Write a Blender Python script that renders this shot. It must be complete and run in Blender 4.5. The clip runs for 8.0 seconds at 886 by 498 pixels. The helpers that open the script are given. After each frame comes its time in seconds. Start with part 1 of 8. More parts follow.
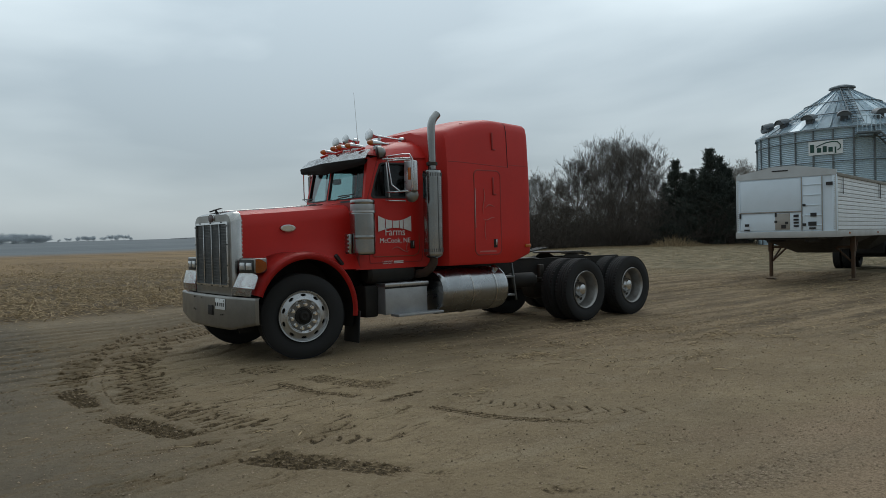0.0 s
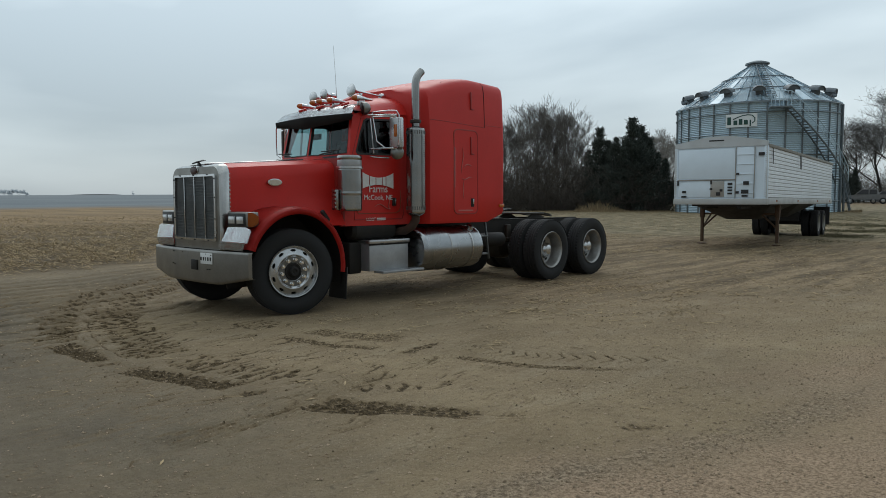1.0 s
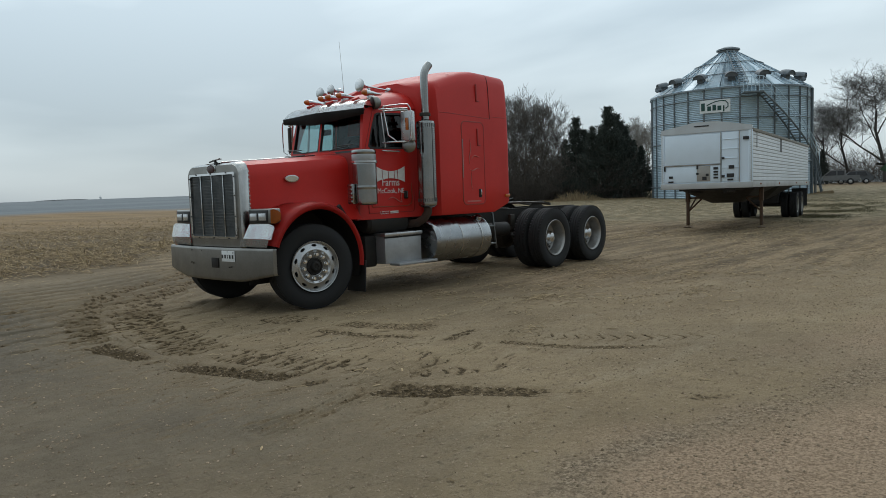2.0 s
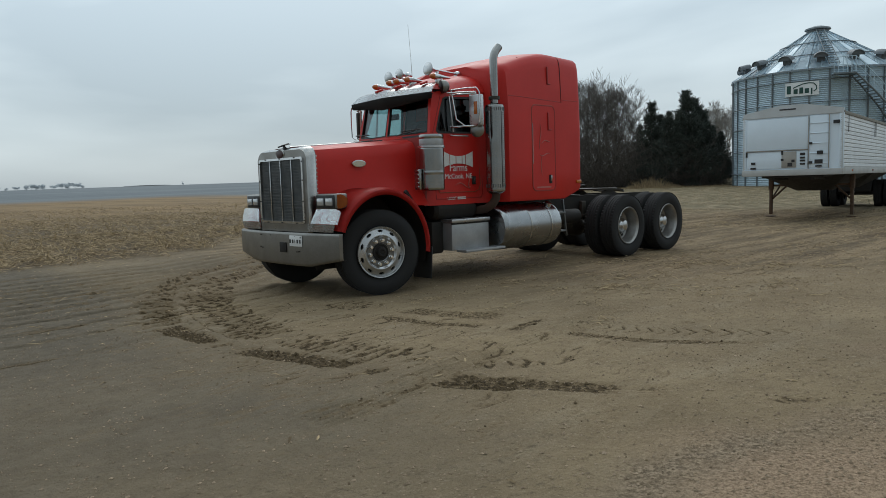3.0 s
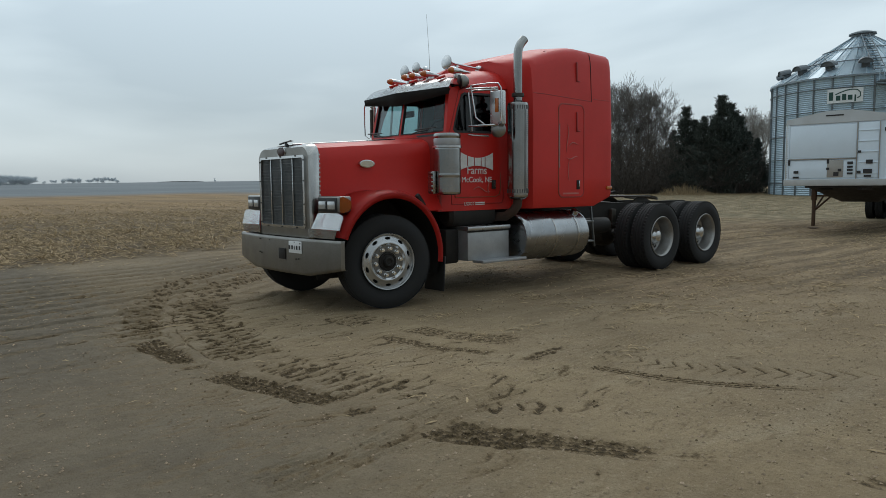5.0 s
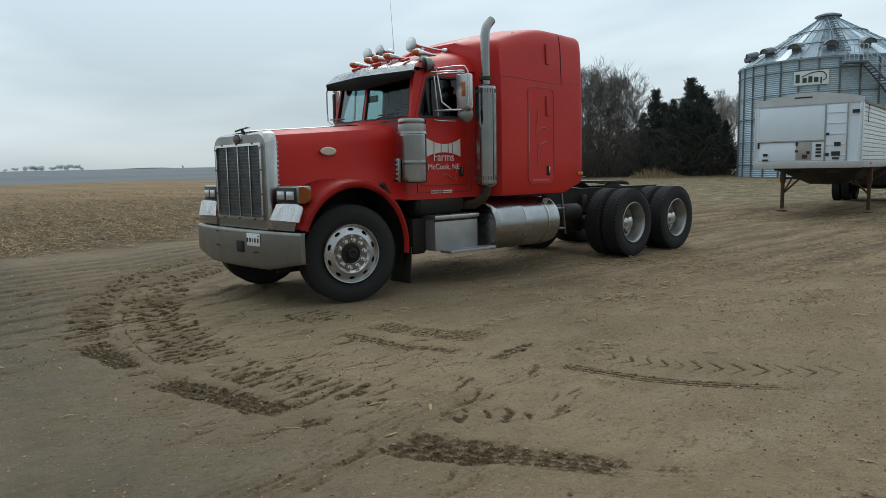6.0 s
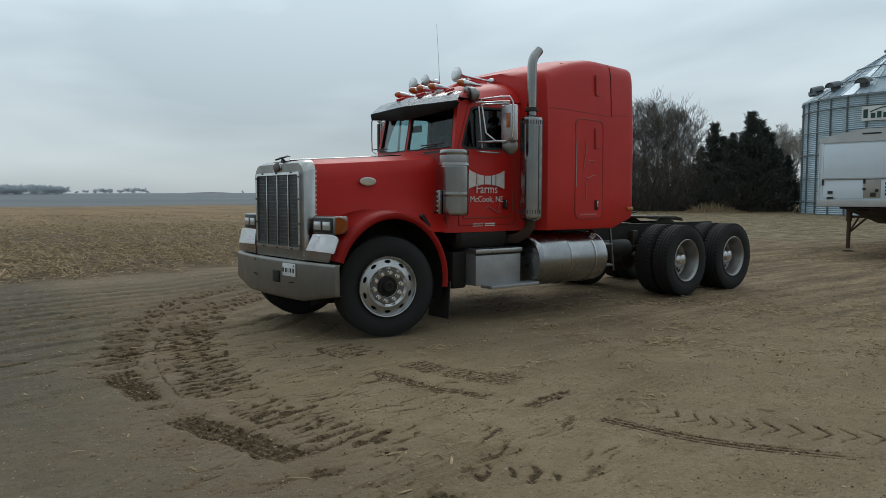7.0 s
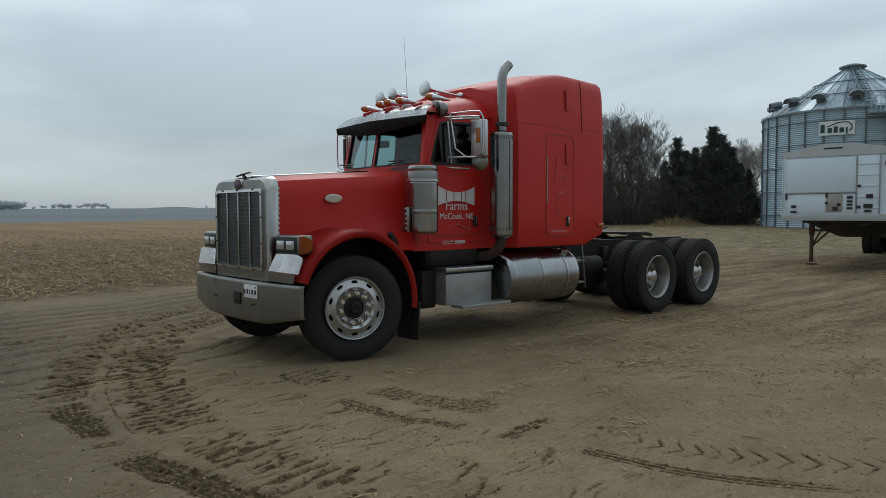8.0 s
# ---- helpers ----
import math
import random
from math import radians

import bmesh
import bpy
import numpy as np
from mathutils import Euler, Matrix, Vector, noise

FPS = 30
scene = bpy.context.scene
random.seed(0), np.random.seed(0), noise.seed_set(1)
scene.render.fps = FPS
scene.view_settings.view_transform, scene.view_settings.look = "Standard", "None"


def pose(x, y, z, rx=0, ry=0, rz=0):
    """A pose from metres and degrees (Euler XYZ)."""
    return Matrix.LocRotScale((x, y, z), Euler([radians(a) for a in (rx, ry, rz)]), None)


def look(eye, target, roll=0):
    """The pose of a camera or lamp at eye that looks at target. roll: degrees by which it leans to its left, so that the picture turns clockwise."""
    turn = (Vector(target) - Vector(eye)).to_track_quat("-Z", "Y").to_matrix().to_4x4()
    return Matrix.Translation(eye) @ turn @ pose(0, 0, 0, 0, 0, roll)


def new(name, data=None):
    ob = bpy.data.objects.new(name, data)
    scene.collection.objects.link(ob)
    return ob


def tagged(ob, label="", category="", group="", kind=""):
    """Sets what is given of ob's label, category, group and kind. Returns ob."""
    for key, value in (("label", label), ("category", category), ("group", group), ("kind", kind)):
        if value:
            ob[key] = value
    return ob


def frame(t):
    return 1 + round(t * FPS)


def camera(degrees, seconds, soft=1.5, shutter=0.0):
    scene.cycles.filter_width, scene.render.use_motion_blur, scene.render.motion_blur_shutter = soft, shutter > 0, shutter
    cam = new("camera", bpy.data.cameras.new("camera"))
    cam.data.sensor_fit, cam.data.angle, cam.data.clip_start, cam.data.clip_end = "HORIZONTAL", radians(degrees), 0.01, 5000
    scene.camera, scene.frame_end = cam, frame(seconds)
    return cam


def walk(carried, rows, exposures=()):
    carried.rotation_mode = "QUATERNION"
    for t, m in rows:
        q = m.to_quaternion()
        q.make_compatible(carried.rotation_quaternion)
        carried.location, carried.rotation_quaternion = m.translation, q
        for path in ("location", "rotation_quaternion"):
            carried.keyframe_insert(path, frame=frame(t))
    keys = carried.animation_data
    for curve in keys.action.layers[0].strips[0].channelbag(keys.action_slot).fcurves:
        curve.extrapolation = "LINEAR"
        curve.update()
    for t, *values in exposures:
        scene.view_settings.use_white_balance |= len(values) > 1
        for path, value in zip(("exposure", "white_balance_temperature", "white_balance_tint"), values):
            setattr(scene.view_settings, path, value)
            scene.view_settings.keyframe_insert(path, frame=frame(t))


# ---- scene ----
cam = camera(63.9, 8.0, soft=0.4)

PATH = [
    (0, (-4.36, -9.03, 1.47), (-3.075, -7.49, 1.43), -1.55),
    (0.5, (-4.785, -8.76, 1.455), (-3.42, -7.305, 1.306), -0.5),
    (1, (-5.115, -8.47, 1.42), (-3.668, -7.097, 1.272), -0.35),
    (1.2, (-5.217, -8.40, 1.40), (-3.755, -7.035, 1.297), -1.8),
    (2.3, (-5.654, -8.107, 1.395), (-4.157, -6.792, 1.216), -2.0),
    (2.5, (-5.59, -8.098, 1.393), (-4.127, -6.743, 1.244), -1.1),
    (3, (-5.449, -8.054, 1.377), (-4.094, -6.595, 1.181), -2.0),
    (3.5, (-5.287, -7.915, 1.387), (-3.953, -6.431, 1.242), -2.0),
    (4, (-5.143, -7.786, 1.383), (-3.759, -6.356, 1.187), -2.5),
    (4.2, (-5.083, -7.716, 1.398), (-3.728, -6.258, 1.201), -2.1),
    (5.3, (-4.67, -7.506, 1.391), (-3.374, -5.995, 1.202), -0.8),
    (5.5, (-4.627, -7.464, 1.397), (-3.314, -5.967, 1.209), -0.9),
    (6, (-4.503, -7.365, 1.427), (-3.152, -5.909, 1.193), -1.3),
    (6.5, (-4.311, -7.304, 1.445), (-3.038, -5.767, 1.317), 0.1),
    (7, (-4.223, -7.255, 1.454), (-2.976, -5.698, 1.304), -0.2),
    (7.5, (-4.153, -7.115, 1.47), (-2.86, -5.592, 1.383), -0.7),
    (8, (-4.077, -7.038, 1.488), (-2.757, -5.539, 1.377), -0.4),
]
walk(cam, [(t, look(eye, target, roll)) for t, eye, target, roll in PATH],
     [(0, -0.25), (0.5, -0.15), (1, 0.01), (2.5, 0.08), (3.0, 0.05), (3.5, 0.03), (4.0, 0.04), (5.5, 0.10), (6.0, 0.23), (6.5, 0.05), (7.0, -0.03), (7.5, -0.13), (8, -0.12)])

# ---- light ----
SUN_EL, SUN_AZ = radians(42), radians(40)
world = bpy.data.worlds.new("overcast_sky")
scene.world = world
world.use_nodes = True
wn, wl = world.node_tree.nodes, world.node_tree.links
wn.clear()
w_out = wn.new("ShaderNodeOutputWorld")
w_bg = wn.new("ShaderNodeBackground")
w_sky = wn.new("ShaderNodeTexSky")
w_sky.sky_type = "NISHITA"
w_sky.sun_disc = False
w_sky.sun_elevation, w_sky.sun_rotation = SUN_EL, SUN_AZ
w_co = wn.new("ShaderNodeTexCoord")
w_map = wn.new("ShaderNodeMapping")
w_map.inputs["Scale"].default_value = (1.0, 1.0, 3.4)
w_map.inputs["Location"].default_value = (0.35, 0.1, 0.2)
w_n1 = wn.new("ShaderNodeTexNoise")
w_n1.inputs["Scale"].default_value = 1.7
w_n1.inputs["Detail"].default_value = 6
w_n1.inputs["Roughness"].default_value = 0.42
w_n1.inputs["Distortion"].default_value = 0.35
w_ramp = wn.new("ShaderNodeValToRGB")
w_ramp.color_ramp.elements[0].position, w_ramp.color_ramp.elements[0].color = 0.38, (4.22, 5.10, 5.62, 1)
w_ramp.color_ramp.elements[1].position, w_ramp.color_ramp.elements[1].color = 0.62, (6.75, 7.78, 8.22, 1)
w_mix = wn.new("ShaderNodeMixRGB")
w_mix.inputs[0].default_value = 0.93
wl.new(w_co.outputs["Generated"], w_map.inputs["Vector"])
wl.new(w_map.outputs["Vector"], w_n1.inputs["Vector"])
wl.new(w_n1.outputs["Fac"], w_ramp.inputs["Fac"])
wl.new(w_sky.outputs["Color"], w_mix.inputs[1])
wl.new(w_ramp.outputs["Color"], w_mix.inputs[2])
# the cloud cover is brightest round the hidden sun
w_dot = wn.new("ShaderNodeVectorMath")
w_dot.operation = "DOT_PRODUCT"
w_dot.inputs[1].default_value = (math.sin(SUN_AZ) * math.cos(SUN_EL), math.cos(SUN_AZ) * math.cos(SUN_EL), math.sin(SUN_EL))
w_glow = wn.new("ShaderNodeMapRange")
w_glow.interpolation_type = "SMOOTHSTEP"
for key_, val_ in (("From Min", -0.5), ("From Max", 1.0), ("To Min", 0.47), ("To Max", 1.06)):
    w_glow.inputs[key_].default_value = val_
w_mul = wn.new("ShaderNodeVectorMath")
w_mul.operation = "SCALE"
wl.new(w_co.outputs["Generated"], w_dot.inputs[0])
wl.new(w_dot.outputs["Value"], w_glow.inputs["Value"])
# and dims towards the horizon
w_sep = wn.new("ShaderNodeSeparateXYZ")
w_dim = wn.new("ShaderNodeMapRange")
for key_, val_ in (("From Min", 0.0), ("From Max", 0.32), ("To Min", 0.62), ("To Max", 1.15)):
    w_dim.inputs[key_].default_value = val_
w_both = wn.new("ShaderNodeMath")
w_both.operation = "MULTIPLY"
wl.new(w_co.outputs["Generated"], w_sep.inputs[0])
wl.new(w_sep.outputs["Z"], w_dim.inputs["Value"])
wl.new(w_glow.outputs[0], w_both.inputs[0])
wl.new(w_dim.outputs[0], w_both.inputs[1])
wl.new(w_both.outputs[0], w_mul.inputs["Scale"])
wl.new(w_mix.outputs["Color"], w_mul.inputs[0])
wl.new(w_mul.outputs[0], w_bg.inputs["Color"])
w_bg.inputs["Strength"].default_value = 0.126
wl.new(w_bg.outputs["Background"], w_out.inputs["Surface"])

sun_data = bpy.data.lights.new("sun", "SUN")
sun_data.energy, sun_data.angle, sun_data.color = 0.6, radians(30), (1.0, 0.97, 0.92)
sun = new("sun", sun_data)
sun.matrix_world = look((math.sin(SUN_AZ) * 60, math.cos(SUN_AZ) * 60, 54), (0, 0, 0))


# ---- materials ----
def mat(name, base, rough=0.6, metal=0.0, dark=None, scale=6.0, amount=0.5, fine=60.0, bump=0.0, bump_scale=40.0,
        coat=0.0, spec=0.5, rough_vary=0.15, random_tint=0.0, stretch=(1, 1, 1)):
    """A surface with stains at a coarse scale, grain at a fine one, and relief."""
    m = bpy.data.materials.new(name)
    m.use_nodes = True
    n, l = m.node_tree.nodes, m.node_tree.links
    p = n["Principled BSDF"]
    co = n.new("ShaderNodeTexCoord")
    mp = n.new("ShaderNodeMapping")
    mp.inputs["Scale"].default_value = stretch
    l.new(co.outputs["Object"], mp.inputs["Vector"])
    a = n.new("ShaderNodeTexNoise")
    a.inputs["Scale"].default_value, a.inputs["Detail"].default_value = scale, 5
    b = n.new("ShaderNodeTexNoise")
    b.inputs["Scale"].default_value, b.inputs["Detail"].default_value = fine, 3
    for t in (a, b):
        l.new(mp.outputs["Vector"], t.inputs["Vector"])
    add = n.new("ShaderNodeMath")
    add.operation = "MULTIPLY_ADD"
    add.inputs[1].default_value = 0.35
    l.new(b.outputs["Fac"], add.inputs[0])
    l.new(a.outputs["Fac"], add.inputs[2])
    rng = n.new("ShaderNodeMapRange")
    rng.inputs["From Min"].default_value, rng.inputs["From Max"].default_value = 0.42, 0.92
    rng.inputs["To Max"].default_value = amount
    l.new(add.outputs[0], rng.inputs["Value"])
    mix = n.new("ShaderNodeMixRGB")
    dark = dark or tuple(c * 0.6 for c in base)
    mix.inputs[1].default_value, mix.inputs[2].default_value = (*base, 1), (*dark, 1)
    l.new(rng.outputs[0], mix.inputs[0])
    out = mix.outputs[0]
    if random_tint:
        info = n.new("ShaderNodeObjectInfo")
        hsv = n.new("ShaderNodeHueSaturation")
        mr = n.new("ShaderNodeMapRange")
        mr.inputs["To Min"].default_value, mr.inputs["To Max"].default_value = 1 - random_tint, 1 + random_tint
        l.new(info.outputs["Random"], mr.inputs["Value"])
        l.new(mr.outputs[0], hsv.inputs["Value"])
        l.new(out, hsv.inputs["Color"])
        out = hsv.outputs[0]
    l.new(out, p.inputs["Base Color"])
    rr = n.new("ShaderNodeMapRange")
    rr.inputs["To Min"].default_value, rr.inputs["To Max"].default_value = max(0.02, rough - rough_vary), min(1, rough + rough_vary)
    l.new(a.outputs["Fac"], rr.inputs["Value"])
    l.new(rr.outputs[0], p.inputs["Roughness"])
    p.inputs["Metallic"].default_value = metal
    p.inputs["Specular IOR Level"].default_value = spec
    p.inputs["Coat Weight"].default_value = coat
    p.inputs["Coat Roughness"].default_value = 0.12
    if bump:
        c = n.new("ShaderNodeTexNoise")
        c.inputs["Scale"].default_value, c.inputs["Detail"].default_value = bump_scale, 4
        l.new(mp.outputs["Vector"], c.inputs["Vector"])
        bp = n.new("ShaderNodeBump")
        bp.inputs["Strength"].default_value, bp.inputs["Distance"].default_value = min(1, bump), 0.01
        l.new(c.outputs["Fac"], bp.inputs["Height"])
        l.new(bp.outputs[0], p.inputs["Normal"])
    return m


def glass(name, tint, rough=0.04):
    """A thin pane: mostly see-through, with a clear surface reflection."""
    m = bpy.data.materials.new(name)
    m.use_nodes = True
    n, l = m.node_tree.nodes, m.node_tree.links
    n.clear()
    out = n.new("ShaderNodeOutputMaterial")
    tr = n.new("ShaderNodeBsdfTransparent")
    tr.inputs["Color"].default_value = (*tint, 1)
    gl = n.new("ShaderNodeBsdfGlossy")
    gl.inputs["Roughness"].default_value = rough
    lw = n.new("ShaderNodeLayerWeight")
    fr = n.new("ShaderNodeMath")
    fr.operation = "POWER"
    fr.inputs[1].default_value = 3.5
    l.new(lw.outputs["Facing"], fr.inputs[0])
    fm = n.new("ShaderNodeMapRange")
    fm.inputs["To Min"].default_value, fm.inputs["To Max"].default_value = 0.035, 0.75
    l.new(fr.outputs[0], fm.inputs["Value"])
    mx = n.new("ShaderNodeMixShader")
    l.new(fm.outputs[0], mx.inputs[0])
    l.new(tr.outputs[0], mx.inputs[1])
    l.new(gl.outputs[0], mx.inputs[2])
    l.new(mx.outputs[0], out.inputs[0])
    return m


RED = mat("red_paint", (0.56, 0.0200, 0.014), 0.46, spec=0.32, dark=(0.37, 0.020, 0.015), scale=1.6, amount=0.5, fine=30, coat=0.06, bump=0.02, bump_scale=25)
RED_DULL = mat("dull_red_paint", (0.33, 0.016, 0.01), 0.55, dark=(0.18, 0.02, 0.018), scale=5, amount=0.6)
CHROME = mat("weathered_chrome", (0.66, 0.67, 0.68), 0.22, 1.0, dark=(0.42, 0.42, 0.41), scale=5, amount=0.5, fine=70, bump=0.03, bump_scale=60)
CHROME_DULL = mat("dull_chrome", (0.30, 0.298, 0.284), 0.34, 1.0, dark=(0.175, 0.16, 0.142), scale=3.5, amount=0.7, fine=50, bump=0.05, bump_scale=30)
STEEL = mat("stainless_steel", (0.50, 0.50, 0.49), 0.22, 1.0, dark=(0.30, 0.29, 0.27), scale=4, amount=0.6, fine=50, bump=0.04, bump_scale=30)
STEEL_WORN = mat("worn_stainless_steel", (0.38, 0.385, 0.38), 0.19, 1.0, dark=(0.21, 0.205, 0.19), scale=4, amount=0.6, fine=50, bump=0.04, bump_scale=30)
ALU = mat("polished_aluminium", (0.54, 0.55, 0.56), 0.30, 0.9, dark=(0.36, 0.35, 0.34), scale=6, amount=0.5, fine=80)
TANK = mat("tank_aluminium", (0.40, 0.41, 0.42), 0.26, 1.0, dark=(0.24, 0.24, 0.24), scale=3, amount=0.6, fine=60, bump=0.03, bump_scale=30)
# brightened chrome: the corner panels' sky reflection is put in its colour
CHROME_LIT = mat("lit_chrome", (0.90, 0.91, 0.92), 0.16, 1.0, dark=(0.70, 0.70, 0.69), scale=6, amount=0.5, fine=60)
ALU_BOX = mat("aluminium_plate", (0.44, 0.45, 0.46), 0.45, 0.6, dark=(0.25, 0.25, 0.25), scale=5, amount=0.6, fine=60)
RUBBER = mat("tyre_rubber", (0.020, 0.021, 0.023), 0.85, spec=0.3, dark=(0.034, 0.031, 0.027), scale=4, amount=0.5, fine=60, bump=0.15, bump_scale=90)
BLACK = mat("black_paint", (0.017, 0.0165, 0.016), 0.65, spec=0.2, dark=(0.036, 0.031, 0.026), scale=6, amount=0.7, fine=50, bump=0.1)
BLACK_STEEL = mat("shadowed_steel_holes", (0.15, 0.15, 0.15), 0.5, 0.7, dark=(0.07, 0.07, 0.07), scale=8, amount=0.6)
BLACK_PLASTIC = mat("black_plastic", (0.012, 0.012, 0.013), 0.5, dark=(0.024, 0.023, 0.021), scale=8, amount=0.6)
MESH_METAL = mat("grille_wire", (0.17, 0.175, 0.18), 0.42, 0.8, dark=(0.06, 0.08, 0.08), scale=8, amount=0.6)
RIM_DULL = mat("dull_rim_aluminium", (0.40, 0.395, 0.385), 0.42, 0.8, dark=(0.20, 0.185, 0.165), scale=6, amount=0.7)
RIM_DARK = mat("dark_rim_face", (0.22, 0.215, 0.205), 0.45, 0.7, dark=(0.11, 0.10, 0.09), scale=9, amount=0.7)
GREASE = mat("greasy_steel", (0.026, 0.024, 0.021), 0.6, 0.2, dark=(0.06, 0.048, 0.034), scale=6, amount=0.7, bump=0.2)
AMBER = mat("amber_lens", (0.48, 0.125, 0.016), 0.22, dark=(0.34, 0.08, 0.012), scale=20, amount=0.5, coat=0.5)
WHITE_PAINT = mat("white_paint", (0.74, 0.75, 0.75), 0.45, dark=(0.55, 0.55, 0.53), scale=3, amount=0.4)
DECAL = mat("white_lettering", (0.72, 0.72, 0.70), 0.5, dark=(0.5, 0.45, 0.43), scale=18, amount=0.5)
DECAL_GREY = mat("grey_pinstripe", (0.44, 0.15, 0.13), 0.5, dark=(0.44, 0.05, 0.04), scale=14, amount=0.7)
GOLD_LINE = mat("faded_gold_pinstripe", (0.20, 0.075, 0.03), 0.5, scale=14, amount=0.6)
LENS = mat("headlight_glass", (0.62, 0.64, 0.65), 0.12, 0.6, dark=(0.42, 0.43, 0.44), scale=40, amount=0.5, coat=0.6)
BADGE = mat("maroon_enamel", (0.05, 0.012, 0.012), 0.35, dark=(0.03, 0.02, 0.02), scale=20, amount=0.5)
CREAM = mat("cream_enamel", (0.62, 0.58, 0.46), 0.35, dark=(0.42, 0.38, 0.28), scale=20, amount=0.5)
INTERIOR = mat("grey_interior", (0.06, 0.06, 0.065), 0.8, dark=(0.03, 0.03, 0.033), scale=8, amount=0.6)
PANE = glass("window_glass", (0.80, 0.88, 0.87))
SHIELD = glass("windshield_glass", (0.60, 0.74, 0.76))
# near side window: the dark cab behind it is put into the tint
PANE_SHADED = glass("shaded_glass", (0.22, 0.27, 0.28))


# ---- shape helpers ----
def part(name, bm, material, parent=None, label="", smooth=True, angle=35):
    """Links a bmesh as one mesh object, under its thing where one is given."""
    me = bpy.data.meshes.new(name)
    bmesh.ops.recalc_face_normals(bm, faces=bm.faces)
    if smooth:
        lim = radians(angle)
        for f in bm.faces:
            f.smooth = True
        for e in bm.edges:
            if len(e.link_faces) != 2 or e.calc_face_angle(0) > lim:
                e.smooth = False
    bm.to_mesh(me)
    bm.free()
    me.materials.append(material)
    ob = new(name, me)
    if parent is not None:
        ob.parent = parent
    if label:
        ob["label"] = label
    return ob


def thing(name, m, label, category, group="", kind=""):
    ob = new(name)
    ob.empty_display_size = 0.2
    ob.matrix_world = m
    return tagged(ob, label, category, group, kind)


def B():
    return bmesh.new()


def box(bm, c, s, rot=(0, 0, 0), bevel=0.0, seg=2):
    """A box with its centre and sizes, its edges rounded."""
    m = pose(*c, *rot) @ Matrix.Diagonal((s[0], s[1], s[2], 1))
    g = bmesh.ops.create_cube(bm, size=1, matrix=m)
    if bevel:
        es = list({e for v in g["verts"] for e in v.link_edges})
        bmesh.ops.bevel(bm, geom=es, offset=bevel, segments=seg, affect="EDGES", profile=0.5)
    return bm


def frame_of(d):
    return Vector(d).normalized().to_track_quat("Z", "Y").to_matrix()


def cyl(bm, p0, p1, r0, r1=None, seg=16, caps=True):
    r1 = r0 if r1 is None else r1
    p0, p1 = Vector(p0), Vector(p1)
    f = frame_of(p1 - p0)
    rings = []
    for p, r in ((p0, r0), (p1, r1)):
        rings.append([bm.verts.new(p + f @ Vector((math.cos(a) * r, math.sin(a) * r, 0))) for a in [2 * math.pi * k / seg for k in range(seg)]])
    for k in range(seg):
        bm.faces.new((rings[0][k], rings[0][(k + 1) % seg], rings[1][(k + 1) % seg], rings[1][k]))
    if caps:
        bm.faces.new(rings[0][::-1])
        bm.faces.new(rings[1])
    return bm


def tube(bm, pts, r, seg=8, radii=None, caps=True):
    """A round bar along points."""
    pts = [Vector(p) for p in pts]
    rings = []
    for i, p in enumerate(pts):
        d = (pts[min(i + 1, len(pts) - 1)] - pts[max(i - 1, 0)])
        f = frame_of(d)
        rr = radii[i] if radii else r
        ring = [p + f @ Vector((math.cos(a) * rr, math.sin(a) * rr, 0)) for a in [2 * math.pi * k / seg for k in range(seg)]]
        if rings:
            prev = [v.co for v in rings[-1]]
            best = min(range(seg), key=lambda s: sum((ring[(k + s) % seg] - prev[k]).length_squared for k in range(seg)))
            ring = ring[best:] + ring[:best]
        rings.append([bm.verts.new(c) for c in ring])
    for a, b in zip(rings, rings[1:]):
        for k in range(seg):
            bm.faces.new((a[k], a[(k + 1) % seg], b[(k + 1) % seg], b[k]))
    if caps:
        bm.faces.new(rings[0][::-1])
        bm.faces.new(rings[-1])
    return bm


def lathe(bm, prof, c, axis=(0, -1, 0), seg=40, closed=False):
    """Turns a profile of (radius, distance along the axis) round an axis through c."""
    f, c = frame_of(axis), Vector(c)
    rings = []
    for r, h in prof:
        if r < 1e-6:
            rings.append([bm.verts.new(c + f @ Vector((0, 0, h)))])
        else:
            rings.append([bm.verts.new(c + f @ Vector((math.cos(2 * math.pi * k / seg) * r, math.sin(2 * math.pi * k / seg) * r, h))) for k in range(seg)])
    pairs = list(zip(rings, rings[1:])) + ([(rings[-1], rings[0])] if closed else [])
    for a, b in pairs:
        for k in range(seg):
            j = (k + 1) % seg
            if len(a) == 1 and len(b) == 1:
                continue
            if len(a) == 1:
                bm.faces.new((a[0], b[j], b[k]))
            elif len(b) == 1:
                bm.faces.new((a[k], a[j], b[0]))
            else:
                bm.faces.new((a[k], a[j], b[j], b[k]))
    return bm


def loft(bm, sections, closed=False, caps=False):
    """Skins rows of points, each row with the same count."""
    rows = [[bm.verts.new(p) for p in s] for s in sections]
    n = len(rows[0])
    for a, b in zip(rows, rows[1:]):
        for k in range(n if closed else n - 1):
            j = (k + 1) % n
            bm.faces.new((a[k], a[j], b[j], b[k]))
    if caps:
        bm.faces.new(rows[0][::-1])
        bm.faces.new(rows[-1])
    return bm


def slab(bm, pts, d):
    """A flat piece: an outline, given thickness by the vector d."""
    d = Vector(d)
    a = [bm.verts.new(Vector(p)) for p in pts]
    b = [bm.verts.new(Vector(p) + d) for p in pts]
    n = len(a)
    bm.faces.new(a)
    bm.faces.new(b[::-1])
    for k in range(n):
        bm.faces.new((a[k], b[k], b[(k + 1) % n], a[(k + 1) % n]))
    return bm


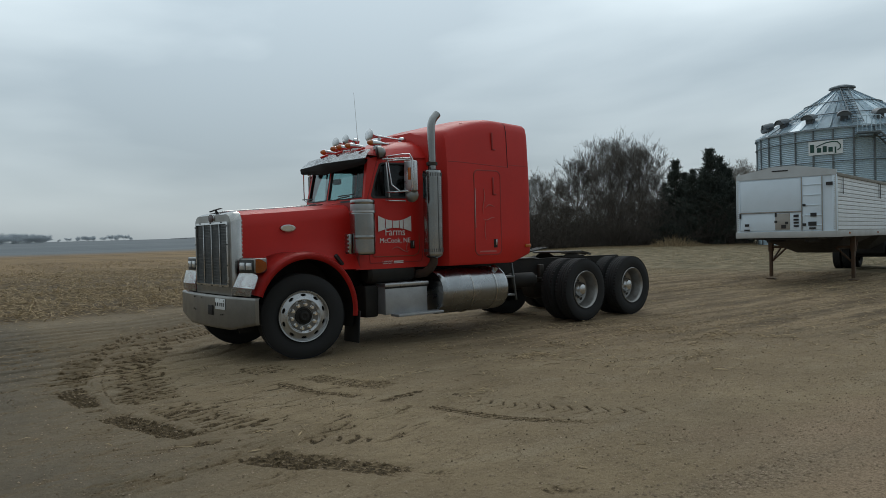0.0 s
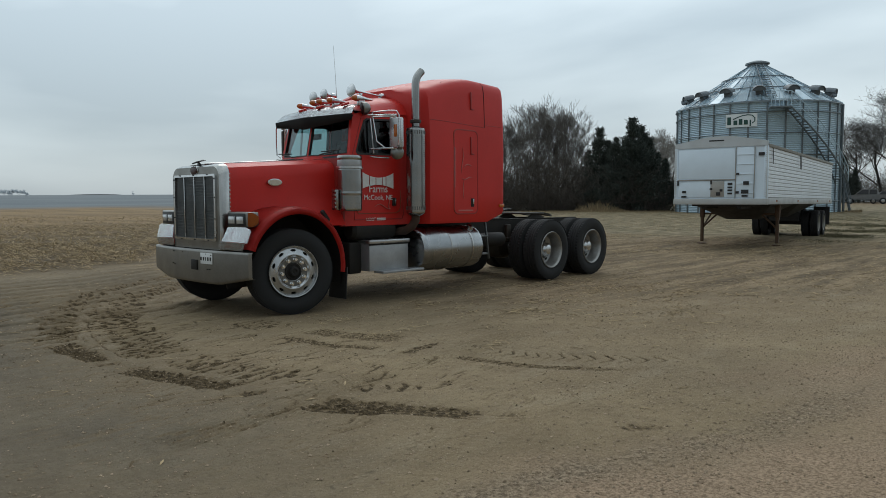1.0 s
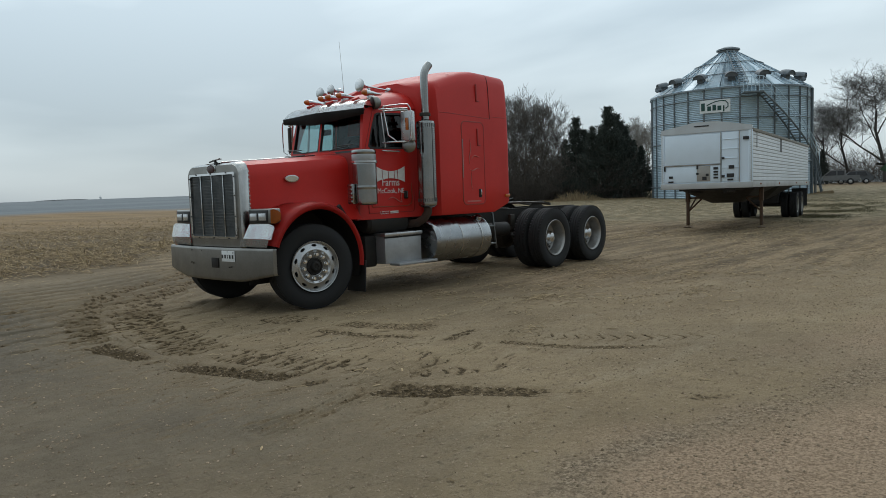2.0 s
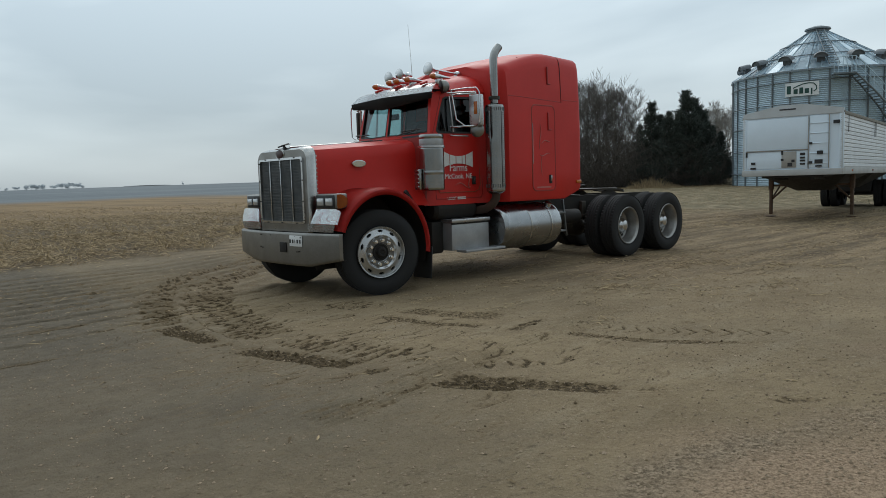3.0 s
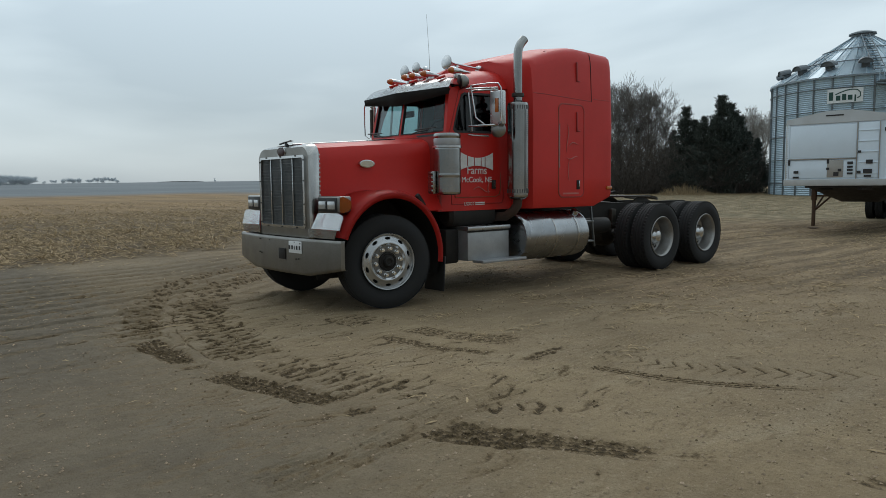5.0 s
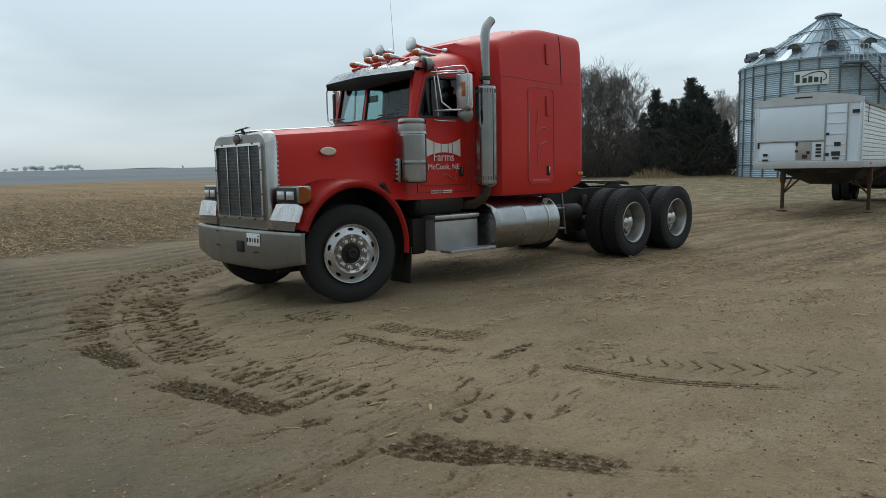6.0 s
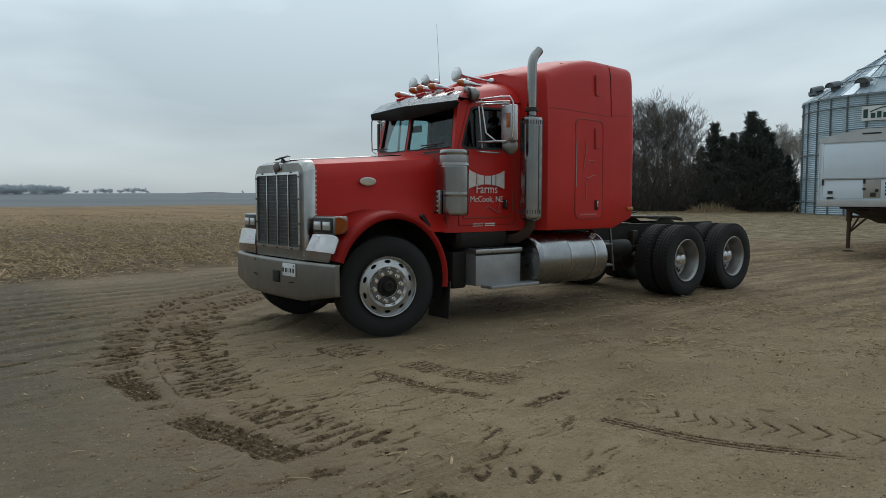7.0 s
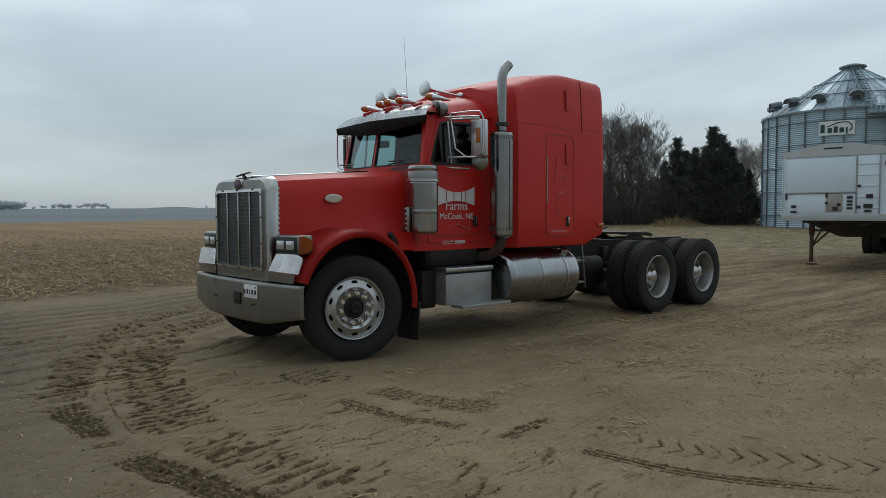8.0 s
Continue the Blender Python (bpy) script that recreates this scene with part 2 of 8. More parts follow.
def ring_slab(bm, outer, inner, d):
    """A flat frame between two outlines with the same count, given thickness by d."""
    d = Vector(d)
    rows = [[bm.verts.new(Vector(p) + o) for p in pts] for pts, o in ((outer, Vector()), (inner, Vector()), (inner, d), (outer, d))]
    n = len(outer)
    for a, b in zip(rows, rows[1:] + rows[:1]):
        for k in range(n):
            j = (k + 1) % n
            bm.faces.new((a[k], a[j], b[j], b[k]))
    return bm


def rounded(w, h, r, n=4):
    """The outline of a rounded rectangle about the origin, as (u, v)."""
    pts = []
    for cx, cy, a0 in ((w / 2 - r, h / 2 - r, 0), (-w / 2 + r, h / 2 - r, 90), (-w / 2 + r, -h / 2 + r, 180), (w / 2 - r, -h / 2 + r, 270)):
        for k in range(n + 1):
            a = radians(a0 + 90 * k / n)
            pts.append((cx + r * math.cos(a), cy + r * math.sin(a)))
    return pts


# ---- ground ----
def ground_z(x, y):
    """Height of the yard: it rises gently towards the track in front and falls away behind."""
    x, y = np.asarray(x, float), np.asarray(y, float)
    near = np.clip(-(y + 1.3), 0, 9)
    z = -0.045 - 0.007 * np.clip(x, -8, 30) + 0.032 * near * np.exp(-((x + 1) / 14.0) ** 2)
    d = np.hypot(x + 5, y + 8)
    az = np.degrees(np.arctan2(y + 8, x + 5))
    left = np.clip((az - 38) / 12, 0, 1) * np.clip((200 - az) / 40, 0, 1)
    z = z - 0.12 * np.clip((d - 25) / 60, 0, 1) * left
    z = z + 0.42 * np.clip((d - 36) / 18, 0, 1) * (1 - left) * np.clip((az + 40) / 30, 0, 1)
    z = z + left * 6.3 * np.clip((d - 115) / 900, 0, 1) ** 0.8
    return z


def poly_near(px, py, line):
    """Distance to a polyline, signed side, and the length run along it at the nearest place."""
    best = np.full(px.shape, 1e9)
    side = np.zeros(px.shape)
    run = np.zeros(px.shape)
    s0 = 0.0
    for (ax, ay), (bx, by) in zip(line, line[1:]):
        dx, dy = bx - ax, by - ay
        L = math.hypot(dx, dy)
        t = np.clip(((px - ax) * dx + (py - ay) * dy) / (L * L), 0, 1)
        ex, ey = px - (ax + t * dx), py - (ay + t * dy)
        d = np.hypot(ex, ey)
        m = d < best
        best = np.where(m, d, best)
        side = np.where(m, np.sign(dx * ey - dy * ex), side)
        run = np.where(m, s0 + t * L, run)
        s0 += L
    return best, side, run


def smooth_line(pts, n=6):
    out = []
    P = [pts[0]] + list(pts) + [pts[-1]]
    for i in range(1, len(P) - 2):
        for k in range(n):
            t = k / n
            out.append(tuple(0.5 * (2 * P[i][c] + (P[i + 1][c] - P[i - 1][c]) * t + (2 * P[i - 1][c] - 5 * P[i][c] + 4 * P[i + 1][c] - P[i + 2][c]) * t * t
                                    + (3 * P[i][c] - P[i - 1][c] - 3 * P[i + 1][c] + P[i + 2][c]) * t ** 3) for c in (0, 1)))
    return out + [pts[-1]]


# turned soil: the line, half width, depth, strength, and the kind of print: smeared solid by a scrubbing tyre, or bars left by the lugs
RUTS = [
    (smooth_line([(1.7, 5.0), (1.0, 4.38), (-0.11, 3.65), (-0.85, 2.95), (-1.31, 2.2), (-1.89, 1.21), (-2.13, 0.8), (-2.38, 0.05), (-2.48, -0.35), (-2.60, -0.90)]), 0.25, 0.030, 1.0, "bars"),
    (smooth_line([(-2.70, -0.90), (-2.70, -1.45), (-2.68, -2.06)]), 0.15, 0.030, 0.92, "solid"),
    (smooth_line([(-2.86, -2.22), (-2.59, -2.28)]), 0.055, 0.018, 0.8, "solid"),
    (smooth_line([(-2.73, -2.56), (-2.61, -3.25), (-2.49, -3.92)]), 0.145, 0.032, 0.92, "solid"),
    (smooth_line([(-2.64, -4.12), (-2.37, -4.17)]), 0.055, 0.020, 0.95, "solid"),
    (smooth_line([(-2.52, -4.42), (-2.30, -4.49)]), 0.032, 0.014, 0.8, "solid"),
    (smooth_line([(-2.22, -4.07), (-1.91, -4.11)]), 0.035, 0.014, 0.8, "solid"),
    (smooth_line([(-2.40, -4.66), (-2.33, -4.90), (-2.19, -5.24)]), 0.17, 0.030, 0.95, "solid"),
    (smooth_line([(-2.27, -5.06), (-2.05, -5.50), (-1.92, -5.80)]), 0.125, 0.022, 0.86, "solid"),
    (smooth_line([(-1.92, -5.78), (-1.76, -6.02)]), 0.07, 0.010, 0.5, "solid"),
    (smooth_line([(0.9, 3.5), (-0.14, 2.5), (-0.8, 1.85), (-1.37, 0.97), (-1.68, 0.27), (-1.84, -0.43), (-2.02, -1.02), (-2.12, -1.45), (-2.2, -1.87), (-2.26, -2.3)]), 0.32, 0.020, 0.88, "bars"),
    (smooth_line([(-2.27, -2.5), (-2.15, -3.05), (-2.1, -3.5), (-2.05, -3.95)]), 0.26, 0.014, 0.78, "bars"),
    (smooth_line([(-0.70, -1.05), (-0.70, -1.80)]), 0.24, 0.010, 0.72, "bars"),
    (smooth_line([(-0.94, -1.10), (-0.96, -1.76)]), 0.035, 0.012, 0.7, "solid"),
    (smooth_line([(-0.60, -2.70), (-0.52, -3.05), (-0.38, -3.48)]), 0.19, 0.012, 0.60, "solid"),
    (smooth_line([(-0.62, -2.20), (-0.60, -2.80)]), 0.18, 0.014, 0.64, "solid"),
    (smooth_line([(-1.02, -2.28), (-1.03, -3.05), (-0.87, -3.68)]), 0.09, 0.018, 0.70, "solid"),
    (smooth_line([(-0.93, -3.98), (-0.60, -3.93), (-0.29, -3.86)]), 0.065, 0.016, 0.9, "solid"),
    (smooth_line([(-1.68, -6.52), (-1.50, -6.72)]), 0.05, 0.010, 0.75, "solid"),
    (smooth_line([(-1.96, -4.52), (-1.80, -4.78), (-1.68, -5.02)]), 0.13, 0.012, 0.9, "bars"),
]
# rib-tread print across the yard, and the thin ribs with chevrons beside them
PRINT = smooth_line([(-3.4, -4.78), (-2.8, -4.68), (-2.46, -4.59), (-1.82, -4.47), (-0.8, -4.37), (0.44, -4.14)])
# the smooth edge that a tyre's shoulder pressed between the two outer ruts
SHOULDER = smooth_line([(1.6, 4.75), (0.66, 4.0), (-0.3, 3.15), (-1.12, 2.2), (-1.62, 1.3), (-2.03, 0.35), (-2.3, -0.45), (-2.44, -0.98), (-2.58, -1.9), (-2.60, -2.5)])
RIBS = smooth_line([(-0.73, -4.46), (-0.63, -5.10), (-0.36, -5.70), (0.10, -6.55)])
GRAVEL_EDGE = [(-9, -9.4), (-4.4, -7.1), (-2.92, -6.42), (-2.2, -6.66), (-1.32, -7.02), (0.11, -7.3), (6, -8.4)]
FIELD_EDGE = [(-60, 3.4), (-20, 5.8), (-8, 6.7), (-2.6, 7.0), (-0.5, 7.15), (0.5, 7.45), (1.3, 7.9), (3, 9.5), (5.5, 12.0), (8, 14.4), (18, 24), (40, 52), (60, 90)]


def fbm(x, y, f, octaves=4, seed=0.0):
    """Smooth random relief, made of turned sine sheets."""
    z = np.zeros(np.shape(x))
    a, tot = 1.0, 0.0
    rs = np.random.RandomState(int(seed * 7 + 11))
    for o in range(octaves):
        acc = np.zeros(np.shape(x))
        for k in range(5):
            t, p = rs.uniform(0, 2 * np.pi), rs.uniform(0, 6.28)
            g = f * rs.uniform(0.7, 1.4)
            acc += np.sin(x * g * np.cos(t) + y * g * np.sin(t) + p + 1.3 * np.sin(x * g * 0.43 * np.sin(t) - y * g * 0.57 * np.cos(t) + p * 2))
        z += a * acc / 5
        tot += a
        a *= 0.55
        f *= 2.1
    return z / tot


def hashed(k, seed):
    """A random share for each whole number."""
    return np.modf(np.abs(np.sin(k * 12.9898 + seed * 78.233)) * 43758.5453)[0]


def soil(px, py):
    """Relief of the worked soil and the share of turned dark soil, for places near the truck."""
    dz = np.zeros(px.shape)
    turned = np.zeros(px.shape)
    wob = fbm(px, py, 9.0, 3, 3) / 0.24
    wob2 = fbm(px, py, 26.0, 3, 4) / 0.24
    crumb = fbm(px, py, 60.0, 3, 41) / 0.24
    for q, (line, hw, depth, strong, kind) in enumerate(RUTS):
        d, side, run = poly_near(px, py, line)
        total = sum(math.hypot(b[0] - a[0], b[1] - a[1]) for a, b in zip(line, line[1:]))
        lat = side * d + 0.012 * wob
        if kind == "solid":
            soft_edge = min(0.05, 0.6 * hw)
            inside = np.clip((hw + 0.012 - np.abs(lat) - 0.012 * wob2) / soft_edge, 0, 1) * np.clip((run + 0.02 * wob2) / min(0.10, 0.22 * total), 0, 1) * np.clip((total - run + 0.02 * wob2) / min(0.12, 0.25 * total), 0, 1)
            ribs = np.cos(lat * 2 * np.pi / 0.052 + 0.35 * wob)
            cross = np.cos(run * 2 * np.pi / 0.075 + 1.2 * wob + 4 * lat)
            tex = np.clip(0.66 + 0.32 * ribs + 0.12 * cross + 0.30 * crumb, 0, 1)
            share = inside * tex
            dz += -0.5 * depth * inside + 0.45 * depth * inside * (0.35 * ribs + 0.25 * cross + 0.5 * crumb)
        else:
            freq = 8.5
            s_ = (run + 0.22 * lat + 0.02 * wob) * freq
            k = np.floor(s_)
            h1, h2, h3, h4 = (hashed(k, q * 5 + j) for j in range(4))
            f = s_ - k - 0.5 - 0.30 * (h1 - 0.5) - lat * 1.6 * (h4 - 0.5)
            wide = 0.11 + 0.14 * h2
            lo, hi = -hw * (0.5 + 0.75 * h3), hw * (0.5 + 0.75 * h4)
            inside = np.clip((lat - lo) / 0.035, 0, 1) * np.clip((hi - lat) / 0.035, 0, 1) * np.clip(run / 0.1, 0, 1) * np.clip((total - run) / 0.05, 0, 1)
            bar = np.exp(-((f + 0.06 * wob2) / wide) ** 2)
            back = np.exp(-((f + 0.34) / 0.12) ** 2)
            share = inside * np.clip(bar * (0.72 + 0.70 * h1) * (0.95 + 0.4 * crumb) + 0.12 + 0.12 * wob2, 0, 1)
            dz += inside * (-depth * bar + 0.55 * depth * back * (0.7 + 0.3 * wob2))
        rim = np.exp(-((np.abs(lat) - hw - 0.03) / 0.03) ** 2) * np.clip(run / 0.1, 0, 1) * np.clip((total - run) / 0.1, 0, 1)
        dz += 0.22 * depth * rim * (0.6 + 0.4 * wob2)
        turned = np.maximum(turned, strong * share)
    # the pressed shoulder: a smooth low ridge, with a fine crack on either side
    d, side, run = poly_near(px, py, SHOULDER)
    lat = side * d + 0.006 * wob
    ends = np.clip(run / 0.5, 0, 1) * np.clip((9.4 - run) / 0.4, 0, 1)
    ridge = np.exp(-(lat / 0.045) ** 2) * ends
    dz = dz * (1 - 0.8 * ridge) + 0.012 * ridge
    crack = (np.exp(-((lat - 0.075) / 0.016) ** 2) + 0.8 * np.exp(-((lat + 0.075) / 0.014) ** 2)) * ends * np.clip(0.65 + 0.5 * wob, 0, 1)
    dz -= 0.010 * crack
    turned = np.maximum(turned * (1 - 0.92 * ridge), 0.62 * crack)
    # the print's ribs
    d, side, run = poly_near(px, py, PRINT)
    lat = side * d
    band = np.clip((0.19 - d) / 0.03, 0, 1) * np.clip(0.75 + 0.22 * wob, 0, 1)
    groove = np.cos(lat * 2 * np.pi / 0.062 + 0.25 * wob)
    dz += band * 0.009 * groove
    turned = np.maximum(turned, 0.11 * band * np.clip(-groove * 1.2 + 0.05 + 0.25 * crumb, 0, 1))
    # thin ribs, and the chevrons beside them
    d, side, run = poly_near(px, py, RIBS)
    lat = side * d
    fade = np.clip(run / 0.06, 0, 1) * np.clip((1.75 - run) / 0.7, 0, 1)
    thin = np.exp(-(((np.abs(lat) + 0.004 * wob) / 0.060) ** 4)) * (0.55 + 0.45 * np.cos(lat * 2 * np.pi / 0.048))
    dz -= 0.012 * thin * fade
    turned = np.maximum(turned, np.clip(1.35 * thin * fade * (0.85 + 0.25 * crumb), 0, 1))
    u = np.where(side > 0, d - 0.035 - 0.045 * run, 9)
    ph = (run + 0.62 * np.abs(u - 0.31) + 0.006 * wob) / 0.140
    kk = np.floor(ph)
    arm = np.exp(-((ph - kk - 0.5) / (0.10 + 0.03 * hashed(kk, 3))) ** 2)
    arm = arm * np.clip((u - 0.13 - 0.03 * hashed(kk, 5)) / 0.03, 0, 1) * np.clip((0.50 - 0.04 * hashed(kk, 6) - u) / 0.03, 0, 1) * np.clip(1.0 + 0.25 * wob2, 0, 1)
    arm = arm * np.clip(run / 0.2, 0, 1) * np.clip((2.1 - run) / 0.5, 0, 1)
    arm = arm * np.clip(0.62 + (u - 0.24) / 0.14, 0.62, 1)
    dz -= 0.014 * arm
    turned = np.maximum(turned, 0.85 * arm)
    # old parallel wheel marks sweeping past the front of the truck: low ridges with broken cracks along them
    for j, (off, dep) in enumerate(((-2.9, 0.006), (-2.1, 0.008), (-1.55, 0.010), (-0.95, 0.012), (-0.5, 0.010), (-0.1, 0.020), (0.3, 0.016), (0.7, 0.018), (1.15, 0.020), (1.6, 0.016), (2.0, 0.018), (2.45, 0.016), (3.0, 0.014), (3.6, 0.010))):
        d, side, run = poly_near(px, py, [(-16, 0.9 + off * 0.9), (-7, 1.2 + off), (-3.2, 1.5 + off), (-0.6, 2.1 + off * 0.9), (4, 5.2 + off * 0.6)])
        e = side * d + 0.022 * wob + 0.04 * np.sin(run * 1.7 + j)
        dz += -1.9 * dep * np.exp(-(e / 0.05) ** 2) + 1.0 * dep * np.exp(-((e - 0.10) / 0.06) ** 2)
        broken = np.clip(1.6 * np.sin(run * 2.3 + 2.1 * j) + 1.2 * np.sin(run * 5.9 + j * 1.3) + 0.5 * wob - 0.35, 0, 1)
        turned = np.maximum(turned, np.clip((0.2 - px) / 1.5, 0, 1) * 0.95 * np.exp(-(e / 0.030) ** 2) * broken)
    # short scratches and crumbs dragged about in front of the truck
    for j, (ang, freq, keep, reach) in enumerate(((4, 13.0, 0.70, 0.9), (-8, 9.0, 0.74, 0.7), (14, 17.0, 0.72, 1.2), (22, 7.0, 0.80, 0.6))):
        ca, sa = math.cos(radians(ang)), math.sin(radians(ang))
        u, v = px * ca + py * sa, (py * ca - px * sa) * freq + 0.35 * wob
        k = np.floor(v)
        w_ = u * reach * 3 + 7 * hashed(k, 40 + j)
        m_ = np.floor(w_)
        on = np.clip((hashed(k + 31 * m_, 50 + j) - keep) / 0.06, 0, 1) * np.sin(np.pi * (w_ - m_)) ** 0.7
        line_ = np.exp(-((v - k - 0.5 - 0.3 * (hashed(k, 60 + j) - 0.5)) / 0.22) ** 2) * on
        zone = np.clip(0.75 - np.abs(px + 2.4) / 4.5 + 0.6 * np.exp(-((px + 1.7) / 1.1) ** 2), 0, 1) * np.clip((py + 6.8) / 2.0, 0, 1) * np.clip((4.5 - py) / 2, 0, 1)
        zone = zone * np.clip(0.75 + 0.35 * wob, 0, 1)
        dz -= 0.006 * line_ * zone
        turned = np.maximum(turned, 0.68 * line_ * zone)
    # scuffed soil where the rear wheels turned
    stain = np.clip(fbm(px * 0.5, py, 2.2, 3, 27) * 3.0, 0, 1) * np.exp(-((px - 5.0) / 4.0) ** 2 - ((py + 1.9) / 1.2) ** 2)
    turned = np.maximum(turned, 1.0 * stain * np.clip(wob2 * 0.6 + 0.3 * crumb + 0.25, 0, 1))
    return dz, np.clip(turned, 0, 1)


def axis(lo, hi, step, far, n):
    mid = np.arange(lo, hi + step / 2, step)
    g = np.geomspace(step * 1.5, far, n)
    return np.concatenate([lo - np.cumsum(g)[::-1] * far / np.cumsum(g)[-1], mid, hi + np.cumsum(g) * far / np.cumsum(g)[-1]])


def stepped(inner, coarse, step, far, n):
    """Grid lines: fine over the ruts, wider beyond, running out to the horizon."""
    ax = axis(coarse[0], coarse[1], 0.05, far, n)
    return np.concatenate([ax[ax < inner[0] - 0.02], np.arange(inner[0], inner[1], step), ax[ax > inner[1] + 0.02]])


gx, gy = stepped((-3.4, 0.7), (-6.5, 6.5), 0.0125, 3200, 60), stepped((-6.3, 1.0), (-7.5, 6.0), 0.0145, 3200, 60)
GX, GY = np.meshgrid(gx, gy)
GZ = ground_z(GX, GY)
near_mask = np.clip((26 - np.hypot(GX, GY)) / 10, 0, 1)
sdz, turned = soil(GX, GY)
yard = 0.018 * fbm(GX, GY, 1.3, 3, 1) + 0.006 * fbm(GX, GY, 9.0, 3, 2)
fd, fs, fr = poly_near(GX, GY, FIELD_EDGE)
field = np.clip(0.5 + fs * fd / 1.2 + 0.25 * fbm(GX, GY, 1.1, 3, 5), 0, 1)
dist = np.hypot(GX + 5, GY + 8)
GZ = GZ + near_mask * (sdz * (1 - field) + yard + field * 0.05 * fbm(GX, GY, 5.0, 3, 6))
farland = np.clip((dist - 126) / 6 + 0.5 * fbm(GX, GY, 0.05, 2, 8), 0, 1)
grass = np.clip((np.hypot(GX - 45, GY - 12) * -1 + 42) / 14, 0, 1) * np.clip((GX - 19 + 0.6 * (GY + 2)) / 8 + 0.6 * fbm(GX, GY, 0.5, 3, 47) / 0.4, 0, 1) * (1 - field)
gd, gs, gr = poly_near(GX, GY, GRAVEL_EDGE)
gravel = np.clip(-gs * gd / 1.1 + 0.50 + 0.45 * fbm(GX, GY, 2.2, 3, 9) / 0.4, 0, 1) * (GX < 9) * (GX > -10)
far_yard = np.clip((GX - 2.5 + 0.4 * (GY + 3)) / 5 + 0.3 * fbm(GX, GY, 0.8, 3, 45) / 0.3, 0, 1) * (1 - field)
ny, nx = GX.shape
idx = np.arange(ny * nx).reshape(ny, nx)
quads = np.stack([idx[:-1, :-1], idx[:-1, 1:], idx[1:, 1:], idx[1:, :-1]], -1).reshape(-1, 4)
gme = bpy.data.meshes.new("ground")
gme.from_pydata(np.stack([GX, GY, GZ], -1).reshape(-1, 3).tolist(), [], quads.tolist())
gme.polygons.foreach_set("use_smooth", np.ones(len(quads), dtype=bool))
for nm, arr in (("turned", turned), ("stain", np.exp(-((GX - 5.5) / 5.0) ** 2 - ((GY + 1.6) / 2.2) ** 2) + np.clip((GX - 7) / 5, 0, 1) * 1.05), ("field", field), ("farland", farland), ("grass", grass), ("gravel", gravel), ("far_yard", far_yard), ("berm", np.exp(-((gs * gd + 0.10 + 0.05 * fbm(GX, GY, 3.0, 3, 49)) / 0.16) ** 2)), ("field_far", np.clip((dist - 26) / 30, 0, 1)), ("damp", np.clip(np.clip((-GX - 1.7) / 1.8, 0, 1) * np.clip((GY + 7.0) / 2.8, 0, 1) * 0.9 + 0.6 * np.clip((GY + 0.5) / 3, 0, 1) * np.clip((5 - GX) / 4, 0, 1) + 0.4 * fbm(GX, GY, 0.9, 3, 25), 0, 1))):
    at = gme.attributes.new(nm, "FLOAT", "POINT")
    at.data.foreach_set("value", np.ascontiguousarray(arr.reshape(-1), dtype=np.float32))


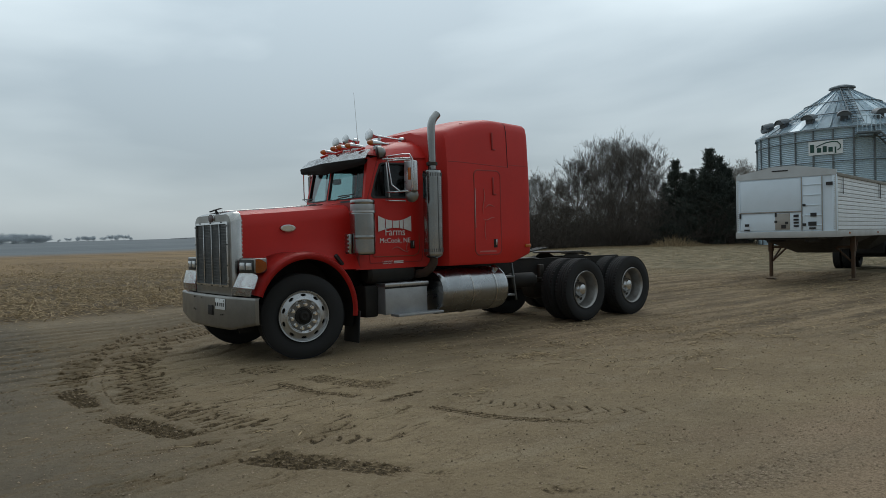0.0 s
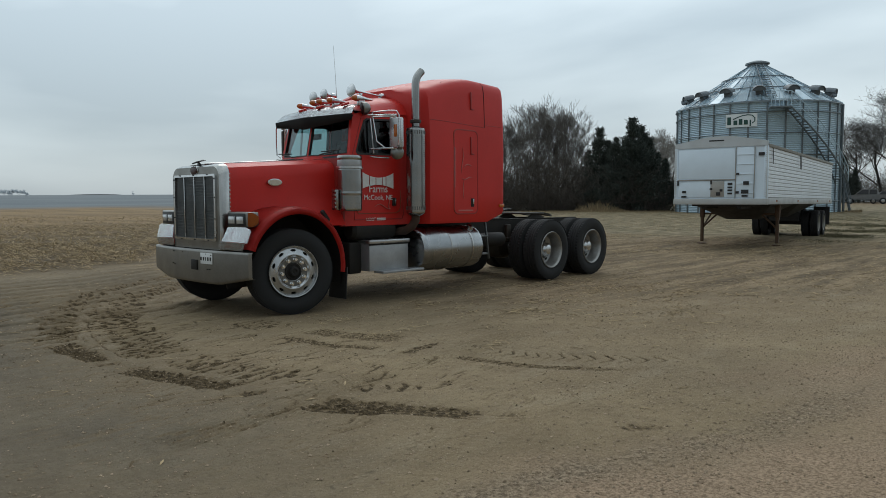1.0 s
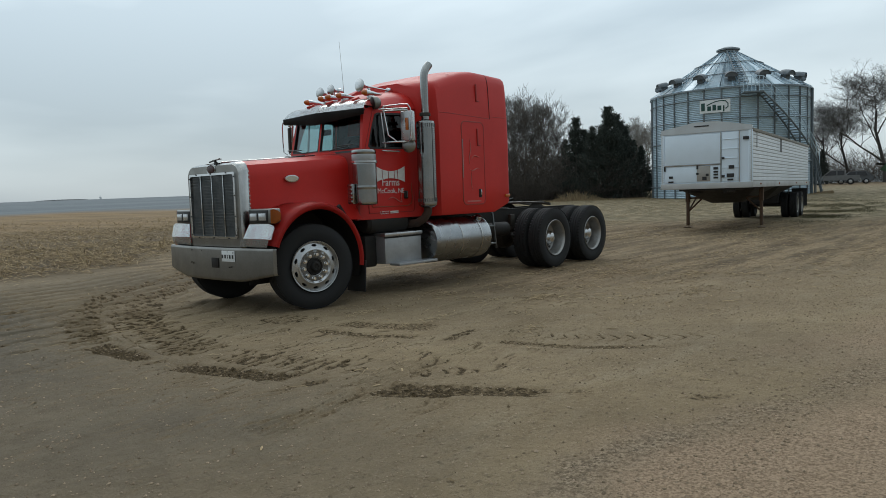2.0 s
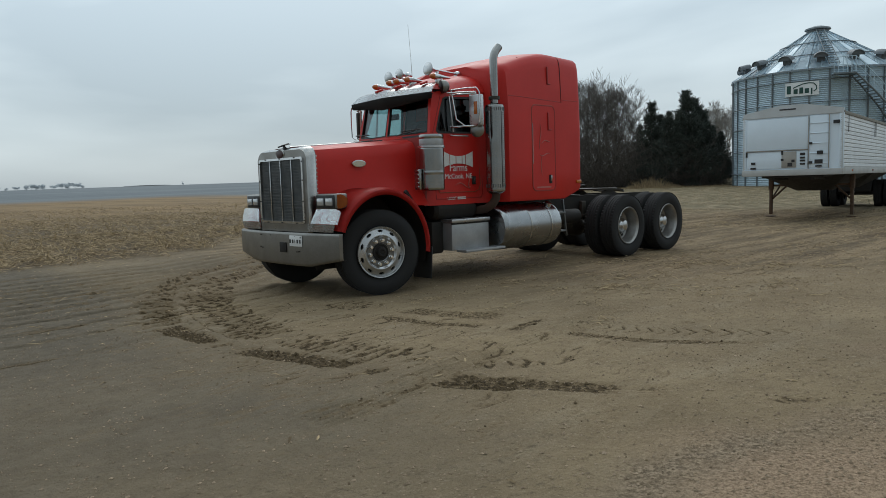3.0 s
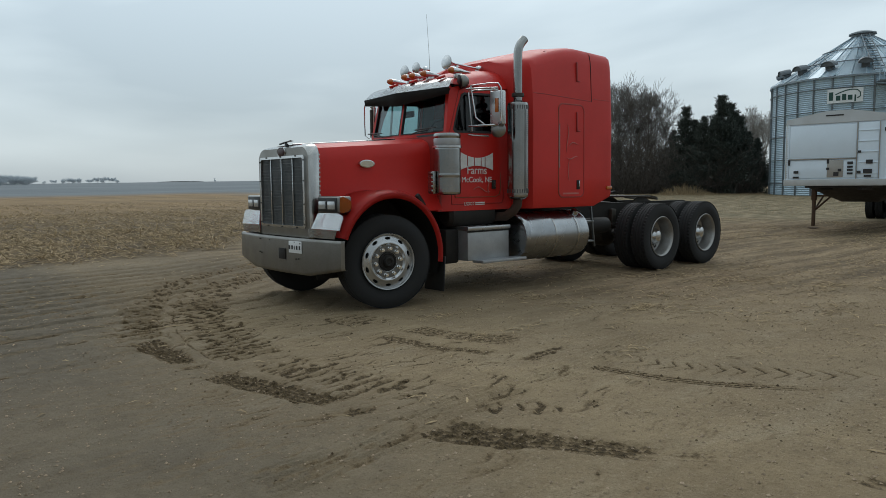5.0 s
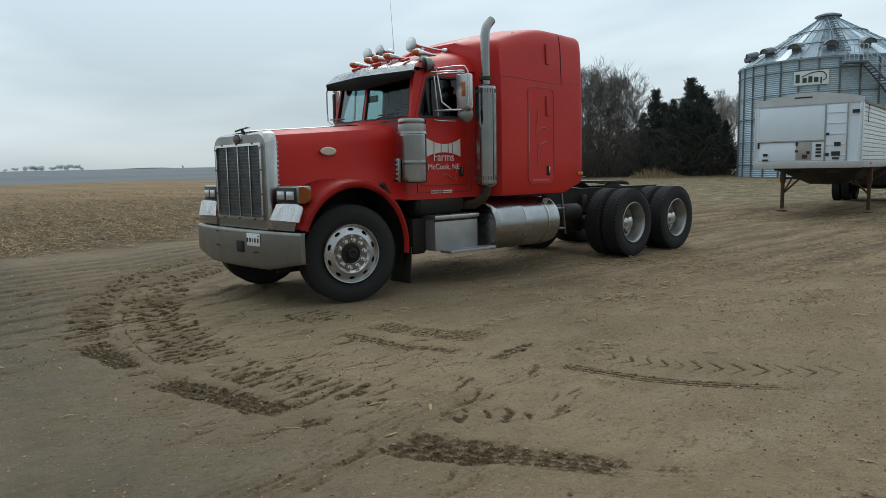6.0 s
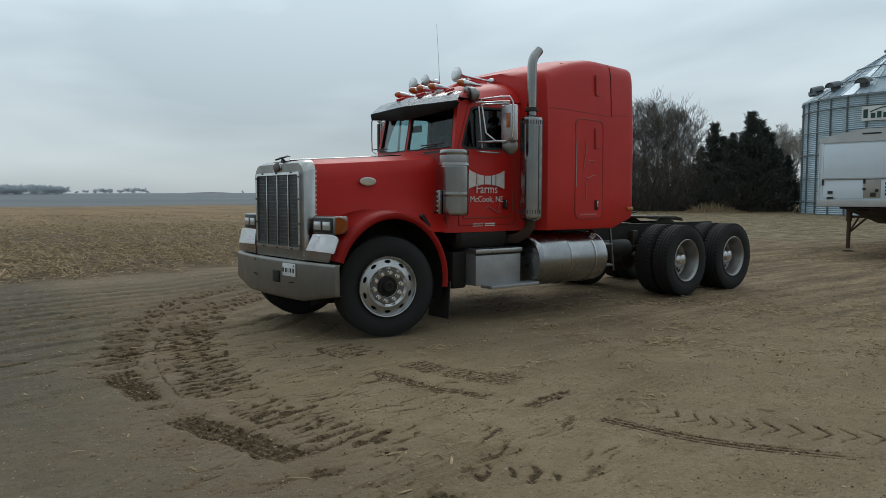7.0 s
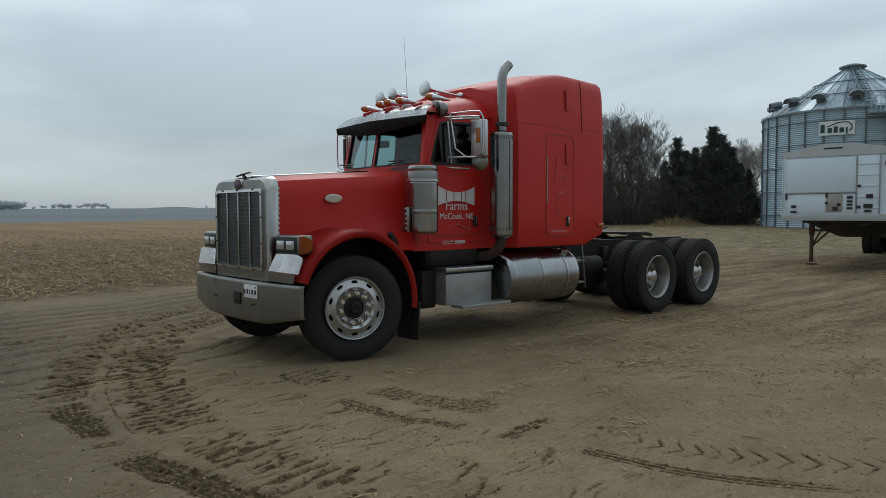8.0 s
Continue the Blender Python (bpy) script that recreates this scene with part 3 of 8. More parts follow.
def soil_material():
    m = bpy.data.materials.new("packed_dirt")
    m.use_nodes = True
    n, l = m.node_tree.nodes, m.node_tree.links
    p = n["Principled BSDF"]
    geo = n.new("ShaderNodeNewGeometry")

    def noise_tex(scale, detail=5, rough=0.55, stretch=None):
        t = n.new("ShaderNodeTexNoise")
        t.inputs["Scale"].default_value, t.inputs["Detail"].default_value, t.inputs["Roughness"].default_value = scale, detail, rough
        if stretch:
            mp = n.new("ShaderNodeMapping")
            mp.inputs["Scale"].default_value = stretch[:3]
            mp.inputs["Rotation"].default_value = (0, 0, radians(stretch[3]))
            l.new(geo.outputs["Position"], mp.inputs["Vector"])
            l.new(mp.outputs[0], t.inputs["Vector"])
        else:
            l.new(geo.outputs["Position"], t.inputs["Vector"])
        return t.outputs["Fac"]

    def attr(name):
        a = n.new("ShaderNodeAttribute")
        a.attribute_name = name
        return a.outputs["Fac"]

    def rng(v, a, b, c=0.0, d=1.0):
        r = n.new("ShaderNodeMapRange")
        for key, val in (("From Min", a), ("From Max", b), ("To Min", c), ("To Max", d)):
            r.inputs[key].default_value = val
        l.new(v, r.inputs["Value"])
        return r.outputs[0]

    def mixc(f, a, b):
        x = n.new("ShaderNodeMixRGB")
        l.new(f, x.inputs[0])
        for k, v in ((1, a), (2, b)):
            if isinstance(v, tuple):
                x.inputs[k].default_value = (*v, 1)
            else:
                l.new(v, x.inputs[k])
        return x.outputs[0]

    def mul(a, b):
        x = n.new("ShaderNodeMath")
        x.operation = "MULTIPLY"
        for k, v in ((0, a), (1, b)):
            if isinstance(v, float):
                x.inputs[k].default_value = v
            else:
                l.new(v, x.inputs[k])
        return x.outputs[0]

    dirt = mixc(rng(noise_tex(0.5, 6, 0.6), 0.35, 0.68), (0.339, 0.254, 0.151), (0.242, 0.176, 0.103))
    dirt = mixc(rng(noise_tex(2.6, 7, 0.68), 0.46, 0.68, 0, 0.6), dirt, (0.217, 0.159, 0.095))
    dirt = mixc(rng(noise_tex(1.7, 6, 0.7, (0.5, 1.3, 1, -20)), 0.50, 0.72, 0, 0.5), dirt, (0.371, 0.300, 0.204))
    dirt = mixc(rng(noise_tex(8.0, 7, 0.75), 0.53, 0.68, 0, 0.6), dirt, (0.227, 0.161, 0.093))
    grit = rng(noise_tex(0.9, 5, 0.6), 0.40, 0.62, 0.35, 1.0)
    dirt = mixc(mul(grit, rng(noise_tex(42, 4, 0.7), 0.55, 0.68, 0, 0.5)), dirt, (0.528, 0.419, 0.296))
    dirt = mixc(mul(grit, rng(noise_tex(80, 3, 0.7), 0.55, 0.66, 0, 0.5)), dirt, (0.155, 0.111, 0.067))
    dirt = mixc(mul(grit, rng(noise_tex(19.0, 6, 0.72), 0.56, 0.67, 0, 0.8)), dirt, (0.114, 0.080, 0.047))
    dirt = mixc(mul(attr("damp"), 0.80), dirt, mixc(rng(noise_tex(6, 6, 0.7), 0.38, 0.62), (0.137, 0.116, 0.091), (0.087, 0.074, 0.056)))
    yard_c = mixc(rng(noise_tex(1.6, 7, 0.72, (0.22, 1.5, 1, 6)), 0.42, 0.60), (0.300, 0.219, 0.131), (0.112, 0.080, 0.048))
    dirt = mixc(mul(attr("far_yard"), 0.92), dirt, yard_c)
    dirt = mixc(mul(attr("stain"), rng(noise_tex(2.2, 7, 0.7, (0.45, 1.5, 1, 8)), 0.44, 0.62, 0, 0.55)), dirt, (0.182, 0.127, 0.075))
    dirt = mixc(mul(attr("stain"), rng(noise_tex(1.3, 5, 0.65, (0.12, 1.3, 1, -10)), 0.55, 0.61, 0, 0.6)), dirt, (0.105, 0.071, 0.041))
    grav = mixc(rng(noise_tex(58, 4, 0.75), 0.40, 0.62), (0.510, 0.359, 0.241), (0.205, 0.137, 0.086))
    dirt = mixc(mul(attr("gravel"), 0.8), dirt, grav)
    coarse = mixc(rng(noise_tex(38, 4, 0.75), 0.40, 0.60), (0.100, 0.072, 0.046), (0.400, 0.305, 0.205))
    dirt = mixc(mul(attr("berm"), rng(noise_tex(4.0, 6, 0.7), 0.32, 0.58, 0.15, 0.85)), dirt, coarse)
    gr = mixc(rng(noise_tex(1.1, 7, 0.75, (1, 1.6, 1, 15)), 0.40, 0.62), (0.305, 0.244, 0.155), (0.077, 0.069, 0.036))
    dirt = mixc(mul(attr("grass"), 0.85), dirt, gr)
    fl = mixc(rng(noise_tex(2.5, 6, 0.75, (1, 0.35, 1, 30)), 0.42, 0.62), (0.075, 0.052, 0.031), (0.165, 0.117, 0.067))
    fl = mixc(rng(noise_tex(40, 3, 0.8), 0.52, 0.70), fl, (0.30, 0.225, 0.135))
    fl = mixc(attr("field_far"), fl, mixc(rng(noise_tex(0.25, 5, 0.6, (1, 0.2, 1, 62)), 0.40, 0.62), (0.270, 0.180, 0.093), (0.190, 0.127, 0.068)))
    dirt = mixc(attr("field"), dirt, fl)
    # far land: distance haze is mixed into its colour as blue-grey
    far_haze_c = mixc(rng(noise_tex(0.008, 5, 0.6, (1, 3.5, 1, 20)), 0.40, 0.62), (0.142, 0.160, 0.172), (0.195, 0.210, 0.218))
    dirt = mixc(attr("farland"), dirt, far_haze_c)
    ragged = n.new("ShaderNodeMath")
    ragged.operation = "MULTIPLY_ADD"
    ragged.inputs[1].default_value = 0.95
    l.new(noise_tex(34, 6, 0.72), ragged.inputs[0])
    l.new(attr("turned"), ragged.inputs[2])
    soft_c = mixc(rng(noise_tex(45, 5, 0.7), 0.40, 0.62), (0.172, 0.118, 0.064), (0.272, 0.195, 0.113))
    dirt = mixc(rng(ragged.outputs[0], 0.56, 0.90, 0.0, 0.85), dirt, soft_c)
    tn = rng(ragged.outputs[0], 0.78, 1.10, 0.0, 0.97)
    col = mixc(tn, dirt, mixc(rng(noise_tex(60, 4, 0.7), 0.38, 0.64), (0.038, 0.025, 0.012), (0.135, 0.094, 0.048)))
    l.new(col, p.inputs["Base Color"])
    p.inputs["Roughness"].default_value = 0.93
    p.inputs["Specular IOR Level"].default_value = 0.2
    b1 = n.new("ShaderNodeBump")
    b1.inputs["Strength"].default_value, b1.inputs["Distance"].default_value = 1.0, 0.035
    l.new(noise_tex(20, 6, 0.7), b1.inputs["Height"])
    b2 = n.new("ShaderNodeBump")
    b2.inputs["Strength"].default_value, b2.inputs["Distance"].default_value = 0.8, 0.010
    l.new(noise_tex(85, 3, 0.7), b2.inputs["Height"])
    l.new(b1.outputs[0], b2.inputs["Normal"])
    l.new(b2.outputs[0], p.inputs["Normal"])
    return m


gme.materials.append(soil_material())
tagged(new("ground", gme), "packed brown dirt yard with wheel ruts beside stubble", "ground", kind="structure")


def gz(x, y):
    """The finished ground's height at one place."""
    x, y = np.atleast_1d(np.asarray(x, float)), np.atleast_1d(np.asarray(y, float))
    i = np.clip(np.searchsorted(gx, x) - 1, 0, len(gx) - 2)
    j = np.clip(np.searchsorted(gy, y) - 1, 0, len(gy) - 2)
    u, v = (x - gx[i]) / (gx[i + 1] - gx[i]), (y - gy[j]) / (gy[j + 1] - gy[j])
    return GZ[j, i] * (1 - u) * (1 - v) + GZ[j, i + 1] * u * (1 - v) + GZ[j + 1, i] * (1 - u) * v + GZ[j + 1, i + 1] * u * v


def from_arrays(name, verts, faces, material, smooth=False):
    me = bpy.data.meshes.new(name)
    me.from_pydata(np.asarray(verts).reshape(-1, 3).tolist(), [], [list(f) for f in faces])
    if smooth:
        me.polygons.foreach_set("use_smooth", np.ones(len(me.polygons), dtype=bool))
    me.materials.append(material)
    me.validate()
    return me


def island_mat(name, a, b, rough=0.85):
    """Each loose piece takes a tone of its own between two colours."""
    m = bpy.data.materials.new(name)
    m.use_nodes = True
    n, l = m.node_tree.nodes, m.node_tree.links
    p = n["Principled BSDF"]
    g = n.new("ShaderNodeNewGeometry")
    x = n.new("ShaderNodeMixRGB")
    x.inputs[1].default_value, x.inputs[2].default_value = (*a, 1), (*b, 1)
    l.new(g.outputs["Random Per Island"], x.inputs[0])
    t = n.new("ShaderNodeTexNoise")
    t.inputs["Scale"].default_value = 30
    l.new(g.outputs["Position"], t.inputs["Vector"])
    h = n.new("ShaderNodeHueSaturation")
    r = n.new("ShaderNodeMapRange")
    r.inputs["To Min"].default_value, r.inputs["To Max"].default_value = 0.6, 1.3
    l.new(t.outputs["Fac"], r.inputs["Value"])
    l.new(r.outputs[0], h.inputs["Value"])
    l.new(x.outputs[0], h.inputs["Color"])
    l.new(h.outputs[0], p.inputs["Base Color"])
    p.inputs["Roughness"].default_value = rough
    p.inputs["Specular IOR Level"].default_value = 0.25
    return m


STRAW = island_mat("corn_straw", (0.54, 0.40, 0.235), (0.13, 0.088, 0.046))
YARD_STRAW = island_mat("trodden_straw", (0.54, 0.40, 0.235), (0.12, 0.083, 0.046))
STALK = island_mat("corn_stalk", (0.54, 0.40, 0.225), (0.33, 0.235, 0.125))
CLOD = island_mat("damp_soil", (0.070, 0.046, 0.024), (0.21, 0.15, 0.085))
STONE = island_mat("pebble", (0.45, 0.335, 0.230), (0.23, 0.168, 0.110))
DRY_GRASS = island_mat("dry_grass", (0.40, 0.30, 0.175), (0.22, 0.16, 0.092))
rs = np.random.RandomState(5)


def strips(x, y, z, length, width, yaw, pitch, curl):
    """Bent husk and leaf strips: two joined quads with a fold, lifted at an end."""
    n = len(x)
    d = np.stack([np.cos(yaw) * np.cos(pitch), np.sin(yaw) * np.cos(pitch), np.sin(pitch)], -1)
    sd = np.stack([-np.sin(yaw), np.cos(yaw), np.zeros(n)], -1)
    c0 = np.stack([x, y, z], -1)
    c1 = c0 + d * (length * 0.5)[:, None] + np.array([0, 0, 1]) * curl[:, None]
    c2 = c0 + d * length[:, None]
    w = (sd * width[:, None])
    up = np.array([0, 0, 0.4]) * width[:, None]
    V = np.stack([c0 - w * 0.5, c0 + w * 0.5, c1 - w, c1 + w, c2 - w * 0.25, c2 + w * 0.25, c0 - up, c1 + up * 2.0, c2 - up], 1)
    base = (np.arange(n) * 9)[:, None]
    F = np.concatenate([base + np.array(q) for q in ([0, 6, 7, 2], [6, 1, 3, 7], [2, 7, 8, 4], [7, 3, 5, 8])], 0)
    return V.reshape(-1, 3), F


def prisms(p0, p1, r0, r1, sides=3):
    """Thin tapered bars between two sets of places."""
    n = len(p0)
    d = p1 - p0
    d = d / np.maximum(np.linalg.norm(d, axis=1), 1e-6)[:, None]
    a = np.cross(d, np.where(np.abs(d[:, 2:3]) > 0.9, np.array([[1.0, 0, 0]]), np.array([[0, 0, 1.0]])))
    a = a / np.maximum(np.linalg.norm(a, axis=1), 1e-6)[:, None]
    b = np.cross(d, a)
    rows = []
    for p, r in ((p0, r0), (p1, r1)):
        for k in range(sides):
            t = 2 * math.pi * k / sides
            rows.append(p + (a * math.cos(t) + b * math.sin(t)) * np.asarray(r).reshape(-1, 1))
    V = np.stack(rows, 1)
    base = (np.arange(n) * 2 * sides)[:, None]
    F = [base + np.array([k, (k + 1) % sides, sides + (k + 1) % sides, sides + k]) for k in range(sides)]
    return V.reshape(-1, 3), np.concatenate(F, 0)


def lumps(x, y, z, size, rs):
    """Small uneven octahedra."""
    n = len(x)
    base = np.array([[1, 0, 0], [-1, 0, 0], [0, 1, 0], [0, -1, 0], [0, 0, 1], [0, 0, -1]], float)
    V = base[None] * (0.6 + 0.8 * rs.rand(n, 6, 1)) * size[:, None, None] * np.array([1, 1, 0.7])
    t = rs.rand(n) * 6.28
    c, s = np.cos(t), np.sin(t)
    V = np.stack([V[..., 0] * c[:, None] - V[..., 1] * s[:, None], V[..., 0] * s[:, None] + V[..., 1] * c[:, None], V[..., 2]], -1)
    V += np.stack([x, y, z], -1)[:, None]
    f = np.array([[0, 2, 4], [2, 1, 4], [1, 3, 4], [3, 0, 4], [2, 0, 5], [1, 2, 5], [3, 1, 5], [0, 3, 5]])
    F = ((np.arange(n) * 6)[:, None, None] + f[None]).reshape(-1, 3)
    return V.reshape(-1, 3), F


def in_field(x, y, margin=0.0):
    d, s, _ = poly_near(x, y, FIELD_EDGE)
    return s * d > margin


# corn stubble: lying residue and broken stalks
def scatter_field(n, d0, d1):
    az = np.radians(rs.uniform(44, 100, n))
    d = np.sqrt(rs.uniform(d0 * d0, d1 * d1, n))
    x, y = -4.5 + d * np.cos(az), -8 + d * np.sin(az)
    x, y = x + rs.normal(0, 0.4, n), y + rs.normal(0, 0.4, n)
    k = in_field(x, y, rs.exponential(0.45, n) - 0.55) & (rs.rand(n) < 0.30 + 1.5 * np.clip(fbm(x * 0.7 + 0.5 * y, 0.8 * y - 0.4 * x, 2.4, 3, 81) / 0.4 + 0.15, 0, 1))
    return x[k], y[k]


vs, fs_ = [], []
off = 0
for n, d0, d1, wk in ((40000, 12, 26, 1.0), (25000, 26, 45, 1.3), (8000, 45, 75, 1.8)):
    x, y = scatter_field(n, d0, d1)
    m = len(x)
    V, F = strips(x, y, gz(x, y) + 0.012 + rs.rand(m) * 0.03, rs.gamma(2.2, 0.075, m) + 0.05, rs.uniform(0.004, 0.015, m) * wk, rs.normal(2.2, 1.3, m), rs.normal(0.05, 0.16, m), rs.uniform(0, 0.05, m))
    vs.append(V)
    fs_.append(F + off)
    off += len(V)
tagged(new("corn_residue", from_arrays("corn_residue", np.concatenate(vs), np.concatenate(fs_), STRAW)), "pale dry corn leaves and husks lying on the field", "crop residue", kind="stuff")
vs, fs_ = [], []
off = 0
for n, d0, d1, wk in ((1100, 12, 30, 1.0), (900, 30, 60, 1.2), (300, 60, 105, 1.5)):
    x, y = scatter_field(n, d0, d1)
    row = 0.76
    a = radians(62)
    u, v = x * math.cos(a) + y * math.sin(a), -x * math.sin(a) + y * math.cos(a)
    v = np.round(v / row) * row + rs.normal(0, 0.05, len(v))
    x, y = u * math.cos(a) - v * math.sin(a), u * math.sin(a) + v * math.cos(a)
    m = len(x)
    p0 = np.stack([x, y, gz(x, y) - 0.02], -1)
    h = rs.uniform(0.05, 0.24, m)
    p1 = p0 + np.stack([rs.normal(0, 0.35, m) * h, rs.normal(0, 0.35, m) * h, h], -1)
    V, F = prisms(p0, p1, np.full(m, 0.011 * wk), np.full(m, 0.009 * wk), 4)
    vs.append(V)
    fs_.append(F + off)
    off += len(V)
tagged(new("corn_stubble", from_arrays("corn_stubble", np.concatenate(vs), np.concatenate(fs_), STALK)), "short broken corn stalks standing in rows", "stubble", kind="stuff")

# loose straw on the yard
n = 60000
x, y = rs.uniform(-4, 22, n), rs.uniform(-6.5, 12, n)
dens = np.clip(0.08 + 0.22 * np.clip((x - 1.5) / 3, 0, 1) * np.clip(0.4 + 2.0 * fbm(x * 0.5, y, 2.6, 3, 33), 0, 1) + 1.0 * np.exp(-((x - 4.8) / 3.6) ** 2 - ((y + 2.7) / 1.4) ** 2) * np.clip(0.35 + 2.5 * fbm(x * 0.4, y, 2.2, 2, 32), 0, 1) + 0.65 * np.clip((x - 6) / 6, 0, 1) * (y > -6) * np.clip(0.3 + 2.2 * fbm(x * 0.5, y, 1.2, 2, 31), 0, 1) + 0.3 * (fbm(x, y, 1.0, 2, 12) > 0.25), 0, 1)
k = (rs.rand(n) < dens * np.where((x < 1.5) & (y < -1.5), 0.25, 1.0)) & ~in_field(x, y, 0)
x, y = x[k], y[k]
cx, cy = rs.normal(4.2, 2.4, 44), rs.normal(-3.1, 1.2, 44)
q = np.minimum((44 * rs.rand(1100) ** 1.5).astype(int), 43)
x, y = np.concatenate([x, cx[q] + rs.normal(0, 0.20, 1100)]), np.concatenate([y, cy[q] + rs.normal(0, 0.08, 1100)])
m = len(x)
V, F = strips(x, y, gz(x, y) + 0.006, rs.gamma(1.8, 0.035, m) + 0.02, rs.uniform(0.003, 0.009, m), rs.normal(0.1, 0.8, m) * 6.28, rs.normal(0.02, 0.08, m), rs.uniform(0, 0.012, m))
tagged(new("loose_straw", from_arrays("loose_straw", V, F, YARD_STRAW)), "bits of pale straw trodden into the dirt", "straw", kind="stuff")

# clods thrown up in the ruts, and pebbles
n = 90000
x, y = rs.uniform(-3.4, 1.6, n), rs.uniform(-6.6, 5, n)
_, tt = soil(x, y)
k = rs.rand(n) < tt ** 2 * 0.40 + 0.004 + 0.05 * np.clip(fbm(x, y, 2.4, 3, 71) * 3 - 0.35, 0, 1)
x2, y2 = rs.uniform(1.6, 10, 1500), rs.uniform(-6.6, 0.5, 1500)
k2 = rs.rand(1500) < np.clip(0.25 + 2.5 * fbm(x2 * 0.4, y2, 2.4, 3, 72), 0.04, 1)
x, y, tt = np.concatenate([x[k], x2[k2]]), np.concatenate([y[k], y2[k2]]), np.concatenate([tt[k], 0.5 * rs.rand(k2.sum())])
sz = np.minimum(rs.gamma(1.5, 0.0020 + 0.0020 * tt) + 0.0028, 0.008 + 0.010 * tt)
V, F = lumps(x, y, gz(x, y) + sz * 0.3, sz, rs)
tagged(new("soil_clods", from_arrays("soil_clods", V, F, CLOD)), "crumbly dark damp soil clods in the ruts", "soil", kind="stuff")
n = 26000
x, y = rs.uniform(-5.5, 7, n), -7.2 + 9 * rs.rand(n) ** 1.5
x2, y2 = rs.uniform(-4.0, 5, 40000), rs.uniform(-8.6, -6.3, 40000)
ed, es, _ = poly_near(x2, y2, GRAVEL_EDGE)
k = rs.rand(40000) < np.where(es * ed < 0, 0.16, 0.03) + 0.75 * np.exp(-((es * ed + 0.10) / 0.15) ** 2) * np.clip(0.6 + 2 * fbm(x2, y2, 5.0, 3, 52), 0, 1)
x, y = np.concatenate([x, x2[k]]), np.concatenate([y, y2[k]])
sz = rs.gamma(1.3, 0.0026, len(x)) + 0.0020
k = (sz > 0.003) & ~in_field(x, y, 0)
x, y, sz = x[k], y[k], np.minimum(sz[k], 0.010)
V, F = lumps(x, y, gz(x, y) + sz * 0.25, sz, rs)
tagged(new("pebbles", from_arrays("pebbles", V, F, STONE)), "small tan and grey pebbles strewn over the dirt", "gravel", kind="stuff")


# ---- tractor unit ----
truck = thing("semi_truck", pose(0, 0, -0.042, 0, 0.4, 0),
              "red semi truck with sleeper cab and chrome grille on dirt", "truck")


def hood_row(x):
    """One side-to-side row of the hood at x."""
    k = (x + 0.66) / 1.66
    zt = 1.880 + 0.120 * k
    w = 0.56 + 0.13 * k ** 1.5
    low = min(1, max(0, (x - 0.15) / 0.6))
    fr = min(1, max(0, (x + 0.55) / 0.4))
    za = 0.59 + math.sqrt(max(0.0, 0.755 ** 2 - x * x)) if abs(x) < 0.755 else 0.5
    half = [(0, zt), (w * 0.45, zt - 0.004), (w * 0.78, zt - 0.022), (w * 0.93, zt - 0.06), (w * 0.99, zt - 0.125), (w + 0.005, zt - 0.22),
            *[(w + 0.005 + (0.065 * fr + 0.18 * low) * max(0.0, (1.54 - z) / 0.45) ** 1.4, z) for z in (1.52, max(1.40, za + 0.09), max(1.30, za + 0.05), max(1.20, za + 0.02), max(1.09, za))]]
    return [(x, y, z) for y, z in half[::-1]] + [(x, -y, z) for y, z in half[1:]]


bm = B()
loft(bm, [hood_row(x) for x in np.linspace(-0.655, 0.93, 23)])
hood = part("hood", bm, RED, truck, "glossy red hood")
bm = B()
tube(bm, [(-0.6, 0, 1.888), (0.2, 0, 1.944), (0.93, 0, 2.000)], 0.012)
part("hood_hinge_strip", bm, STEEL, hood)
for s in (-1, 1):
    bm = B()
    o = [(0.02 + 0.095 * math.cos(a), s * 0.635, 1.655 + 0.034 * math.sin(a)) for a in np.linspace(0, 2 * math.pi, 25)[:-1]]
    slab(bm, o, (0, s * -0.06, 0))
    part("hood_badge", bm, CREAM, hood, "cream oval badge with chrome rim")
    bm = B()
    inner = o
    outer = [(0.02 + 0.107 * math.cos(a), s * 0.633, 1.655 + 0.046 * math.sin(a)) for a in np.linspace(0, 2 * math.pi, 25)[:-1]]
    ring_slab(bm, outer, inner, (0, s * -0.06, 0))
    part("badge_rim", bm, CHROME, hood)

# grille shell and grille
shell_out = [(-y, z) for y, z in rounded(1.20, 1.055, 0.13, 5)]
shell_out = [(y if z > 0 else math.copysign(min(0.6, abs(y) * 1.0 + 0.08 * max(0.0, -0.33 - z) / 0.2), y), z + 1.3375 + (0.028 * (1 - (y / 0.6) ** 2) - 0.030 if z > 0.4 else 0)) for y, z in shell_out]
open_in = [(-y, z + 1.335) for y, z in rounded(1.04, 0.80, 0.03, 5)]
bm = B()
ring_slab(bm, [(-0.745, y * 0.985, (z - 1.37) * 0.985 + 1.37) for y, z in shell_out], [(-0.75, y, z) for y, z in open_in], (0.03, 0, 0))
shell = part("grille_shell", bm, CHROME_DULL, truck, "dull chrome grille surround")
bm = B()
loft(bm, [[(x, y * k, (z - 1.37) * k + 1.37 + (0.26 * (x + 0.742) if z > 1.6 else 0)) for y, z in shell_out] for x, k in ((-0.742, 0.985), (-0.725, 1.0), (-0.68, 1.005), (-0.62, 1.003), (-0.60, 0.985))], closed=True)
part("shell_side", bm, STEEL, shell, "bright chrome shell behind the grille")
bm = B()
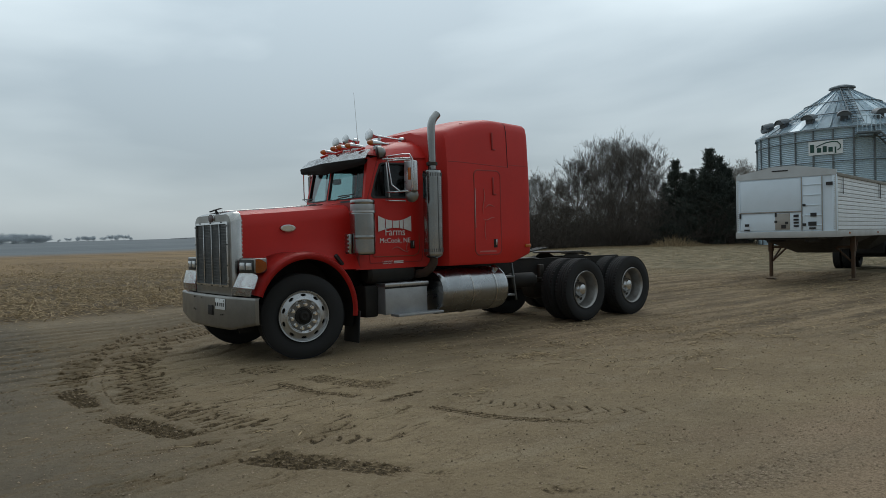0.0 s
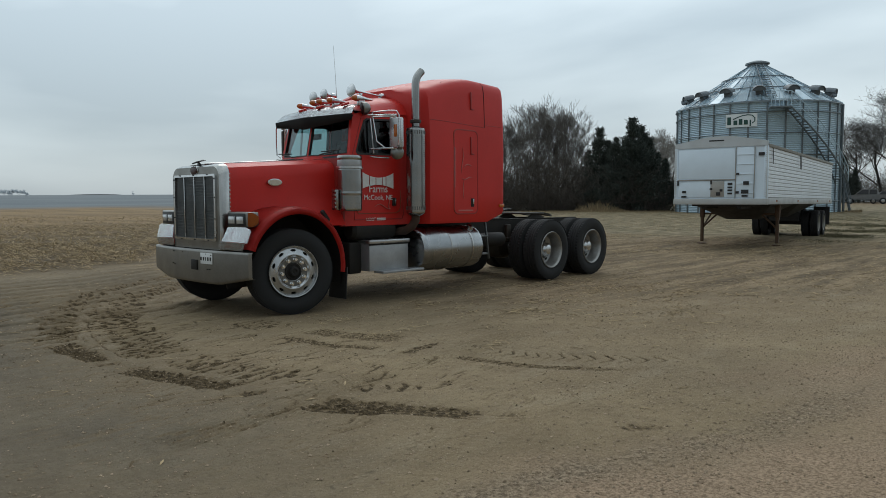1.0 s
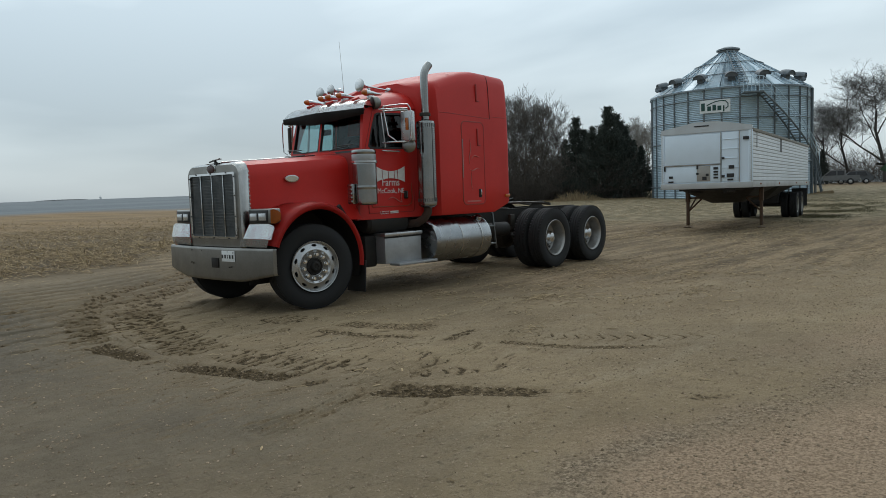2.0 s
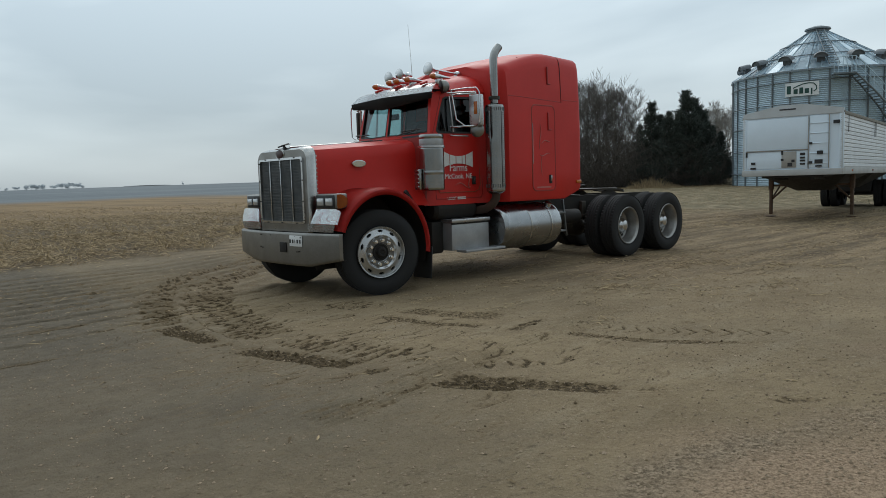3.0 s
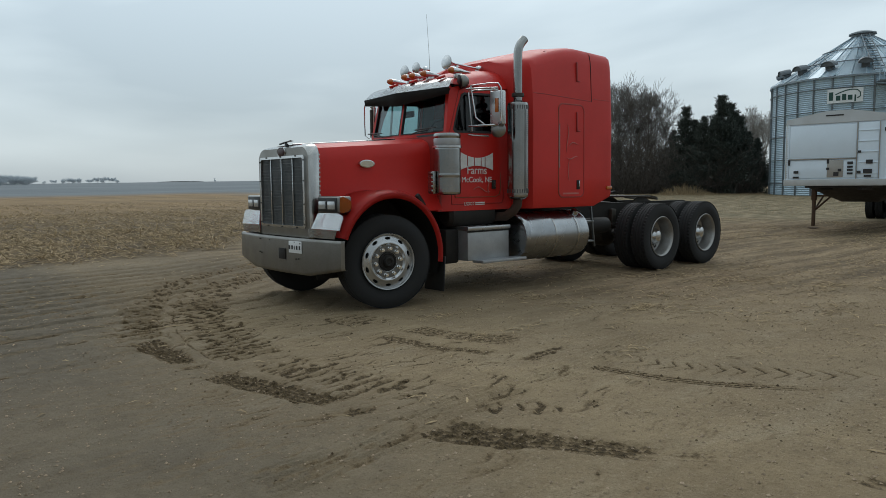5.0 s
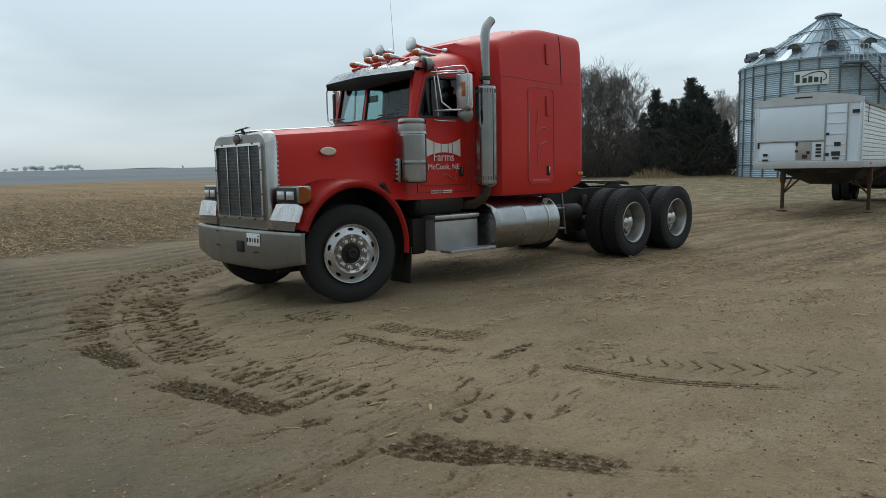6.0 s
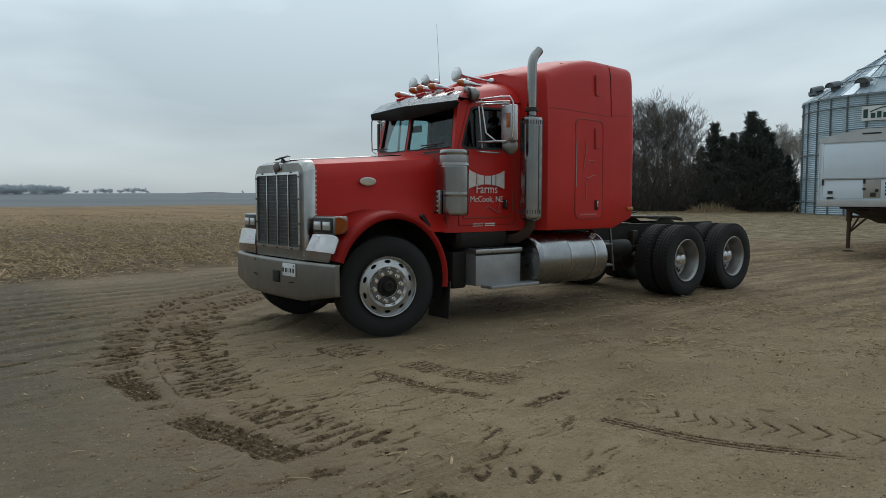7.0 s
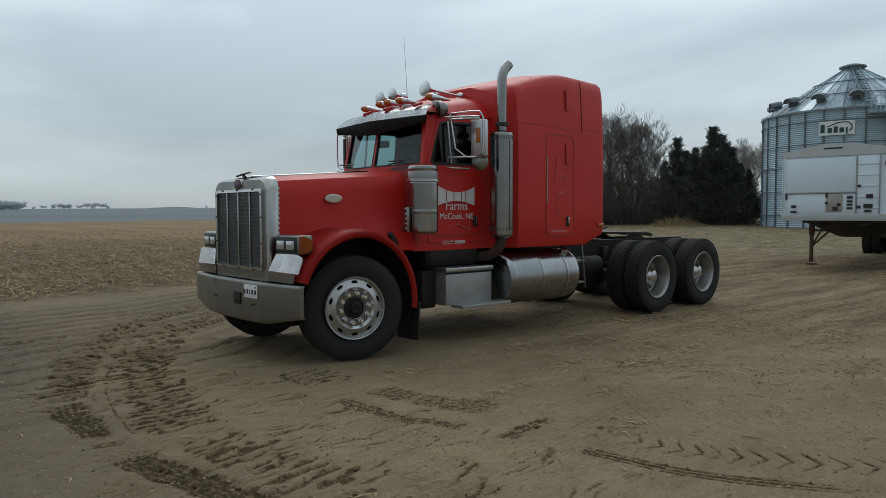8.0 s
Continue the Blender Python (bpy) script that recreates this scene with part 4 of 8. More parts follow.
ring_slab(bm, [(-0.765, y * 1.025, (z - 1.335) * 1.03 + 1.335) for y, z in open_in], [(-0.768, y * 0.965, (z - 1.335) * 0.96 + 1.335) for y, z in open_in], (0.03, 0, 0))
part("grille_frame", bm, CHROME, shell, "polished grille frame")
bm = B()
box(bm, (-0.70, 0, 1.335), (0.02, 1.03, 0.79))
part("grille_backing", bm, BLACK, shell)
bm = B()
for k in range(41):
    z = 0.951 + 0.0192 * k
    box(bm, (-0.737 - 0.004 * (k % 2), 0, z), (0.010, 1.02, 0.0085))
for k in range(54):
    y = -0.509 + 0.0192 * k
    box(bm, (-0.742, y, 1.335), (0.008, 0.0092, 0.785))
tagged(part("grille_mesh", bm, MESH_METAL, shell, "woven metal grille insert", smooth=False), kind="stuff")
for k in range(3):
    bm = B()
    box(bm, (-0.752, -0.262 + 0.262 * k, 1.335), (0.022, 0.014, 0.79), bevel=0.005)
    part("grille_bar", bm, CHROME, shell)
for y, z in [(y, z) for y in (-0.525, 0.525) for z in (0.97, 1.20, 1.46, 1.69)] + [(y, z) for y in (-0.35, 0, 0.35) for z in (0.93, 1.74)]:
    bm = B()
    cyl(bm, (-0.775, y, z), (-0.76, y, z), 0.0075, seg=8)
    part("grille_bolt", bm, BLACK, shell)
for nm, prof, material, lab in (("front_badge", [(0.0, 0.014), (0.05, 0.013), (0.070, 0.009), (0.078, 0.0), (0.06, -0.02)], BADGE, "dark maroon oval front badge"), ("badge_rim", [(0.076, 0.0), (0.083, 0.007), (0.088, 0.0), (0.083, -0.02)], STEEL, "")):
    bm = lathe(B(), prof, (-0.752, 0, 0), (-1, 0, 0), seg=28)
    for v in bm.verts:
        v.co = Vector((v.co.x, v.co.y * 1.15, 1.795 + v.co.z * 0.68))
    part(nm, bm, material, shell, lab)
bm = B()
loft(bm, [[(-0.70 + dx, s * 0.02 * k, 1.860 + dz) for dx, dz in ((0, 0), (0.06, 0), (0.02 - 0.01 * k, 0.05))] for k in (1,) for s in (-1, 1)], closed=True, caps=True)
box(bm, (-0.695, 0, 1.910), (0.16, 0.03, 0.018), (0, -18, 0), bevel=0.006)
box(bm, (-0.66, 0, 1.921), (0.09, 0.10, 0.010), (0, -10, 0), bevel=0.004)
part("hood_ornament", bm, BLACK_PLASTIC, truck, "small dark winged hood ornament")
rivet = None
for s in (-1, 1):
    for k in range(12):
        if rivet is None:
            rivet = part("rivet", cyl(B(), (0, -0.006, 0), (0, 0.006, 0), 0.009, seg=8), CHROME_LIT, shell)
            ob = rivet
        else:
            ob = new("rivet", rivet.data)
            ob.parent = shell
        ob.matrix_local = pose(-0.602, s * 0.594, 1.20 + 0.05 * k)

# bumper
bm = B()
front = [(-1.205, -0.685), (-1.19, -0.725), (-0.95, -0.765), (-0.64, -0.81), (-0.3, -0.83), (0, -0.835)]
front = front + [(-y, x) for y, x in front[-2::-1]]
rows = []
for y, x in front:
    a = min(1, max(0, (abs(y) - 0.62) / 0.6))
    zb, zt = 0.405 + 0.10 * a, 0.815
    rows.append([(x + 0.04, y, zb - 0.005), (x + 0.008, y, zb), (x, y, zb + 0.018), (x - 0.001, y, zb + 0.03), (x - 0.001, y, zt - 0.03), (x, y, zt - 0.018), (x + 0.008, y, zt), (x + 0.05, y, zt)])
loft(bm, rows)
bumper = part("bumper", bm, CHROME_DULL, truck, "wide dull chrome bumper")
bm = B()
box(bm, (-0.836, -0.115, 0.625), (0.02, 0.15, 0.125), bevel=0.004)
part("tow_opening", bm, BLACK, bumper)
plate = part("number_plate", box(B(), (-0.832, -0.41, 0.715), (0.008, 0.26, 0.135), (0, 0, 3.5), bevel=0.003), WHITE_PAINT, bumper, "white number plate")
for k, (y, w) in enumerate(((-0.30, 0.05), (-0.355, 0.05), (-0.40, 0.02), (-0.45, 0.05), (-0.505, 0.05))):
    part("plate_bar", box(B(), (-0.837 - 0.061 * (y + 0.41), y, 0.71), (0.004, w * 0.55, 0.045), (0, 0, 3.5)), BLACK_PLASTIC, plate)
for y, z in ((0.42, 0.60), (0.47, 0.61), (-0.42, 0.58), (-0.47, 0.585), (0.2, 0.77), (-0.4, 0.77), (0.45, 0.77), (-0.52, 0.76)):
    part("bumper_bolt", cyl(B(), (-0.837, y, z), (-0.815, y, z), 0.007, seg=8), GREASE, bumper)


def front_corner(s):
    """Chrome panels, headlamps and turn signal of one front corner."""
    bm = B()
    loft(bm, [[(-0.750, s * 0.63, 0.93), (-0.70, s * 0.70, 1.10)], [(-0.750, s * 0.85, 0.93), (-0.70, s * 0.88, 1.107)],
              [(-0.740, s * 1.06, 0.928), (-0.69, s * 1.09, 1.107)], [(-0.728, s * 1.15, 0.925), (-0.680, s * 1.165, 1.085)], [(-0.720, s * 1.165, 0.925), (-0.676, s * 1.178, 1.06)]])
    bmesh.ops.solidify(bm, geom=bm.faces[:], thickness=0.012)
    part("corner_panel", bm, CHROME_LIT, truck, "bright chrome panel under the headlight")
    bm = B()
    loft(bm, [[(-0.760, s * 0.58, 0.832), (-0.758, s * 0.58, 0.926)], [(-0.755, s * 0.85, 0.832), (-0.753, s * 0.85, 0.926)],
              [(-0.735, s * 1.09, 0.832), (-0.733, s * 1.13, 0.921)]])
    bmesh.ops.solidify(bm, geom=bm.faces[:], thickness=0.012)
    part("filler_panel", bm, CHROME, truck, "chrome strip above the bumper")
    pod = part("headlight", box(B(), (-0.60, s * 0.885, 1.195), (0.16, 0.42, 0.185), (0, 0, -s * 3), bevel=0.018, seg=3), CHROME_DULL, truck, "rectangular twin headlight in a chrome pod")
    part("bezel", box(B(), (-0.682, s * 0.875, 1.195), (0.012, 0.36, 0.15), (0, 0, -s * 3), bevel=0.004), BLACK_PLASTIC, pod)
    for y in (0.795, 0.965):
        part("lamp", box(B(), (-0.690 - 0.008 * (y < 0.9), s * y, 1.19), (0.022, 0.128, 0.088), (0, 0, -s * 3), bevel=0.008), LENS, pod, "clear headlight lens")
    bm = B()
    loft(bm, [[(-0.665, s * 1.09, 1.115), (-0.665, s * 1.10, 1.275)], [(-0.635, s * 1.125, 1.11), (-0.635, s * 1.13, 1.28)],
              [(-0.585, s * 1.14, 1.13), (-0.59, s * 1.14, 1.262)], [(-0.54, s * 1.13, 1.16), (-0.54, s * 1.13, 1.23)], [(-0.52, s * 1.09, 1.18), (-0.52, s * 1.09, 1.21)]])
    bmesh.ops.solidify(bm, geom=bm.faces[:], thickness=0.03)
    part("turn_signal", bm, AMBER, pod, "amber turn signal lens")
    part("lamp_bracket", tube(B(), [(-0.52, s * 0.62, 1.05), (-0.55, s * 0.64, 1.14), (-0.56, s * 0.62, 1.27)], 0.014), GREASE, pod)


def fender(s):
    """An arched fender with a rolled lip, rising inwards into the hood side."""
    rows = []
    for a in np.linspace(-8, 160, 34):
        t = radians(a)
        cx, cz = -0.005, 0.59
        row = []
        for y, dr in ((1.165, -0.070), (1.184, -0.052), (1.190, -0.032), (1.183, -0.008), (1.160, 0.010), (1.115, 0.022), (1.04, 0.026), (0.92, 0.022), (0.80, 0.018), (0.72, 0.018), (0.60, 0.018)):
            r = 0.735 + dr
            rx = r - 0.015
            x, z = cx + rx * math.cos(t), cz + r * math.sin(t)
            row.append((min(x, 0.98), s * y, max(z, 0.46)))
        rows.append(row)
    bm = B()
    loft(bm, rows)
    bmesh.ops.solidify(bm, geom=bm.faces[:], thickness=-0.012 * s)
    part("fender", bm, RED, truck, "red arched front fender with rolled lip")
    bm = B()
    rows = []
    for a in np.linspace(-20, 165, 30):
        t = radians(a)
        rows.append([(0.69 * math.cos(t), s * y, 0.59 + 0.712 * math.sin(t)) for y in (1.13, 0.58)])
    loft(bm, rows)
    part("wheel_well", bm, BLACK, truck)
    part("inner_panel", slab(B(), [(0.70 * math.cos(t), s * 0.59, 0.59 + 0.72 * math.sin(t)) for t in np.linspace(radians(-20), radians(200), 26)], (0, -s * 0.02, 0)), BLACK, truck)


for s in (-1, 1):
    part("hood_latch", box(B(), (0.655, s * 0.83, 1.215), (0.06, 0.05, 0.19), (0, -38, 0), bevel=0.02, seg=3), BLACK_PLASTIC, hood, "black rubber hood latch")
    front_corner(s)
    fender(s)
    part("mud_flap", box(B(), (0.73, s * 1.0, 0.34), (0.015, 0.36, 0.42), (0, 4, 0), bevel=0.004), BLACK_PLASTIC, truck, "black rubber mud flap")


# wheels
def tyre_bm(width, rim_r, R=0.54, lugs=60):
    bm = B()
    w = width / 2
    prof = [(rim_r - 0.012, -w * 0.62), (rim_r + 0.02, -w * 0.80), (rim_r + 0.10, -w * 1.0), (R - 0.08, -w * 0.98), (R - 0.03, -w * 0.88), (R - 0.008, -w * 0.78)]
    ribs = []
    for k in range(5):
        a = -w * 0.74 + k * w * 0.37 - w * 0.0
        ribs += [(R - 0.003, a - w * 0.13), (R - 0.003, a + w * 0.13), (R - 0.012, a + w * 0.15), (R - 0.012, a + w * 0.21)]
    ribs = ribs[:-2]
    prof = prof + ribs + [(r, -h) for r, h in prof[::-1]]
    seg = 2 * lugs if lugs else 64
    lathe(bm, prof, (0, 0, 0), (0, -1, 0), seg=seg)
    if lugs:
        # notched shoulders: every second step of the outer ribs sits lower
        bm.verts.ensure_lookup_table()
        shoulder = (5, 6, 7, len(prof) - 8, len(prof) - 7, len(prof) - 6)
        for ring in shoulder:
            for k in range(seg):
                if k % 2:
                    v = bm.verts[ring * seg + k]
                    v.co = Vector((v.co.x * (1 - 0.011 / R), v.co.y, v.co.z * (1 - 0.011 / R)))
    return bm


def rim_front(parent):
    """A polished steer wheel with ten hand holes, ten nuts and an oil hub."""
    bm = B()
    prof = [(0.302, 0.10), (0.318, 0.125), (0.324, 0.14), (0.318, 0.149), (0.309, 0.146), (0.304, 0.134), (0.300, 0.118), (0.296, 0.114)]
    lathe(bm, prof, (0, 0, 0), (0, -1, 0), seg=60)
    rim = part("rim", bm, ALU, parent, "polished aluminium steer wheel rim")
    bm = B()
    RH, RO, RI, HH, HA = 0.266, 0.296, 0.236, 0.0165, 0.135     # hand holes: their circle, the band's edges, half height, half angle

    def around(pt, cen):
        return math.atan2((pt[1] - RH) / HH, (pt[0] - cen) / HA)

    def level(r):
        return 0.114 + (RO - r) * 0.34

    for k in range(10):
        a0, a1 = 2 * math.pi * k / 10, 2 * math.pi * (k + 1) / 10
        cen, m = (a0 + a1) / 2, 3
        outline = [(a0 + (a1 - a0) * q / m, RO) for q in range(m + 1)] + [(a1, RH + 0.006), (a1, RH - 0.006)] + [(a1 - (a1 - a0) * q / m, RI) for q in range(m + 1)] + [(a0, RH - 0.006), (a0, RH + 0.006)]
        hole = [(cen + HA * math.cos(2 * math.pi * q / 12), RH + HH * math.sin(2 * math.pi * q / 12)) for q in range(12)]
        outline.sort(key=lambda pt: around(pt, cen))
        hole.sort(key=lambda pt: around(pt, cen))
        o, i, i2 = ([bm.verts.new((r * math.cos(a), -(level(r) - dep), r * math.sin(a))) for a, r in ring] for ring, dep in ((outline, 0.0), (hole, 0.0), (hole, 0.035)))
        for q in range(12):
            j = (q + 1) % 12
            bm.faces.new((o[q], o[j], i[j], i[q]))
            bm.faces.new((i[q], i[j], i2[j], i2[q]))
    lathe(bm, [(RI, level(RI)), (0.222, 0.142), (0.212, 0.146), (0.204, 0.142), (0.196, 0.126), (0.185, 0.121), (0.115, 0.118), (0.100, 0.110)], (0, 0, 0), (0, -1, 0), seg=60)
    bmesh.ops.remove_doubles(bm, verts=bm.verts, dist=0.0004)
    part("wheel_disc", bm, ALU, parent, "polished disc with ten hand holes", angle=50)
    part("wheel_back", lathe(B(), [(0.0, 0.06), (0.28, 0.06), (0.305, 0.09)], (0, 0, 0), (0, -1, 0), seg=40), BLACK, parent)
    # thin ring laid over the disc, darker than its aluminium
    part("disc_face", lathe(B(), [(0.188, 0.118), (0.185, 0.1235), (0.118, 0.1215), (0.110, 0.112)], (0, 0, 0), (0, -1, 0), seg=40), RIM_DARK, parent, "darker ring round the wheel nuts")
    part("hub", lathe(B(), [(0.112, 0.112), (0.106, 0.130), (0.090, 0.134), (0.082, 0.126), (0.066, 0.130), (0.060, 0.160), (0.046, 0.170), (0.030, 0.168), (0.026, 0.160), (0.0, 0.160)], (0, 0, 0), (0, -1, 0), seg=30), BLACK, parent, "dark greasy oil hub")
    for k in range(10):
        a = 2 * math.pi * (k + 0.25) / 10
        c = (0.152 * math.cos(a), 0, 0.152 * math.sin(a))
        bm = B()
        cyl(bm, (c[0], -0.115, c[2]), (c[0], -0.123, c[2]), 0.027, 0.025, seg=10)
        cyl(bm, (c[0], -0.123, c[2]), (c[0], -0.158, c[2]), 0.022, 0.021, seg=6)
        cyl(bm, (c[0], -0.158, c[2]), (c[0], -0.172, c[2]), 0.010, seg=8)
        part("wheel_nut", bm, CHROME_LIT, parent)


for s in (-1, 1):
    w = new("front_wheel")
    w.parent = truck
    w.matrix_local = pose(0, s * 0.955, 0.54, 0, 0, -13 + (180 if s > 0 else 0))
    w["label"] = "steered front wheel with black tyre and polished rim"
    part("tyre", tyre_bm(0.28, 0.305, lugs=0), RUBBER, w, "worn black tyre")
    rim_front(w)


def dual(x, s):
    w = new("rear_wheel")
    w.parent = truck
    w.matrix_local = pose(x, s * 1.08, 0.54, 0, 0, 0 if s < 0 else 180)
    w["label"] = "dual rear wheel with black tyres and dull rim"
    bm = tyre_bm(0.27, 0.305)
    part("tyre", bm, RUBBER, w, "black drive tyre with lugged tread")
    bm = tyre_bm(0.27, 0.305)
    bmesh.ops.translate(bm, verts=bm.verts, vec=(0, 0.325, 0))
    part("inner_tyre", bm, RUBBER, w)
    rim = part("rim", lathe(B(), [(0.318, 0.105), (0.325, 0.118), (0.316, 0.125), (0.300, 0.112), (0.287, 0.085), (0.280, 0.02), (0.265, -0.02), (0.262, -0.08), (0.22, -0.10), (0.15, -0.105), (0.10, -0.105)], (0, 0, 0), (0, -1, 0), seg=56), RIM_DULL, w, "deep-dish aluminium rim")
    for k in range(5):
        a = 2 * math.pi * k / 5 + 0.3
        part("hand_hole", cyl(B(), (0.215 * math.cos(a), 0.106, 0.215 * math.sin(a)), (0.215 * math.cos(a), 0.092, 0.215 * math.sin(a)), 0.028, seg=12), BLACK, rim)
    part("hub", lathe(B(), [(0.135, -0.105), (0.125, -0.02), (0.118, 0.0), (0.10, 0.02), (0.085, 0.05), (0.04, 0.062), (0.0, 0.064)], (0, 0, 0), (0, -1, 0), seg=30), CHROME, w, "chrome domed hub cover")
    for k in range(10):
        a = 2 * math.pi * k / 10
        part("wheel_nut", cyl(B(), (0.155 * math.cos(a), 0.105, 0.155 * math.sin(a)), (0.155 * math.cos(a), 0.055, 0.155 * math.sin(a)), 0.018, seg=6), STEEL, w)
    part("wheel_back", lathe(B(), [(0.0, -0.12), (0.28, -0.12)], (0, 0, 0), (0, -1, 0), seg=30), BLACK, w)


for x in (5.36, 6.70):
    for s in (-1, 1):
        dual(x, s)
    part("axle", lathe(B(), [(0.0, -0.9), (0.07, -0.9), (0.08, -0.25), (0.2, -0.15), (0.22, 0), (0.2, 0.15), (0.08, 0.25), (0.07, 0.9), (0.0, 0.9)], (x, 0, 0.54), (0, 1, 0), seg=20), GREASE, truck)
part("front_axle", box(B(), (0, 0, 0.5), (0.12, 1.7, 0.12), bevel=0.03), GREASE, truck)

# chassis
for s in (-1, 1):
    bm = B()
    slab(bm, [(-0.55, s * 0.43, 0.80), (7.35, s * 0.43, 0.80), (7.42, s * 0.43, 0.86), (7.42, s * 0.43, 1.0), (7.3, s * 0.43, 1.08), (-0.55, s * 0.43, 1.08)], (0, -s * 0.012, 0))
    box(bm, (3.4, s * 0.39, 1.075), (7.8, 0.09, 0.012))
    box(bm, (3.4, s * 0.39, 0.805), (7.8, 0.09, 0.012))
    part("frame_rail", bm, BLACK, truck)
    for x in (5.36, 6.70):
        bm = B()
        box(bm, (x, s * 0.52, 0.70), (0.95, 0.10, 0.06), (0, 3, 0), bevel=0.015)
        cyl(bm, (x + 0.38, s * 0.52, 0.70), (x + 0.38, s * 0.52, 1.0), 0.12, 0.11, seg=18)
        box(bm, (x - 0.38, s * 0.50, 0.82), (0.12, 0.07, 0.32), bevel=0.01)
        part("suspension", bm, GREASE, truck)
for x in (0.9, 2.2, 4.2, 4.9, 6.03, 7.3):
    part("cross_member", box(B(), (x, 0, 0.92), (0.1, 0.84, 0.2), bevel=0.01), BLACK, truck)
bm = B()
outl = [(6.0 + 0.46 * math.cos(radians(a)), 0.46 * math.sin(radians(a)), 1.155) for a in np.linspace(38, 322, 28)]
outl = outl + [(6.52, -0.34, 1.12), (6.75, -0.22, 1.09), (6.15, -0.06, 1.155), (6.0, 0, 1.155), (6.15, 0.06, 1.155), (6.75, 0.22, 1.09), (6.52, 0.34, 1.12)]
slab(bm, outl, (0, 0, 0.032))
fifth = part("fifth_wheel", bm, GREASE, truck, "greasy black fifth wheel coupling", smooth=False)
for s in (-1, 1):
    bm = B()
    slab(bm, [(5.75, s * 0.36, 1.08), (6.3, s * 0.36, 1.08), (6.12, s * 0.36, 1.157), (5.92, s * 0.36, 1.157)], (0, -s * 0.03, 0))
    part("bracket", bm, GREASE, fifth)
part("deck_plate", box(B(), (4.55, 0, 1.095), (0.85, 0.9, 0.012)), GREASE, truck)
bm = B()
for k in range(3):
    tube(bm, [(4.06, -0.2 + 0.2 * k, 1.62), (4.25, -0.2 + 0.2 * k, 1.35), (4.6, -0.15 + 0.15 * k, 1.17), (5.1, 0.05 * k, 1.18), (5.6, 0.1 * k - 0.1, 1.26)], 0.014)
part("air_hoses", bm, BLACK_PLASTIC, truck)
part("engine_block", box(B(), (0.1, 0, 1.0), (1.1, 0.75, 0.7), bevel=0.06), BLACK, truck)
part("transmission", box(B(), (1.5, 0, 0.85), (1.1, 0.5, 0.5), bevel=0.08), GREASE, truck)
part("air_tank", lathe(B(), [(0, -0.42), (0.1, -0.41), (0.14, -0.36), (0.14, 0.36), (0.1, 0.41), (0, 0.42)], (1.52, -0.74, 1.00), (1, 0, 0), seg=24), BLACK, truck)
part("air_tank", lathe(B(), [(0, -0.42), (0.1, -0.41), (0.14, -0.36), (0.14, 0.36), (0.1, 0.41), (0, 0.42)], (1.52, 0.74, 1.00), (1, 0, 0), seg=24), BLACK, truck)


# cab
def cab_half(z, x=2.0):
    w = 0.865 if z < 2.05 else 0.865 - 0.10 * (z - 2.05) / 0.75
    return w - 0.075 * min(1, max(0, (1.42 - x) / 0.42)) * (1 if z > 1.95 else max(0.0, (z - 1.5) / 0.45))


def side_pt(x, z, s, off=0.0):
    return (x, s * (cab_half(z, x) + off), z)


door_win = [(1.21, 2.10), (1.30, 2.36), (1.375, 2.53), (1.42, 2.555), (1.93, 2.575), (1.965, 2.55), (1.975, 2.10), (1.95, 2.075), (1.24, 2.065)]
